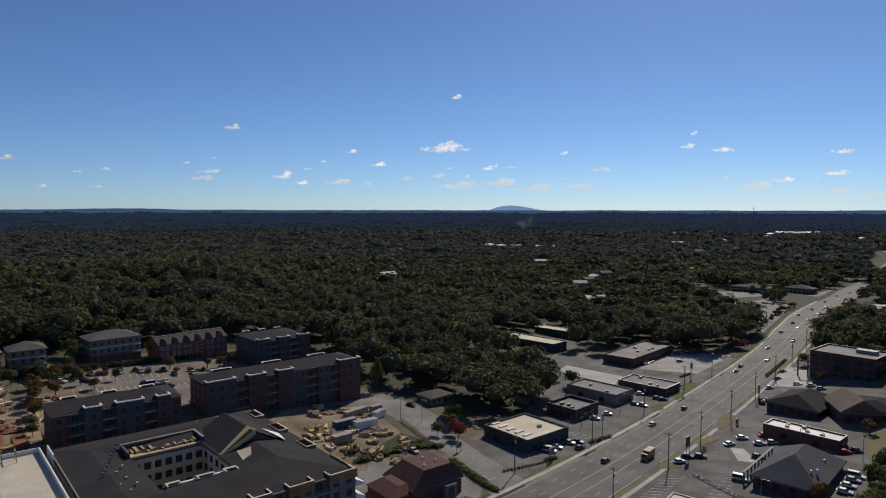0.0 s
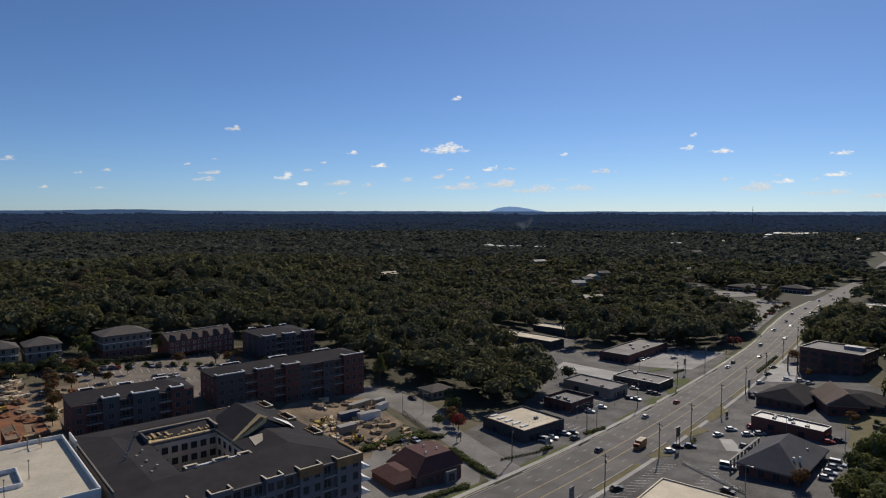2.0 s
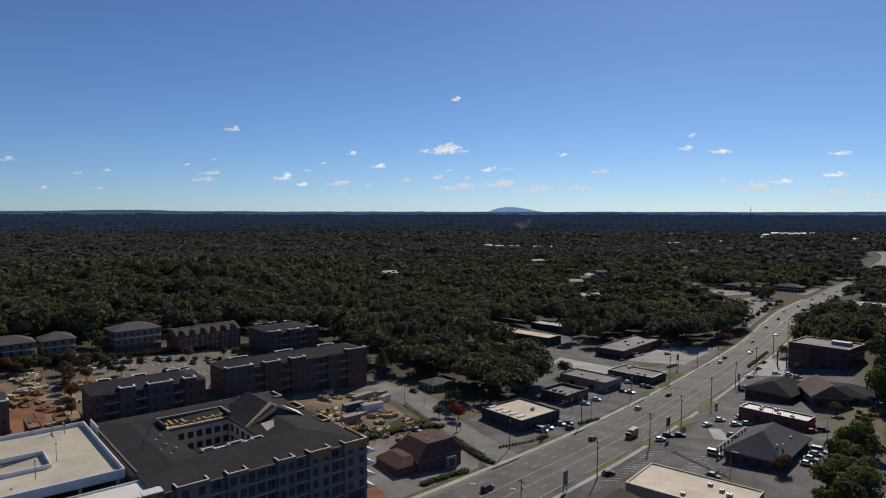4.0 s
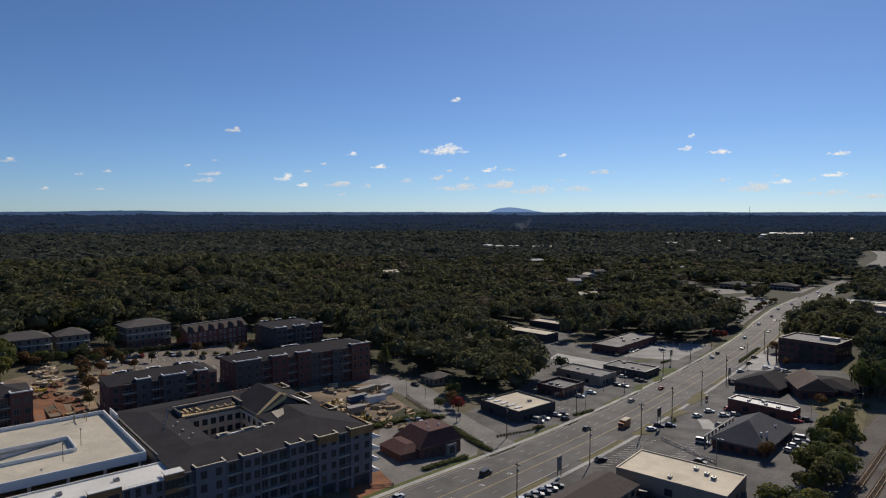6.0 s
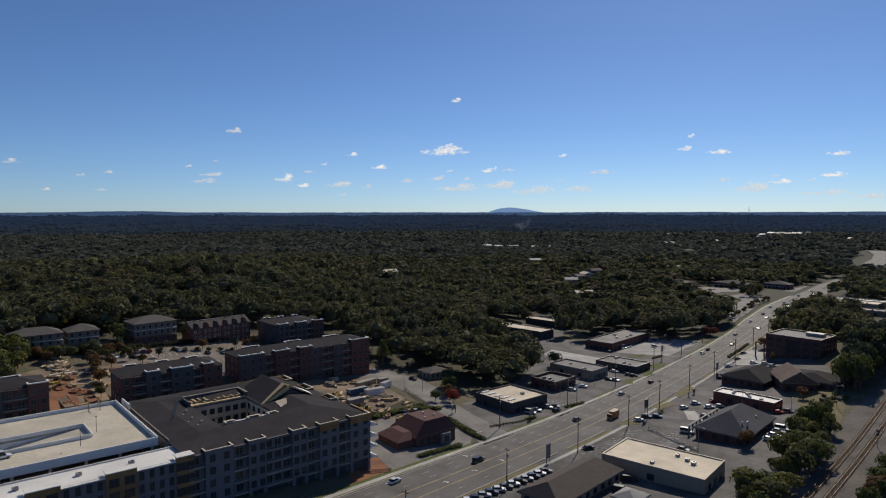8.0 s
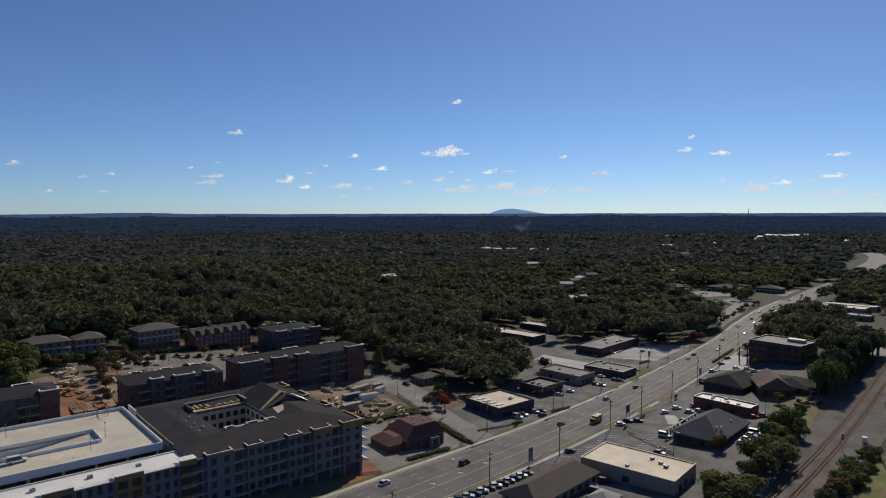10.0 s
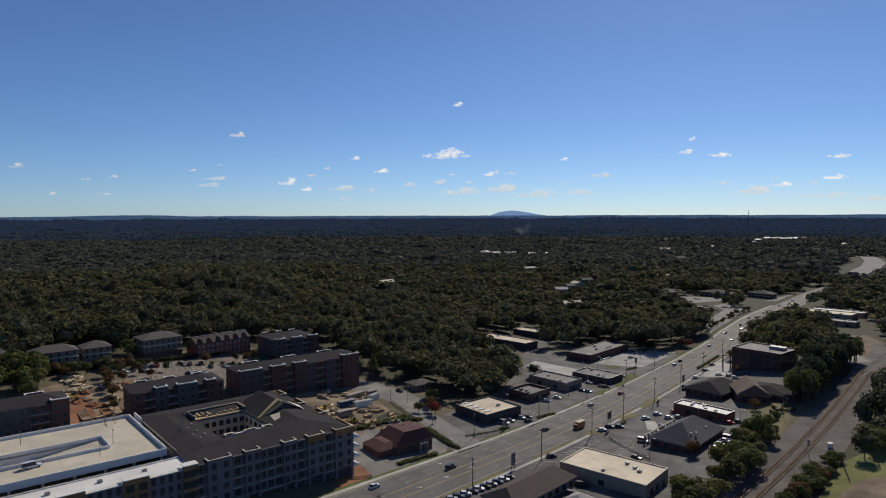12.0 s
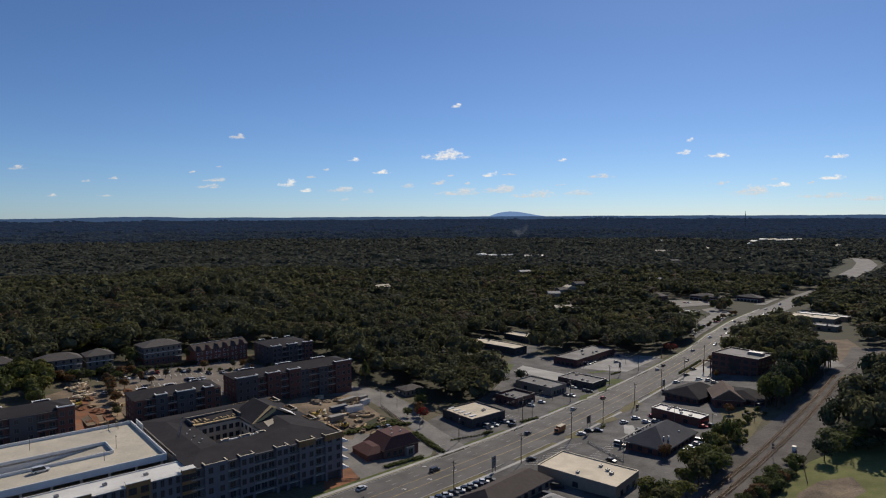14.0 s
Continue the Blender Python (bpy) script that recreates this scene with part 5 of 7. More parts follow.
plant_woods()
patch("verge", FAR_ROAD, M["scrub"], 1.5, "dark scrub beside a far road", "grass", step=40.0)
patch("road", [(606, 862), (650, 912), (752, 1030), (842, 1150), (912, 1285), (896, 1330), (886, 1300), (824, 1186), (738, 1062), (640, 940), (604, 890)], M["lot_pale"], 3.0, "far pale stretch of a wide road between woods", "road", step=40.0)


# ---- trees that stand apart ----
TR = np.random.default_rng(21)
CROWNS = {}


def crown_mesh(kind, mat, seed):
    key = (kind, mat, seed)
    if key in CROWNS:
        return CROWNS[key]
    rng = np.random.default_rng(seed)
    cv, cf, lv, lf = crown_template(rng, 480, 0.092, 2)
    if kind == "pine":
        for v in (cv, lv):
            s = np.clip(1.05 - 0.42 * (v[:, 2] + 0.9), 0.16, 1.3)
            v[:, 0] *= s
            v[:, 1] *= s
    me = bpy.data.meshes.new("crown")
    me.from_pydata(np.concatenate([cv * 0.94, lv]).tolist(), [], cf.tolist() + (lf + len(cv)).tolist())
    me.materials.append(M["core"])
    me.materials.append(M[mat])
    me.polygons.foreach_set("material_index", [0] * len(cf) + [1] * len(lf))
    CROWNS[key] = me
    return me


def trunk_mesh():
    bm = bmesh.new()
    cyl(bm, 0, 0, -0.3, 4.0, 0.24, 0.15, 8)
    for i in range(5):
        a = 2 * math.pi * i / 5 + 0.4
        m = pose(0, 0, 2.4 + 0.3 * i, 38, 0, math.degrees(a)) @ Matrix.Translation((0, 0, 1.3))
        bmesh.ops.create_cone(bm, cap_ends=True, segments=6, radius1=0.1, radius2=0.04, depth=2.6, matrix=m)
    return bm


def tree(x, y, h, r, mat, label, kind="round"):
    t = thing("tree", pose(x, y, ground(x, y), 0, 0, TR.uniform(0, 360)), label, "tree", "trees")
    piece("trunk", shared(("trunk",), trunk_mesh, ["bark"]), t, Matrix.Diagonal((h / 9, h / 9, h / 9, 1)))
    ch = h * (0.44 if kind != "bush" else 0.55)
    piece("crown", crown_mesh("pine" if kind == "pine" else "round", mat, int(TR.integers(4))), t, Matrix.Translation((0, 0, h - ch * 1.0)) @ Matrix.Diagonal((r, r, ch, 1)))


def grove(pts, n, h, r, mats, label, kind="round", gap=3.0):
    """Trees scattered over a stretch of the plan, given along and across the road."""
    xs, ys = [p[0] for p in pts], [p[1] for p in pts]
    placed, tries = [], 0
    while len(placed) < n and tries < 4000:
        tries += 1
        a, c = TR.uniform(min(xs), max(xs)), TR.uniform(min(ys), max(ys))
        if inside((a, c), pts) and all(math.hypot(a - p, c - q) > gap for p, q in placed):
            placed.append((a, c))
            x, y = along(a, c)
            k = TR.uniform(0.8, 1.2)
            tree(x, y, TR.uniform(*h) * k, TR.uniform(*r) * k, mats[int(TR.integers(len(mats)))], label, kind)


STAND = [crown_template(TR, 300, 0.1, 2) for _ in range(5)]


def stand(pts, n, h, r, mat, label, gap, road=True):
    """A stand of trees as one leafy mass, over a stretch of the plan, given along and across the road or in x and y."""
    xs, ys = [p[0] for p in pts], [p[1] for p in pts]
    spots, placed, tries = [], [], 0
    while len(placed) < n and tries < 6000:
        tries += 1
        a, c = TR.uniform(min(xs), max(xs)), TR.uniform(min(ys), max(ys))
        if inside((a, c), pts) and all(math.hypot(a - p, c - q) > gap for p, q in placed):
            placed.append((a, c))
            x, y = along(a, c) if road else (a, c)
            k = TR.uniform(0.8, 1.2)
            tall = TR.uniform(*h) * k
            spots.append((x, y, ground(x, y) + tall * 0.54, TR.uniform(*r) * k, tall * 0.48, TR.uniform(0, 6.28), TR.integers(5)))
    wood("tree_stand", spots, STAND, M[mat], label)


grove([(-20, 85), (12, 84), (34, 86), (52, 88), (72, 91), (68, 98), (40, 98), (10, 97), (-20, 96)], 30, (7, 9.5), (3.4, 4.5), ["leaves", "leaves_yellow", "leaves", "leaves_olive"], "green broadleaf tree along the railway", gap=3.6)
grove([(72, 92), (92, 84), (128, 86), (126, 94), (76, 98)], 14, (2, 3.6), (1.3, 2.2), ["leaves_olive", "leaves_yellow", "leaves"], "low yellowish shrub in dry grass", "bush", 2.4)
grove([(60, 84), (78, 86), (84, 94), (70, 97)], 6, (7, 12), (2.2, 3.2), ["leaves"], "slender green tree beside the railway", gap=3.0)
grove([(130, 89), (165, 88), (215, 91), (235, 97), (225, 105), (170, 100), (132, 99)], 52, (13, 17), (3.8, 5.0), ["leaves_pine", "leaves_pine", "leaves"], "tall dark evergreen beside the railway", gap=4.2)
stand([(84, 121), (125, 123), (190, 128), (240, 134), (240, 162), (150, 160), (95, 140)], 60, (11, 15), (4.5, 5.8), "leaves_pine", "broad dark trees above the railway cutting", 4.8)
grove([(4, 113), (40, 116), (62, 118), (60, 124), (20, 121)], 18, (3.5, 6), (2.4, 3.4), ["leaves", "leaves_rust", "leaves"], "low olive thicket beside the railway", "bush", 2.6)
grove([(62, 124), (76, 122), (92, 134), (80, 144), (66, 134)], 9, (7, 10), (4, 5.5), ["leaves", "leaves_pine"], "dark rounded tree on a lawn", gap=3.6)
stand([(232, 40), (262, 38), (330, 40), (400, 42), (400, 62), (330, 76), (250, 84), (236, 60)], 62, (11, 15), (4.6, 5.8), "leaves_forest", "dark green trees beside the road", 5.4)
stand([(466, -20), (520, -24), (520, -36), (470, -34)], 9, (9, 13), (3.8, 5.0), "leaves_forest", "broad olive trees between far car parks", 4.5)
stand([(346, -17), (396, -28), (396, -38), (350, -26)], 9, (8, 13), (3.6, 4.8), "leaves_forest", "dark trees at the edge of a far car park", 4.0)
stand([(420, -60), (470, -82), (474, -72), (440, -56)], 8, (7, 11), (3.4, 4.6), "leaves_forest", "dark trees at the edge of a far car park", 4.0)
stand([(602, -14), (650, -10), (640, -30), (590, -44)], 8, (8, 12), (3.6, 5.0), "leaves_forest", "yellowish trees beside the far road", 4.5)
grove([(334, -7), (470, -6), (470, -8), (334, -10)], 16, (3.5, 5.5), (1.6, 2.4), ["leaves", "leaves_olive", "leaves_rust"], "small round street tree beside the far road", gap=4.0)
stand([(534, -60), (575, -45), (580, -52), (538, -72)], 7, (7, 10), (3.2, 4.2), "leaves_forest", "dark trees before a far shop", 4.0)
for a, c, h, r, mat, lab in ((190, 49, 5.5, 2.6, "leaves_rust", "small rust-coloured tree by a brick office"), (232, 48, 10, 4.6, "leaves_rust", "rust-brown autumn tree behind the office"), (238, 66, 9, 4.4, "leaves_yellow", "yellowing autumn tree behind the office"), (226, 36, 7, 4.0, "leaves_rust", "brownish shrub tree beside the road"), (262, -7, 7, 5.2, "leaves_red", "small crimson autumn tree beside the road"), (44, 74, 6.5, 3.0, "leaves_rust", "small olive tree before a brick shop"), (118, 78, 6, 2.8, "leaves_rust", "small brown tree behind the shops"), (24, -48, 6, 3.0, "leaves_rust", "dark rust-coloured tree by a side street"), (16, -38, 6.5, 3.0, "leaves_red", "small reddish tree by a side street"), (19, -43, 6, 2.8, "leaves_rust", "dark rust-coloured tree by a side street"), (13, -46, 5, 2.6, "leaves", "small dark tree by a side street"), (30, -52, 8, 3.6, "leaves", "small dark tree by a side street"), (36, -58, 9, 4.0, "leaves_pine", "dark tree by a side street"), (-56, -18, 3.6, 2.2, "leaves_rust", "rusty shrub beside the restaurant"), (120, -48, 10, 4.6, "leaves_pine", "dark tree between shops")):
    x, y = along(a, c)
    tree(x, y, h, r, mat, lab)
x, y = along(35, -101)
tree(x, y, 16, 4.4, "leaves", "tall dense conical evergreen by an apartment block", "pine")
for i in range(15):
    x, y = TR.uniform(-150, -66), TR.uniform(236, 312)
    if inside((x, y), [(-156, 236), (-128, 226), (-100, 246), (-64, 292), (-82, 306), (-112, 316), (-152, 276)]):
        tree(x, y, TR.uniform(4.5, 6.5), TR.uniform(1.5, 2.3), ("leaves_rust", "leaves_brown", "leaves_dark")[i % 3], "young brownish tree in a car park island")
# trees round the houses and the western slope
for x, y, h, r, mat in ((-166, 284, 10, 4.6, "leaves"), (-160, 277, 8, 3.8, "leaves"), (-176, 275, 9, 4.2, "leaves"), (-137, 300, 8, 3.4, "leaves"), (-104, 330, 8, 3.6, "leaves_yellow"), (-97, 336, 7, 3.4, "leaves_yellow"), (-152, 258, 6, 2.8, "leaves_rust"), (-144, 236, 6, 2.8, "leaves_rust"), (-122, 284, 6, 2.8, "leaves_rust"), (-104, 296, 6, 2.6, "leaves_rust"), (-128, 222, 5, 2.4, "leaves_rust"), (-136, 248, 5, 2.4, "leaves_rust")):
    tree(x, y, h, r, mat, "young autumn tree near the apartment car park")
for x, y, h, r, mat in ((-146, 226, 6.5, 3.0, "leaves_rust"), (-142, 219, 6, 2.6, "leaves_brown"), (-137, 213, 6.5, 2.8, "leaves_rust"), (-133, 205, 5, 2.4, "leaves_brown"), (-150, 233, 6.5, 3, "leaves_rust"), (-155, 240, 6, 2.8, "leaves_brown"), (-129, 199, 4.5, 2.2, "leaves_olive")):
    tree(x, y, h, r, mat, "brown autumn tree beside a sandy site lane")
for i in range(20):
    f, g = TR.uniform(0, 1), TR.uniform(0, 1)
    tree(-184 + 30 * f + 7 * g, 232 + 34 * f - 8 * g, TR.uniform(4.5, 7.5), TR.uniform(2.4, 3.6), ("leaves_dark", "leaves", "leaves_rust")[i % 3], "dark bushy tree below the houses")
stand([(-226, 190), (-170, 190), (-176, 226), (-196, 262), (-226, 262)], 40, (9, 13), (4, 5.6), "leaves", "broad green trees on the western slope", 5.0, False)


for x, y, h, r, mat in ((-180, 228, 12, 5.4, "leaves_yellow"), (-175, 221, 11, 5, "leaves"), (-171, 213, 10, 4.6, "leaves_yellow"), (-185, 221, 12, 5.4, "leaves"), (-169, 205, 9, 4.4, "leaves"), (-188, 234, 12, 5.2, "leaves"), (-178, 211, 11, 5, "leaves_yellow"), (-191, 226, 12, 5.5, "leaves_yellow"), (-165, 199, 8, 4, "leaves")):
    tree(x, y, h, r, mat, "broad yellow-green tree on the western slope")
stand([(-238, 272), (-190, 272), (-190, 330), (-238, 330)], 26, (10, 14), (4.6, 6), "leaves_yellow", "yellowing trees behind the houses", 5.5, False)


def hedge(a0, c0, a1, c1, w, h, mat="leaves", label="clipped dark green hedge along the kerb"):
    """A clipped hedge with a rough leafy skin, from one plan point to another."""
    x0, y0 = along(a0, c0)
    x1, y1 = along(a1, c1)
    n = max(2, int(math.hypot(x1 - x0, y1 - y0) / 1.1))
    rng = np.random.default_rng(int(abs(a0 * 13 + c0)))
    V, F = [], []
    for i in range(n):
        s = (i + 0.5) / n
        x, y = x0 + (x1 - x0) * s, y0 + (y1 - y0) * s
        cv, cf, lv, lf = crown_template(rng, 60, 0.16, 1)
        for v, f in ((cv, cf), (lv, lf)):
            k = sum(len(p) for p in V)
            V.append(v * (w * 0.62, w * 0.62, h * 0.6) + (x, y, ground(x, y) + h * 0.42))
            F += (f + k).tolist()
    me = bpy.data.meshes.new("hedge")
    me.from_pydata(np.concatenate(V).tolist(), [], F)
    me.materials.append(M[mat])
    tagged(new("hedge", me), label, "hedge", "hedges")


for x0, y0, x1, y1 in ((-186, 232, -166, 252), (-164, 254, -148, 274), (-146, 276, -130, 294), (-126, 298, -112, 316)):
    p = [((x - R0.x) * RE.x + (y - R0.y) * RE.y, (x - R0.x) * RN.x + (y - R0.y) * RN.y) for x, y in ((x0, y0), (x1, y1))]
    hedge(*p[0], *p[1], 3.4, 2.6, "leaves_dark", "dark overgrown hedge below the houses")
hedge(-3, -26, -10, -7, 3.2, 1.6)
hedge(-10, -7, -11.5, -1.5, 2.6, 1.4)
hedge(-42, -6, -23, -3.6, 2.6, 1.3)
hedge(-28, -45, 2, -44, 3.5, 1.8, label="dark overgrown hedge on a bank")
hedge(-10, -46, 6, -37, 3.0, 1.5, label="dark overgrown hedge on a bank")
hedge(50, -2.2, 62, 0.5, 2.2, 1.1)
hedge(22, -5, 27, -3, 2.4, 1.2)
hedge(60, 34, 72, 33, 1.8, 1.0)
hedge(196, 24, 236, 24.5, 2.2, 1.4)
hedge(176, -14, 186, -12, 2.0, 1.2)
for i in range(14):
    hedge(3 + i * 1.5, -9 + i * 0.45, 3.6 + i * 1.5, -8.8 + i * 0.45, 0.9, 0.9, label="small clipped shrub in a row by the pavement")
for i in range(12):
    hedge(-74 + i * 5.2, -185 + i * 2.2, -72.5 + i * 5.2, -184.4 + i * 2.2, 2.0, 2.2, label="dark evergreen shrub in a row before houses")


# ---- cars ----
def car_parts(name, paint_name, c, L=4.5, W=1.8, Hh=1.45, kind="car"):
    key = "paint_" + paint_name
    if key not in M:
        M[key] = material(key, c, tuple(v * 0.92 for v in c), 1.0, 0.28, metal=0.2, spec=0.6)
    lab = {"car": " parked car with dark windows", "van": " van with dark windows", "truck": " box truck with a plain body"}[kind]
    t = thing(name, pose(0, 0, -200), paint_name.replace("_", " ") + " painted" + lab, "car" if kind == "car" else kind, "vehicles")
    l, w = L / 2, W / 2
    side = [(-l, 0.32), (-l + 0.05, 0.78), (-l * 0.62, 0.92), (l * 0.38, 0.92), (l - 0.12, 0.74), (l, 0.36)]
    verts = [(x, y, z) for x in (-w, w) for y, z in side]
    n = len(side)
    part("body", solid(verts, [tuple(range(n)), tuple(range(2 * n - 1, n - 1, -1))] + [(i, (i + 1) % n, n + (i + 1) % n, n + i) for i in range(n)]), M[key], t)
    if kind == "truck":
        part("cargo_box", boxes((-w, -l, 0.8, w, l * 0.45, Hh)), M[key], t)
        part("cargo_roof", boxes((-w - 0.02, -l - 0.02, Hh, w + 0.02, l * 0.45 + 0.02, Hh + 0.08)), M["membrane_cream"], t)
        part("cab", boxes((-w * 0.95, l * 0.5, 0.85, w * 0.95, l * 0.93, Hh * 0.78)), M[key], t)
        part("windscreen", boxes((-w * 0.85, l * 0.93, 1.3, w * 0.85, l * 0.95, Hh * 0.72)), M["glass"], t)
    else:
        b0, b1, t0, t1 = (-l * 0.86, l * 0.42, -l * 0.58, l * 0.12) if kind == "car" else (-l * 0.97, l * 0.52, -l * 0.92, l * 0.28)
        wi = w * 0.82
        part("glass_house", solid([(-w + 0.06, b0, 0.91), (w - 0.06, b0, 0.91), (w - 0.06, b1, 0.91), (-w + 0.06, b1, 0.91), (-wi, t0, Hh - 0.04), (wi, t0, Hh - 0.04), (wi, t1, Hh - 0.04), (-wi, t1, Hh - 0.04)], [(0, 1, 5, 4), (1, 2, 6, 5), (2, 3, 7, 6), (3, 0, 4, 7), (4, 5, 6, 7)]), M["glass"], t)
        part("roof", boxes((-wi - 0.01, t0 - 0.02, Hh - 0.04, wi + 0.01, t1 + 0.02, Hh + 0.02)), M[key], t)
    for sx in (-1, 1):
        for sy in (-0.62, 0.62):
            bm = bmesh.new()
            bmesh.ops.create_cone(bm, cap_ends=True, segments=12, radius1=0.33, radius2=0.33, depth=0.22, matrix=pose(sx * (w - 0.08), sy * l, 0.33, 0, 90, 0))
            wheel = part("wheel", bm, M["rubber"], t)
            bm = bmesh.new()
            bmesh.ops.create_cone(bm, cap_ends=True, segments=10, radius1=0.19, radius2=0.19, depth=0.03, matrix=pose(sx * (w + 0.04), sy * l, 0.33, 0, 90, 0))
            part("rim", bm, M["metal_grey"], wheel)
    part("headlight", boxes((-w + 0.15, l - 0.06, 0.5, -w + 0.5, l + 0.01, 0.66), (w - 0.5, l - 0.06, 0.5, w - 0.15, l + 0.01, 0.66)), M["trim_white"], t)
    return t


CARS = {n: car_parts("car", n, c) for n, c in (("white", (0.72, 0.72, 0.70)), ("black", (0.02, 0.02, 0.022)), ("silver", (0.42, 0.43, 0.44)), ("dark_grey", (0.08, 0.085, 0.09)), ("dark_blue", (0.03, 0.045, 0.10)), ("red", (0.36, 0.025, 0.02)))}
CARS["white van"] = car_parts("van", "bright_white", (0.74, 0.74, 0.72), 5.2, 1.95, 2.0, "van")
CARS["dark van"] = car_parts("van", "charcoal", (0.05, 0.05, 0.055), 4.9, 1.9, 1.8, "van")
CARS["truck"] = car_parts("truck", "orange_brown", (0.35, 0.14, 0.05), 7.2, 2.3, 3.0, "truck")
USED = set()


def park(colour, a, c, turn=0.0, z=None):
    """A car at a plan point, turned from the road's heading."""
    x, y = along(a, c)
    m = pose(x, y, ground(x, y) + 0.11 if z is None else z, 0, 0, -(HEAD + turn))
    if colour not in USED:
        USED.add(colour)
        CARS[colour].matrix_world = m
    else:
        copy_thing(CARS[colour], m)


# north-west lots
for row in (("white van", 31, -8.3, 80), ("white", 36, -8.2, 80), ("silver", 43.6, -7.2, 80), ("black", 46.8, -5.4, 78), ("black", 41.6, -1.8, 10), ("silver", 78.4, -14.4, 70), ("white", 88.3, -13.6, 70), ("white", 130.1, -16.6, 80), ("black", 116.2, -17.5, 95), ("dark_grey", 111.2, -11.0, 95), ("silver", 111.8, -7.3, 100), ("dark_grey", 127.7, -7.2, 60), ("black", 127.0, -4.2, 60), ("dark_grey", 157.5, -8.8, 60), ("white van", 129.6, -31, 20), ("silver", 213.6, -27.6, 40), ("black", 194.6, -42.5, 90), ("white", 198.2, -42.0, 90), ("black", 201.6, -41.8, 90), ("dark_grey", 205, -41.6, 90), ("dark_grey", 236.4, -26.9, 80), ("dark_blue", 233.6, -36, 80), ("black", 238.6, -31.5, 80), ("black", 230, -40, 80)):
    park(*row)
# south-east lots
for row in (("white", 81.1, 38.7, 30), ("white", 90.7, 40.7, 60), ("white", 87.6, 47.6, 60), ("silver", 91.0, 51.0, 60), ("dark_grey", 72.9, 50.6, 80), ("white van", 48.8, 51.5, 85), ("black", 27.8, 57.6, 95), ("white", 52.2, 30.6, 40), ("dark_blue", 61.9, 34.5, 70), ("black", 59.0, 31.0, 70), ("black", 95.2, 77.0, 90), ("white", 55.1, 79.2, 90), ("white", 60.6, 79.4, 90), ("silver", 66.1, 79.8, 90), ("white van", 70, 80.2, 90), ("white", 172.7, 30.9, 40), ("dark_grey", 150.0, 35.1, 20), ("black", 208.8, 28.7, 30), ("dark_grey", 192.7, 29.8, 30), ("white", 183.8, 41.0, 70), ("white", 182.6, 47.2, 70), ("silver", 178, 52, 70), ("dark van", -10.1, 54.4, 60), ("red", 98.5, 46.2, 30), ("red", 92, 74, 60)):
    park(*row)
for i in range(12):
    park(("white", "black", "silver", "dark_blue", "white", "dark_grey")[i % 6], -58 + i * 3.25, 27.2 + i * 0.36, 48)
for row in (("black", 8, 30.8, 30), ("dark_grey", -10, 52.5, 60), ("silver", -4, 56, 60), ("dark van", -20, 56, 80)):
    park(*row)
for row in (("white", -63.2, 3.3, 0), ("dark van", -29.9, 9.8, 0), ("dark_grey", 36.0, 10.9, 0), ("truck", 49.5, 20.5, 180), ("silver", 87.2, 7.0, 0), ("white", 202.3, 7.2, 0), ("dark_grey", 215.2, 6.2, 0), ("black", 234.6, 15.3, 180), ("red", 118, 9.0, 0), ("white", 268, 8, 0), ("silver", 290, 18, 180), ("white", 318, 7, 0), ("white", 347, 14, 180), ("black", 370, 8, 0), ("silver", 392, 16, 180), ("white", 415, 6, 0), ("white", 432, 17, 180), ("silver", 455, 9, 0), ("white", 481, 15, 180), ("silver", 520, 8, 0), ("white", 545, 16, 180), ("white", 575, 9, 0), ("silver", 610, 15, 180)):
    park(*row)
for row in (("white van", -44.0, -151.5, 15), ("dark_grey", -39.3, -146.3, 15), ("white", -39.1, -126.2, 10), ("silver", -22.5, -158, 100), ("white", -72.1, -168.6, 60), ("black", -64, -166, 60), ("silver", -9.6, -157, 100), ("black", -30, -160, 100), ("black", 31.5, -76.6, 90), ("black", -11.7, -41.0, 100), ("silver", -6.5, -39.9, 100), ("red", -44, -33, 30), ("dark_grey", -82, -172, 60), ("white", -90, -150, 40)):
    park(*row)
mix = random.Random(12)
for a, c, da, dc, n, turn in ((234, 78, 3.0, 0, 5, 90), (326, -9, 3.4, -0.4, 9, 90), (352, -12, 3.2, 0, 8, 60), (404, -8, 3.2, 0, 7, 90), (500, -90, 2.6, 2.4, 8, 90), (-70, -176, 2.7, 0.6, 14, 100), (-46, -154, 2.7, 0.6, 8, 100)):
    for i in range(n):
        if mix.random() < 0.62:
            park(mix.choice(["white", "black", "silver", "dark_grey", "dark_blue", "white", "red"]), a + da * i, c + dc * i + mix.uniform(-0.3, 0.3), turn + mix.choice([0, 180]))
x, y = block(-155.5, -30.5)
m = pose(x, y, 3.6 + 15.61, 0, 0, -H2 + 92 - 90)
copy_thing(CARS["white van"], m)


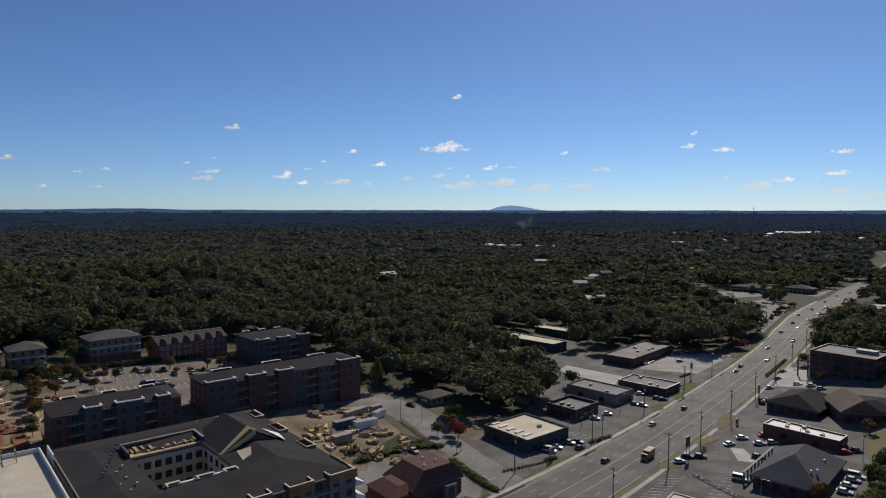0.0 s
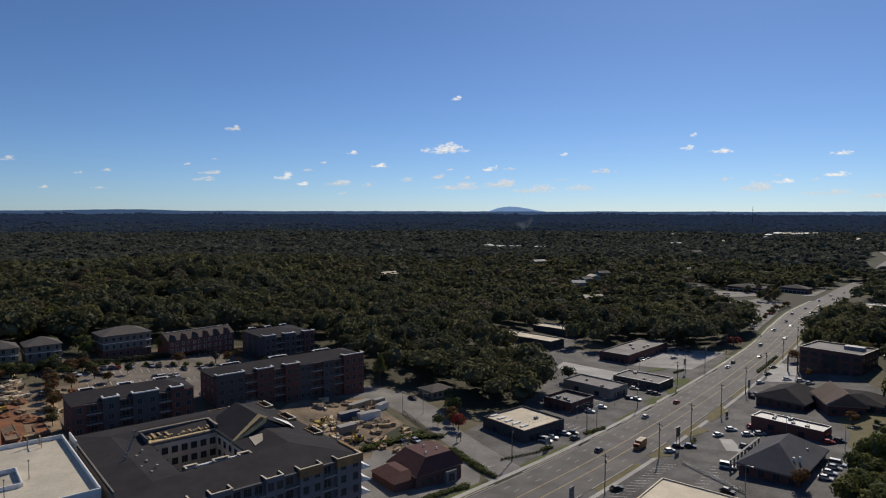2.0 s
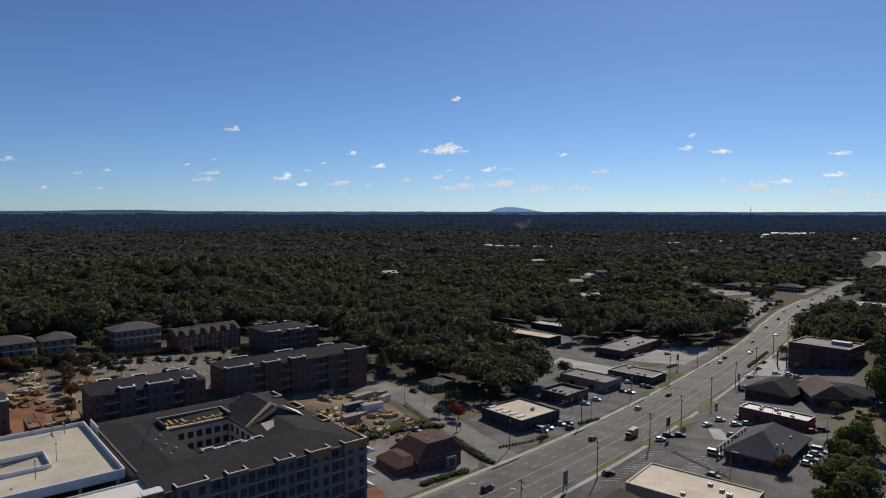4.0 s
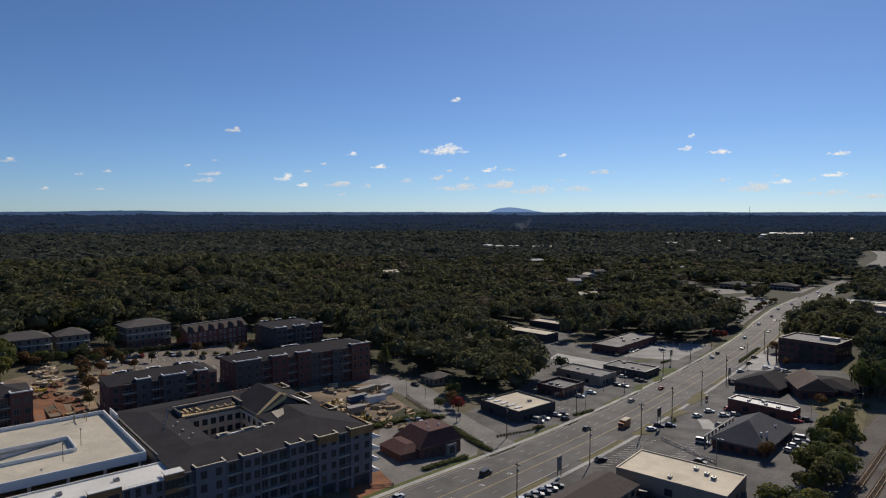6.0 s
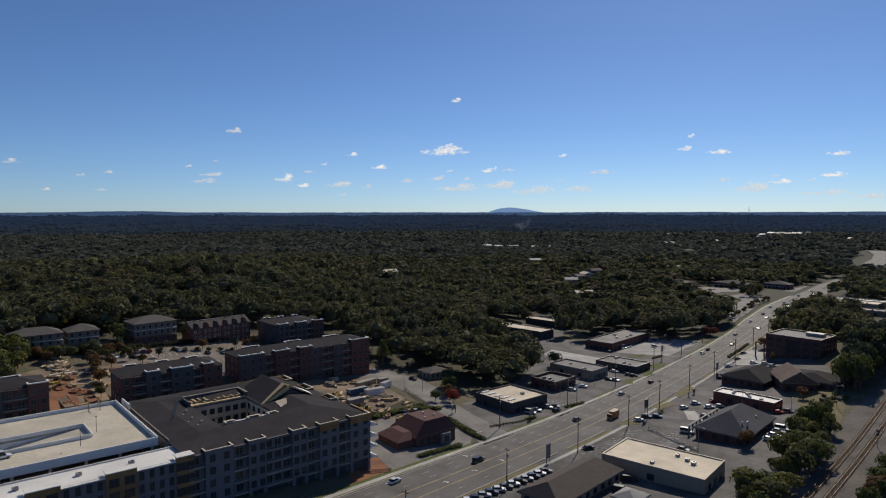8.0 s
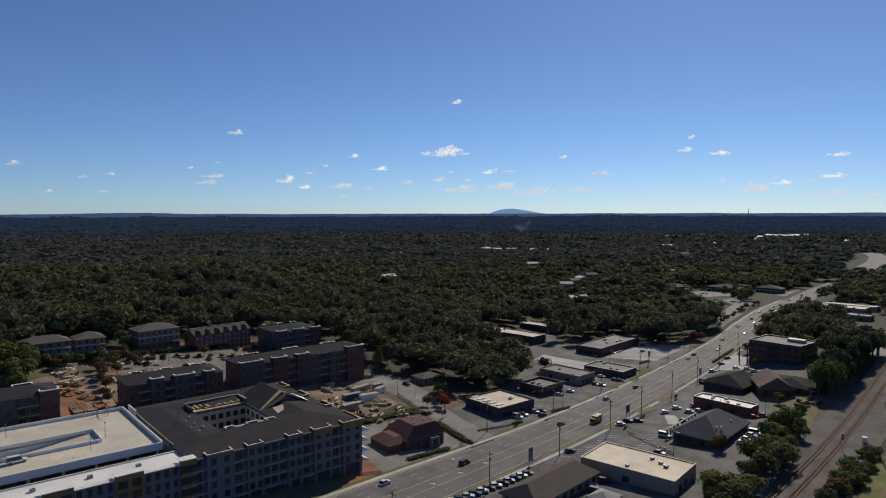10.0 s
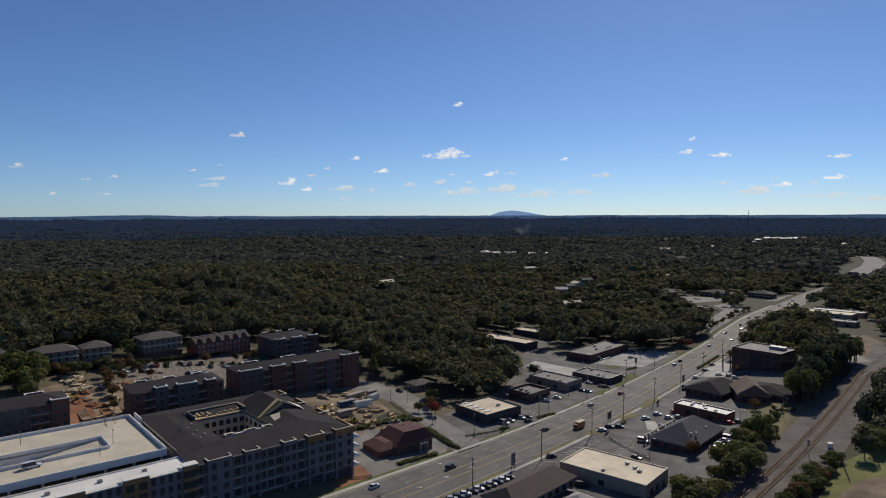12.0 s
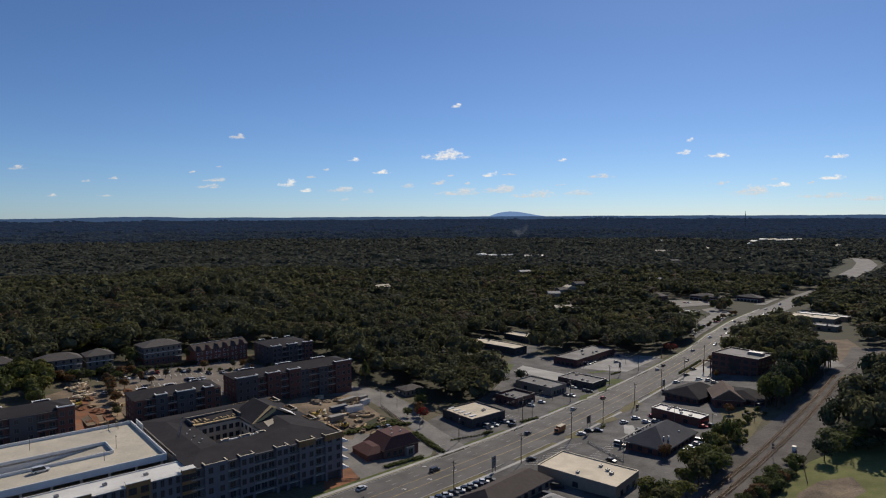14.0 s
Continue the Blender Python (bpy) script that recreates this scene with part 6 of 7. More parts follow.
# ---- street furniture ----
def utility_pole(a, c, h=12.5, arm=True, group="utility poles"):
    x, y = along(a, c)
    t = thing("utility_pole", on_land(x, y), "tall brown wooden utility pole with cross-arm", "utility pole", group)
    bm = bmesh.new()
    cyl(bm, 0, 0, -0.5, h, 0.19, 0.13, 8)
    part("pole", bm, M["pole_wood"], t)
    if arm:
        part("cross_arm", boxes((-1.2, -0.07, h - 0.9, 1.2, 0.07, h - 0.74)), M["pole_wood"], t)
        bm = bmesh.new()
        for k in (-1.05, -0.5, 0.5, 1.05):
            cyl(bm, k, 0, h - 0.74, h - 0.5, 0.05, seg=6)
        part("insulators", bm, M["metal_grey"], t)
        bm = bmesh.new()
        cyl(bm, 0.32, 0, h - 2.8, h - 1.9, 0.22, seg=10)
        part("transformer", bm, M["metal_grey"], t)
    return x, y, ground(x, y) + h


SOUTH = [utility_pole(a, 30.0 - 0.004 * abs(a - 80), 12.8) for a in (-86, -42, 2, 44, 76, 114, 152, 190, 228, 266)]
NORTH = [utility_pole(a, c, 12.8) for a, c in ((4.6, -5.7), (50, -1.2), (100, -2.0), (150, -2.4), (196, -3.5), (240, -5))]


def wire(p, q, sag):
    cu = bpy.data.curves.new("wire", "CURVE")
    cu.dimensions, cu.bevel_depth, cu.bevel_resolution = "3D", 0.022, 0
    sp = cu.splines.new("POLY")
    sp.points.add(10)
    for i in range(11):
        s = i / 10
        v = Vector(p).lerp(Vector(q), s)
        sp.points[i].co = (v.x, v.y, v.z - 4 * sag * s * (1 - s), 1)
    cu.materials.append(M["metal_dark"])
    tagged(new("power_line", cu), "thin dark power line strung between poles", "power line", "power lines")


for line in (SOUTH, NORTH):
    for p, q in zip(line, line[1:]):
        for dx in (-0.6, 0.6):
            wire((p[0] + dx, p[1] - dx, p[2] - 0.5), (q[0] + dx, q[1] - dx, q[2] - 0.5), 0.7)


def lamp_post(a, c, h=9.0, turn=90):
    x, y = along(a, c)
    t = thing("street_lamp", on_land(x, y, HEAD + turn), "slim grey metal lamp post with one arm", "street lamp", "street lamps")
    bm = bmesh.new()
    cyl(bm, 0, 0, 0, h, 0.11, 0.07, 8)
    part("pole", bm, M["metal_grey"], t)
    part("arm", boxes((-0.05, 0, h - 0.15, 0.05, 1.8, h - 0.05)), M["metal_grey"], t)
    part("lamp_head", boxes((-0.16, 1.5, h - 0.2, 0.16, 2.3, h - 0.04)), M["metal_grey"], t)


for a, c in ((66, -14), (95.4, -10.8), (144.1, -27.8), (166.4, -29.3), (212, -20), (226, -34), (86, 80), (110, 92), (30, 62), (92, 60), (-30, -56), (14, -66), (20, -60), (-52, -160), (-20, -150)):
    lamp_post(a, c)


def pole_sign(a, c, w, h, top, mat, label, posts=2, turn=90):
    x, y = along(a, c)
    t = thing("pole_sign", on_land(x, y, HEAD + turn), label, "sign", "roadside signs")
    part("panel", boxes((-w / 2, -0.18, top - h, w / 2, 0.18, top)), M[mat], t)
    part("panel_frame", boxes((-w / 2 - 0.08, -0.22, top, w / 2 + 0.08, 0.22, top + 0.1), (-w / 2 - 0.08, -0.22, top - h - 0.1, w / 2 + 0.08, 0.22, top - h)), M["metal_dark"], t)
    for i in range(3):
        z = top - h * (0.22 + 0.28 * i)
        part("lettering_bar", boxes((-w * 0.36, -0.2, z - 0.14, w * (0.36 - 0.12 * i), 0.2, z + 0.14)), M["metal_dark" if mat != "metal_dark" else "paint"], t)
    for sx in ((-w / 2 + 0.15, w / 2 - 0.15) if posts == 2 else (0,)):
        bm = bmesh.new()
        cyl(bm, sx, 0.0, -0.3, top - h, 0.12, seg=8)
        part("post", bm, M["metal_dark"], t)


pole_sign(57.5, 31.6, 3.2, 3.4, 8.2, "timber", "tall brown roadside sign on two dark posts")
pole_sign(151, 31.5, 2.8, 3.6, 7.0, "metal_grey", "tall grey roadside sign with several panels")
pole_sign(-14, 27.2, 2.4, 4.4, 6.6, "metal_grey", "grey roadside sign before parked cars")
pole_sign(24, -3.2, 3.0, 2.2, 4.6, "metal_grey", "pale shop sign at the corner")
pole_sign(62, -3.0, 1.6, 2.6, 8.5, "trim_white", "white pole sign in a car park", 1)
pole_sign(178, -8.5, 2.6, 3.0, 8.4, "metal_dark", "dark grey pylon sign beside the road")
pole_sign(108, 34, 2.6, 1.8, 2.6, "timber", "low brown monument sign on grass")
pole_sign(6, -30, 2.6, 1.6, 3.4, "metal_grey", "small pale sign at a side street")


def dumpster(a, c, turn, mat="metal_dark"):
    x, y = along(a, c)
    t = thing("dumpster", on_land(x, y, HEAD + turn), "dark metal rubbish container on asphalt", "dumpster", "dumpsters")
    part("bin", solid([(-0.9, -0.8, 0.1), (0.9, -0.8, 0.1), (0.9, 0.6, 0.1), (-0.9, 0.6, 0.1), (-0.95, -1.0, 1.4), (0.95, -1.0, 1.4), (0.95, 0.9, 1.2), (-0.95, 0.9, 1.2)], [(0, 1, 5, 4), (1, 2, 6, 5), (2, 3, 7, 6), (3, 0, 4, 7), (3, 2, 1, 0), (4, 5, 6, 7)]), M[mat], t)
    part("lid", boxes((-0.98, -1.02, 1.38, 0.98, 0.92, 1.46)), M["rubber"], t)


for row in ((16, 42, 10), (18.5, 42.5, 10), (116, 86, 30), (119, 87, 30), (70, 84, 0), (148, 33, 0), (144, 35, 0)):
    dumpster(*row)


def signal_mast(a, off):
    x, y = track_line(a, off)
    t = thing("railway_signal", on_land(x, y), "black railway signal mast beside the track", "railway signal")
    bm = bmesh.new()
    cyl(bm, 0, 0, 0, 6.4, 0.1, 0.08, 8)
    part("mast", bm, M["metal_grey"], t)
    for z in (4.6, 5.8):
        bm = bmesh.new()
        bmesh.ops.create_cone(bm, cap_ends=True, segments=14, radius1=0.55, radius2=0.55, depth=0.12, matrix=pose(0, -0.15, z, 90, 0, 0))
        part("signal_disc", bm, M["metal_dark"], t)


signal_mast(62, 4.6)
signal_mast(188, -6)
x, y = track_line(74, 9)
t = thing("equipment_cabinet", on_land(x, y), "small white equipment cabinet on railway gravel", "cabinet")
part("case", boxes((-0.7, -0.9, 0, 0.7, 0.9, 1.9)), M["trim_white"], t)
part("roof", boxes((-0.8, -1.0, 1.9, 0.8, 1.0, 2.05)), M["metal_grey"], t)


def fence(a0, c0, a1, c1, h=1.8, mat="timber", label="dark timber fence on a bank"):
    n = max(2, int(math.hypot(a1 - a0, c1 - c0) / 2.4))
    x, y = along(a0, c0)
    t = thing("fence", pose(x, y, 0), label, "fence", "fences")
    for i in range(n + 1):
        s = i / n
        px, py = along(a0 + (a1 - a0) * s, c0 + (c1 - c0) * s)
        piece("post", shared(("post", h, mat), lambda: boxes((-0.07, -0.07, 0, 0.07, 0.07, h)), [mat]), t, pose(px - x, py - y, ground(px, py)))
        if i < n:
            qx, qy = along(a0 + (a1 - a0) * (i + 1) / n, c0 + (c1 - c0) * (i + 1) / n)
            d = Vector((qx - px, qy - py, ground(qx, qy) - ground(px, py)))
            for z in (0.35, h * 0.55, h - 0.2):
                bm = boxes((0, -0.03, -0.09, d.length, 0.03, 0.09))
                rail = part("rail", bm, M[mat], t)
                rail.matrix_local = Matrix.Translation((px - x, py - y, ground(px, py) + z)) @ d.to_track_quat("X", "Z").to_matrix().to_4x4()


fence(62, 122, 40, 128, 1.4)
fence(14, -66, 2, -36, 1.6)
fence(-64, -7, -58, -3.5, 1.2)
fence(44, 38, 30, 62, 1.2, "metal_grey", "thin grey wire fence across a car park")


# ---- building sites ----
def container(x, y, turn, L, W, H, mat, label):
    t = thing("shipping_container", on_land(x, y, turn, 0.1), label, "container", "site containers")
    rows = [(-W / 2, -L / 2, 0.12, W / 2, L / 2, H)]
    n = int(L / 0.6)
    for i in range(n):
        y0 = -L / 2 + L * i / n
        rows += [(W / 2 - 0.02, y0, 0.2, W / 2 + 0.06, y0 + 0.3, H - 0.1), (-W / 2 - 0.06, y0, 0.2, -W / 2 + 0.02, y0 + 0.3, H - 0.1)]
    part("shell", boxes(*rows), M[mat], t)
    part("roof", boxes((-W / 2 - 0.05, -L / 2 - 0.05, H, W / 2 + 0.05, L / 2 + 0.05, H + 0.06)), M["membrane_grey"], t)
    part("door", boxes((-W / 2 + 0.1, -L / 2 - 0.06, 0.2, W / 2 - 0.1, -L / 2, H - 0.15)), M[mat], t)


M["container_blue"] = material("container_blue", (0.04, 0.07, 0.13), (0.06, 0.09, 0.15), 1.5, 0.6)
M["machine_yellow"] = material("machine_yellow", (0.48, 0.33, 0.05), (0.40, 0.27, 0.05), 1.0, 0.6)
for a, c, tn, L, W, H, mat, lab in ((-9, -73, 48, 9, 2.6, 2.8, "container_blue", "dark blue steel container on a building site"), (3, -80, 40, 11, 2.6, 2.8, "panel_tan", "tan steel container on a building site"), (-3, -68, 56, 9, 3, 3.0, "trim_white", "white site cabin on a building site"), (10, -74, 30, 6, 2.5, 2.6, "trim_white", "white site cabin on a building site"), (-20, -62, 50, 7, 3, 2.8, "siding_cream", "pale site cabin on a building site"), (14, -80, 45, 5, 2.4, 2.4, "siding_cream", "pale site cabin on a building site")):
    x, y = along(a, c)
    container(x, y, HEAD + tn - 40, L, W, H, mat, lab)


def lumber_stack(x, y, turn, seed, mat="lumber"):
    rng = random.Random(seed)
    t = thing("lumber_stack", on_land(x, y, turn, 0.1), "untidy stack of pale building timber", "lumber", "building materials")
    for i in range(rng.randint(4, 8)):
        w, l = rng.uniform(0.6, 1.4), rng.uniform(2.0, 4.8)
        dx, dy = rng.uniform(-1.4, 1.4), rng.uniform(-1.0, 1.0)
        b = part("timber_pack", boxes((dx - w / 2, dy - l / 2, 0, dx + w / 2, dy + l / 2, rng.uniform(0.4, 1.3))), M[rng.choice([mat, mat, "sand", "lane_earth", "membrane_cream", "timber"])], t)
        b.rotation_euler = (0, 0, rng.uniform(-0.5, 0.5))


def mound(x, y, r, h, mat, label, seed):
    bm = bmesh.new()
    bmesh.ops.create_icosphere(bm, subdivisions=3, radius=1.0)
    for v in bm.verts:
        d = noise.noise(v.co * 2.2 + Vector((seed, 0, 0)))
        v.co = Vector((v.co.x * r * (1 + 0.3 * d), v.co.y * r * (1 + 0.3 * d), max(-0.3, v.co.z) * h * (1 + 0.5 * d)))
    ob = part("earth_mound", bm, M[mat])
    ob.matrix_world = pose(x, y, ground(x, y))
    tagged(ob, label, "earth mound", "earth mounds")


rng = random.Random(31)
SITE_A = [(-58, 258), (-36, 264), (-14, 232), (-2, 212), (-14, 208), (-32, 204), (-48, 222)]
SITE_B = [(-178, 170), (-166, 222), (-146, 240), (-118, 238), (-124, 200), (-134, 176), (-150, 158)]
for k in range(150):
    site = SITE_A if k % 5 < 3 else SITE_B
    xs, ys = [p[0] for p in site], [p[1] for p in site]
    x, y = rng.uniform(min(xs), max(xs)), rng.uniform(min(ys), max(ys))
    if not inside((x, y), site):
        continue
    if k % 4 == 3:
        mound(x, y, rng.uniform(1.5, 3.6), rng.uniform(0.7, 1.8), "clay" if site is SITE_B else "sand", "loose heap of bare earth on a building site", k)
    else:
        lumber_stack(x, y, rng.uniform(0, 180), k)


def excavator(x, y, turn):
    t = thing("excavator", on_land(x, y, turn, 0.1), "yellow tracked excavator on a building site", "excavator", "site machines")
    part("track", boxes((-1.3, -1.8, 0, -0.8, 1.8, 0.8)), M["rubber"], t)
    part("track", boxes((0.8, -1.8, 0, 1.3, 1.8, 0.8)), M["rubber"], t)
    part("house", boxes((-1.2, -1.9, 0.9, 1.2, 1.2, 1.9)), M["machine_yellow"], t)
    part("cab", boxes((-1.2, 0.1, 1.9, -0.2, 1.4, 2.9)), M["glass"], t)
    part("boom", solid([(0.1, 1.0, 1.6), (0.5, 1.0, 1.6), (0.5, 3.4, 4.0), (0.1, 3.4, 4.0), (0.1, 1.0, 2.1), (0.5, 1.0, 2.1), (0.5, 3.4, 4.5), (0.1, 3.4, 4.5)], [(0, 1, 2, 3), (4, 5, 6, 7), (0, 3, 7, 4), (1, 2, 6, 5), (0, 1, 5, 4), (3, 2, 6, 7)]), M["machine_yellow"], t)
    part("stick", solid([(0.15, 3.2, 4.4), (0.45, 3.2, 4.4), (0.45, 5.4, 1.6), (0.15, 5.4, 1.6), (0.15, 3.6, 4.6), (0.45, 3.6, 4.6), (0.45, 5.8, 1.7), (0.15, 5.8, 1.7)], [(0, 1, 2, 3), (4, 5, 6, 7), (0, 3, 7, 4), (1, 2, 6, 5)]), M["machine_yellow"], t)
    part("bucket", boxes((-0.2, 5.0, 0.8, 0.8, 5.9, 1.7)), M["metal_dark"], t)


for k in range(26):
    f, g = rng.random(), rng.random()
    lumber_stack(-173 + 22 * f - 4 * g, 233 - 22 * f + 14 * g, rng.uniform(0, 180), 300 + k, ("lumber", "sand", "membrane_cream")[k % 3])
for k in range(7):
    mound(rng.uniform(-156, -132), rng.uniform(182, 206), rng.uniform(1.6, 3.4), rng.uniform(0.8, 1.7), "clay", "loose heap of orange clay on a building site", 400 + k)
excavator(-46, 226, 120)
excavator(-150, 205, 20)
excavator(-30, 214, 200)


def trench_walls():
    """Low bare-earth terraces with timber edging beside the clay cut."""
    for i in range(5):
        x, y = -141 + i * 5.5, 184 + i * 6.5
        t = thing("terrace_wall", on_land(x, y, 140, 0.0), "low timber-edged terrace on raw clay", "retaining wall", "terrace walls")
        part("edging", boxes((-0.15, -9, 0, 0.15, 9, 0.9)), M["timber"], t)
        part("fill", boxes((0.15, -9, 0, 3.6, 9, 0.75)), M["sand" if i % 2 else "clay"], t)


trench_walls()

# ---- roofs among the far trees ----
rng = random.Random(77)


def far_house(x, y, L, W, H, roof, wall="siding_cream"):
    t = thing("distant_house", pose(x, y, ground(x, y) + 5.0, 0, 0, rng.uniform(0, 180)), "small pale building showing among distant trees", "building", "distant buildings")
    part("wall", boxes((-W / 2, -L / 2, -9, W / 2, L / 2, H)), M[wall], t)
    part("roof", gable_roof(W / 2, L / 2, H, W * 0.22, 0.5), M[roof], t)


for i in range(16):
    b = radians(3.5 + 6.5 * i / 16 + rng.uniform(-0.2, 0.2))
    d = 1360 + rng.uniform(-40, 40)
    far_house(d * math.sin(b), d * math.cos(b), rng.uniform(14, 26), 12, 8.5, rng.choice(["membrane_white", "membrane_grey"]), "trim_white")
for i in range(13):
    b = radians(rng.choice([rng.uniform(4, 30), rng.uniform(-12, 30)]))
    d = rng.uniform(420, 1300)
    x, y = d * math.sin(b), d * math.cos(b)
    if not inside((x, y), CLEAR) and not inside((x, y), MALL) and d > 560:
        far_house(x, y, rng.uniform(12, 20), 11, 6.5, rng.choice(["shingle_grey", "membrane_grey", "membrane_cream"]))
for i in range(9):
    b = radians(rng.uniform(19, 34))
    d = rng.uniform(1500, 2100)
    far_house(d * math.sin(b), d * math.cos(b), rng.uniform(16, 40), 14, 7, rng.choice(["membrane_white", "membrane_grey", "membrane_cream"]), "siding_cream")
for i in range(8):
    b = radians(27.6 + 0.34 * i)
    d = 2060 + rng.uniform(-30, 60)
    far_house(d * math.sin(b), d * math.cos(b), rng.uniform(16, 34), 14, 9.5, rng.choice(["membrane_white", "membrane_cream"]), "siding_cream")
far_house(146, 684, 14, 11, 8.5, "membrane_grey")
far_house(160, 713, 14, 11, 8.5, "shingle_grey")
far_house(174, 731, 14, 11, 8.5, "membrane_cream")
far_house(191, 759, 14, 11, 8.5, "shingle_grey")


# ---- far skyline and clouds ----
def glow(name, colour, emit, base):
    """A far backdrop surface whose emission stands in for blue distance haze."""
    m = material(name, base, tuple(v * 1.3 for v in base), 300, 1.0, spec=0.0)
    b = m.node_tree.nodes["Principled BSDF"]
    b.inputs["Emission Color"].default_value = (*colour, 1)
    b.inputs["Emission Strength"].default_value = emit
    return m


def skyline():
    for key in ("leaves_far", "leaves_haze", "leaves_blue_haze", "canopy_far", "leaves_forest"):
        b = M[key].node_tree.nodes["Principled BSDF"]
        b.inputs["Specular IOR Level"].default_value, b.inputs["Roughness"].default_value = 0.0, 1.0
    # Blue emission on the far woods stands in for haze in the air.
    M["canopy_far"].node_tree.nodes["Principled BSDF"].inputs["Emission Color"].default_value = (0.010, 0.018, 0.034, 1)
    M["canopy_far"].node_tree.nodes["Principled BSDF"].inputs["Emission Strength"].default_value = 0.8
    b = M["leaves_blue_haze"].node_tree.nodes["Principled BSDF"]
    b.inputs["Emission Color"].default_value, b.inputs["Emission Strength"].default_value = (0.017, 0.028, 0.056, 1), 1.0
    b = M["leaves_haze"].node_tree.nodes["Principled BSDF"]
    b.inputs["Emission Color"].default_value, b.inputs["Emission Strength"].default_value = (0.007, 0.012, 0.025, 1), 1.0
    # Hill and ridge emit blue in place of the haze before them.
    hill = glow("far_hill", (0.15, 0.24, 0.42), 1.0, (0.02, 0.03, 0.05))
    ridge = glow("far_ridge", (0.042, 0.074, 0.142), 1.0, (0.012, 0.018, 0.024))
    verts, faces = [], []
    cols = 360
    for i in range(cols + 1):
        a = radians(-43 + 86 * i / cols)
        x, y = 4790 * math.sin(a), 4790 * math.cos(a)
        deg = math.degrees(a)
        top = 94 + 4 * noise.noise((deg / 4, 0, 2)) + 2 * noise.noise((deg / 0.8, 0, 5)) + 10 * math.exp(-((deg + 26.0) / 3.4) ** 2) - 2 * (deg < -33)
        verts += [(x, y, -20), (x, y, top - 26), (x * 1.004, y * 1.004, top), (x * 1.01, y * 1.01, -20)]
    for i in range(cols):
        for k in range(3):
            p = 4 * i + k
            faces.append((p, p + 4, p + 5, p + 1))
    tagged(link("backdrop", verts, faces, ridge), "low wooded ridge on the far skyline, glowing haze-blue", "backdrop", kind="structure")
    verts, faces = [], []
    for i in range(61):
        s = i / 60
        x = 345 + 430 * s
        top = 94 + 36 * max(0.0, math.sin(math.pi * s ** 0.72) ** 1.35) + 1.5 * noise.noise((s * 9, 1, 1))
        verts += [(x, 4870, 0), (x, 4870, top), (x, 4880, 0)]
    for i in range(60):
        p = 3 * i
        faces += [(p, p + 3, p + 4, p + 1), (p + 1, p + 4, p + 5, p + 2)]
    tagged(link("distant_mountain", verts, faces, hill, True), "lone dome-shaped mountain on the skyline, glowing haze-blue", "mountain", kind="structure")


skyline()


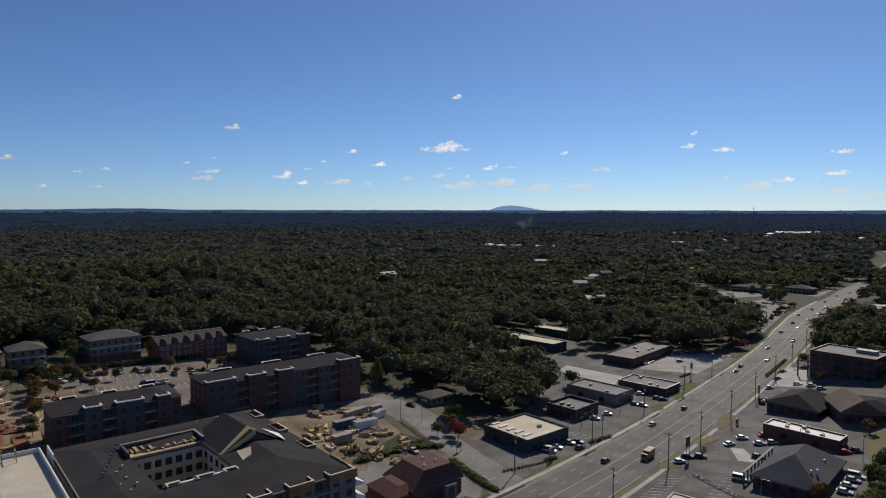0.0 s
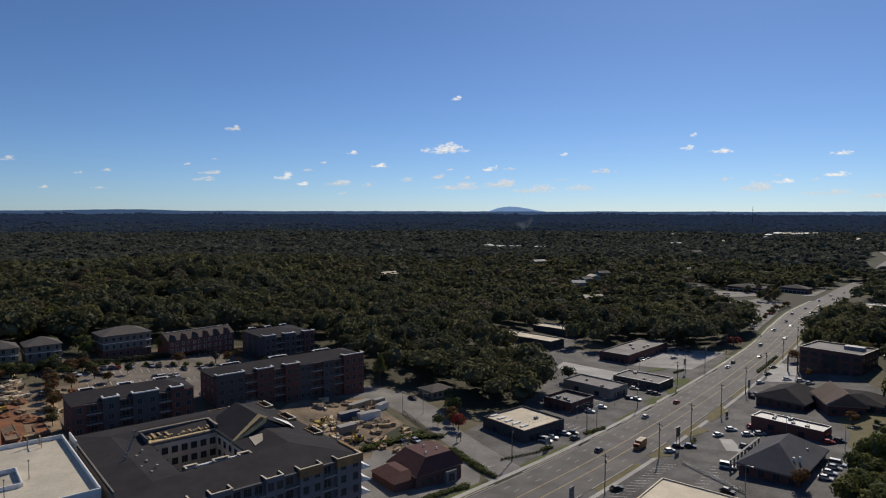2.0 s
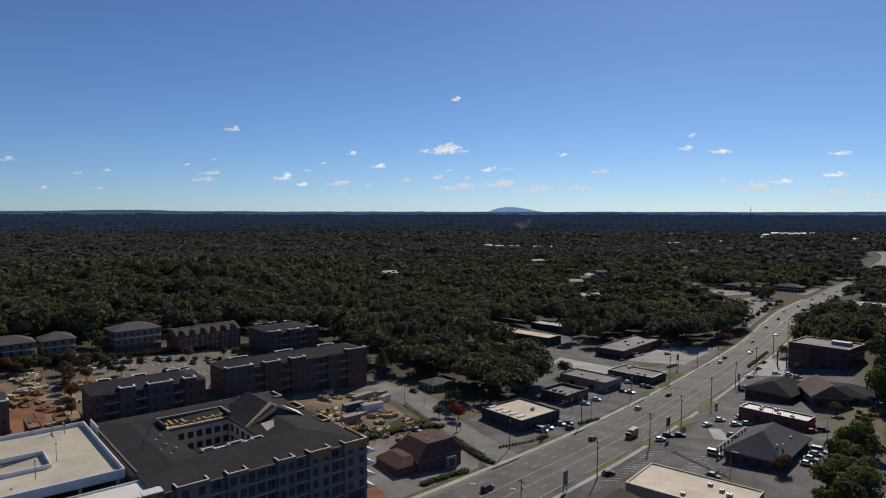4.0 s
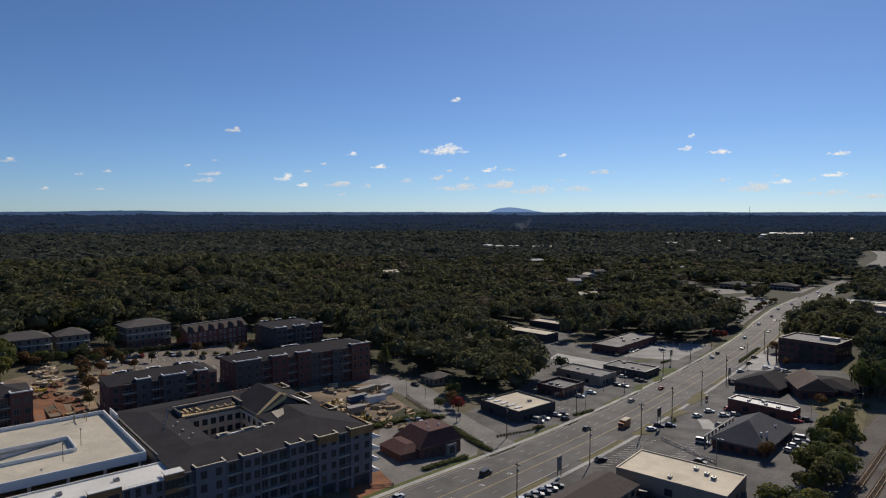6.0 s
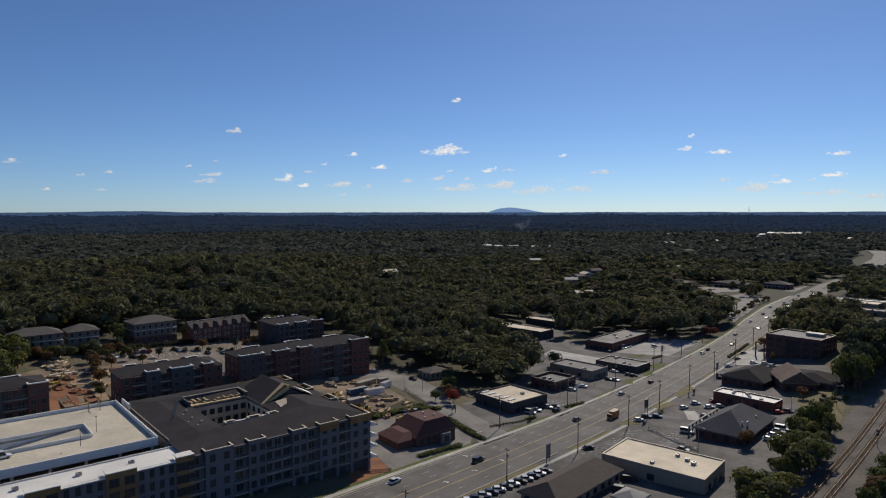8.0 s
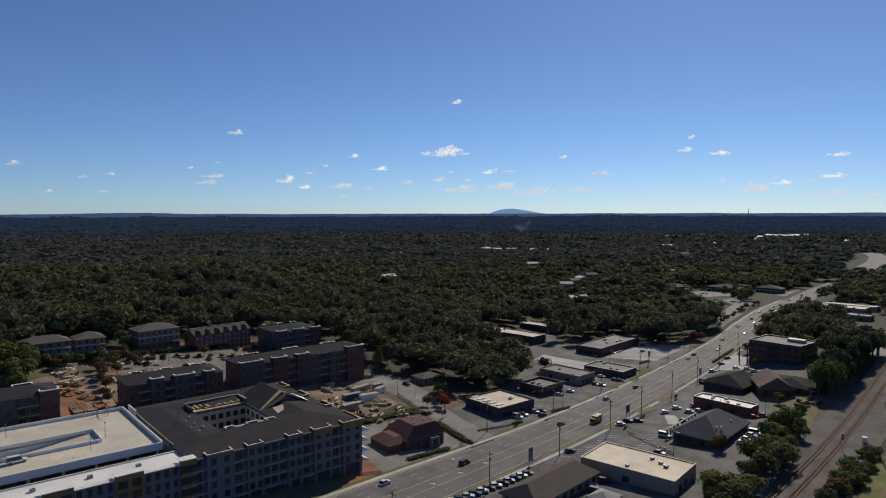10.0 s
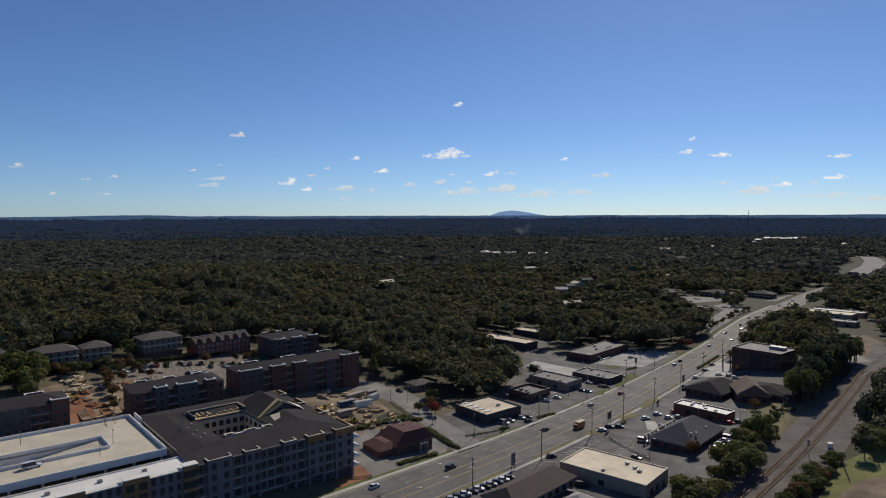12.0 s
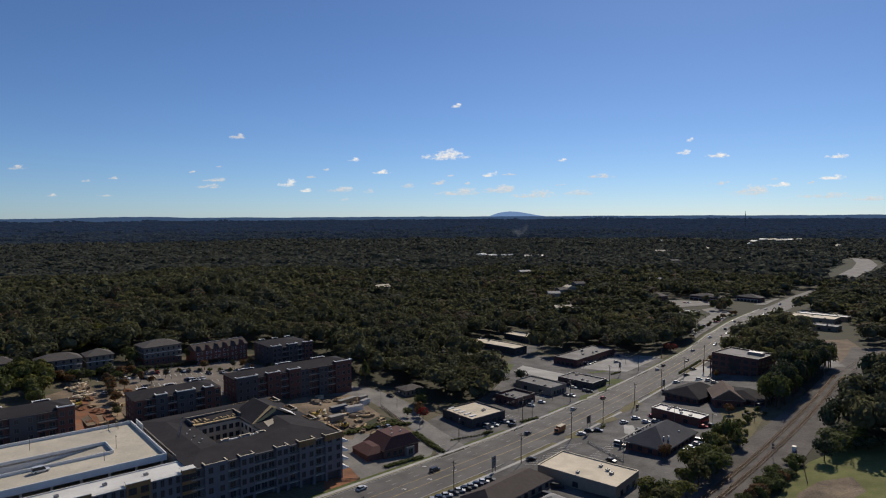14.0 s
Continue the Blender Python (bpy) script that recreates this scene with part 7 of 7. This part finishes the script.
def cloud_material(name, colour, emit, cover):
    """Cloud: vapour whose own glow replaces sunlight, thick in the middle and torn to wisps at its edges; cover: how
    much of it is thick.
    """
    m = bpy.data.materials.new(name)
    m.use_nodes = True
    n, k = m.node_tree.nodes, m.node_tree.links
    n.clear()

    def calc(op, a, b, c=None):
        q = n.new("ShaderNodeMath")
        q.operation = op
        for slot, v in enumerate((a, b) if c is None else (a, b, c)):
            if isinstance(v, (int, float)):
                q.inputs[slot].default_value = v
            else:
                k.new(v, q.inputs[slot])
        return q.outputs[0]

    out, em = n.new("ShaderNodeOutputMaterial"), n.new("ShaderNodeEmission")
    mix, clear = n.new("ShaderNodeMixShader"), n.new("ShaderNodeBsdfTransparent")
    geo, tex, fine, co, ramp, info = (n.new(q) for q in ("ShaderNodeNewGeometry", "ShaderNodeTexNoise", "ShaderNodeTexNoise", "ShaderNodeTexCoord", "ShaderNodeMapRange", "ShaderNodeObjectInfo"))
    tex.inputs["Scale"].default_value, tex.inputs["Detail"].default_value, tex.inputs["Roughness"].default_value = 0.030, 7, 0.62
    fine.inputs["Scale"].default_value, fine.inputs["Detail"].default_value = 0.06, 5
    axes = n.new("ShaderNodeSeparateXYZ")
    k.new(co.outputs["Generated"], axes.inputs[0])
    squash = n.new("ShaderNodeVectorMath")
    squash.operation = "MULTIPLY"
    squash.inputs[1].default_value = (0.8, 1.0, 1.5)
    k.new(geo.outputs["Position"], squash.inputs[0])
    for q in (tex, fine):
        k.new(squash.outputs[0], q.inputs["Vector"])
    # a low wide body with one taller head, its place differing from cloud to cloud
    u, v = axes.outputs[0], axes.outputs[2]
    du = calc("MULTIPLY_ADD", u, 2.1, -1.05)
    body = calc("MULTIPLY_ADD", calc("MULTIPLY", du, du), -1.0, 1.0)
    body = calc("SUBTRACT", body, calc("POWER", calc("ABSOLUTE", calc("MULTIPLY_ADD", v, 3.4, -1.0), 0), 2.0))
    hu = calc("MULTIPLY", calc("SUBTRACT", u, calc("MULTIPLY_ADD", info.outputs["Random"], 0.2, 0.56)), 4.0)
    hv = calc("MULTIPLY_ADD", v, 2.5, -1.25)
    head = calc("SUBTRACT", 1.0, calc("ADD", calc("MULTIPLY", hu, hu), calc("MULTIPLY", hv, hv)))
    shape = calc("MAXIMUM", calc("MULTIPLY", body, 1.0), head)
    dense = calc("MULTIPLY_ADD", shape, 0.34, calc("MULTIPLY", tex.outputs["Fac"], 1.25))
    edge_fade = calc("MINIMUM", calc("MULTIPLY", calc("SUBTRACT", 0.25, calc("POWER", calc("SUBTRACT", u, 0.5), 2.0)), 14.0), calc("MULTIPLY", calc("MULTIPLY", v, calc("SUBTRACT", 1.0, v)), 9.0))
    ramp.inputs["From Min"].default_value, ramp.inputs["From Max"].default_value = 0.76 - cover, 1.10 - cover
    ramp.inputs["To Max"].default_value = emit
    k.new(dense, ramp.inputs["Value"])
    k.new(calc("MULTIPLY", ramp.outputs[0], calc("MINIMUM", edge_fade, 1.0)), mix.inputs[0])
    # Emission grows with height, so the top of each cloud looks sunlit.
    light = calc("MULTIPLY_ADD", calc("ADD", fine.outputs["Fac"], calc("MULTIPLY", v, 0.4)), 0.42 * emit, 0.66 * emit)
    em.inputs["Color"].default_value = (*colour, 1)
    k.new(light, em.inputs["Strength"])
    k.new(clear.outputs[0], mix.inputs[1])
    k.new(em.outputs[0], mix.inputs[2])
    k.new(mix.outputs[0], out.inputs["Surface"])
    return m


M["cloud"] = cloud_material("cloud", (1.0, 0.975, 0.93), 0.92, 0.06)
M["cloud_low"] = cloud_material("cloud_low", (1.0, 0.97, 0.935), 0.74, 0.06)


def cloud(px, py, w, h, seed, mat="cloud"):
    """A ragged cumulus, bellied towards the viewer's side, at bearing px and height py, in thousandths of its distance; w and h its size in metres."""
    D = 4600.0
    w, h = w * 1.5, h * 1.45
    verts, faces = [], []
    nx, nz = 12, 6
    for j in range(nz + 1):
        for i in range(nx + 1):
            u, v = i / nx, j / nz
            belly = 12.0 * math.sin(math.pi * u) * math.sin(math.pi * v)
            verts.append((w * (u - 0.5), -belly + 3 * noise.noise((u * 3, v * 3, seed)), h * (v - 0.42)))
    for j in range(nz):
        for i in range(nx):
            p = j * (nx + 1) + i
            faces.append((p, p + 1, p + nx + 2, p + nx + 1))
    ob = link("cloud", verts, faces, M[mat], True)
    ob.matrix_world = pose(px / 1000 * D, D - 35, 86 + py / 1000 * D)
    tagged(ob, "small ragged white fair-weather cloud in blue sky", "cloud", "clouds", "structure")


HIGH = [(1, 97.5, 265, 72), (20, 174, 60, 34), (-139, 91, 72, 26), (-97, 72, 96, 30), (-245, 55, 112, 48), (-217, 44, 80, 26), (372, 100, 90, 34), (383, 119, 44, 30), (426, 95, 136, 36), (609, 93, 152, 32), (605, 60, 152, 34), (523, 49, 152, 32), (185, 89, 56, 26), (80, 69, 40, 34), (68, 66, 70, 26)]
LOW = [(-321, 128, 95, 36), (-161, 45, 176, 40), (-357, 61, 140, 26), (-368, 51, 150, 30), (-117, 43, 66, 34), (-8, 55, 88, 34), (-56, 50, 90, 30), (23, 40, 260, 46), (84, 44, 250, 54), (141, 36, 260, 54), (211, 38, 200, 40), (242, 64, 176, 32), (479, 40, 250, 70), (426, 52, 80, 26), (593, 32, 310, 38), (663, 27, 240, 32), (-668, 82, 110, 32)]
for i, row in enumerate(HIGH):
    cloud(*row, 11 + i)
for i, row in enumerate(LOW):
    cloud(*row, 40 + i, "cloud_low")
rng = random.Random(8)
for i in range(16):
    cloud(rng.uniform(-640, 640), rng.uniform(22, 84), rng.uniform(35, 90), rng.uniform(12, 20), 90 + i, "cloud_low")


def smoke_plume():
    """A thin drift of smoke over the far woods."""
    # Emission stands in for daylight on the smoke.
    m = cloud_material("smoke", (0.80, 0.88, 1.0), 0.22, 0.02)
    for dx, z0, w, h, seed in ((0, 2, 22, 60, 3), (3, 12, 60, 50, 5)):
        verts, faces = [], []
        for j in range(9):
            for i in range(7):
                u, v = i / 6, j / 8
                verts.append((w * (u - 0.5) * (0.5 + v) + dx * v, -5 * math.sin(math.pi * u), z0 + h * v))
        for j in range(8):
            for i in range(6):
                p = j * 7 + i
                faces.append((p, p + 1, p + 8, p + 7))
        ob = link("smoke", verts, faces, m, True)
        ob.matrix_world = pose(272, 2200, ground(272, 2200) + 6)
        tagged(ob, "thin pale drift of smoke over far woods", "smoke", kind="structure")


smoke_plume()


def radio_mast():
    """A thin lattice mast far off."""
    D = 3000.0
    x, y = 0.4755 * D, D - 35
    bm = bmesh.new()
    cyl(bm, 0, 0, 0, 88, 1.3, 0.7, 6)
    for z in (30, 50, 70):
        cyl(bm, 0, 0, z, z + 3, 2.2, seg=6)
    ob = part("radio_mast", bm, M["metal_dark"])
    ob.matrix_world = pose(x, y, ground(x, y))
    tagged(ob, "thin dark radio mast on the far skyline", "mast")


radio_mast()
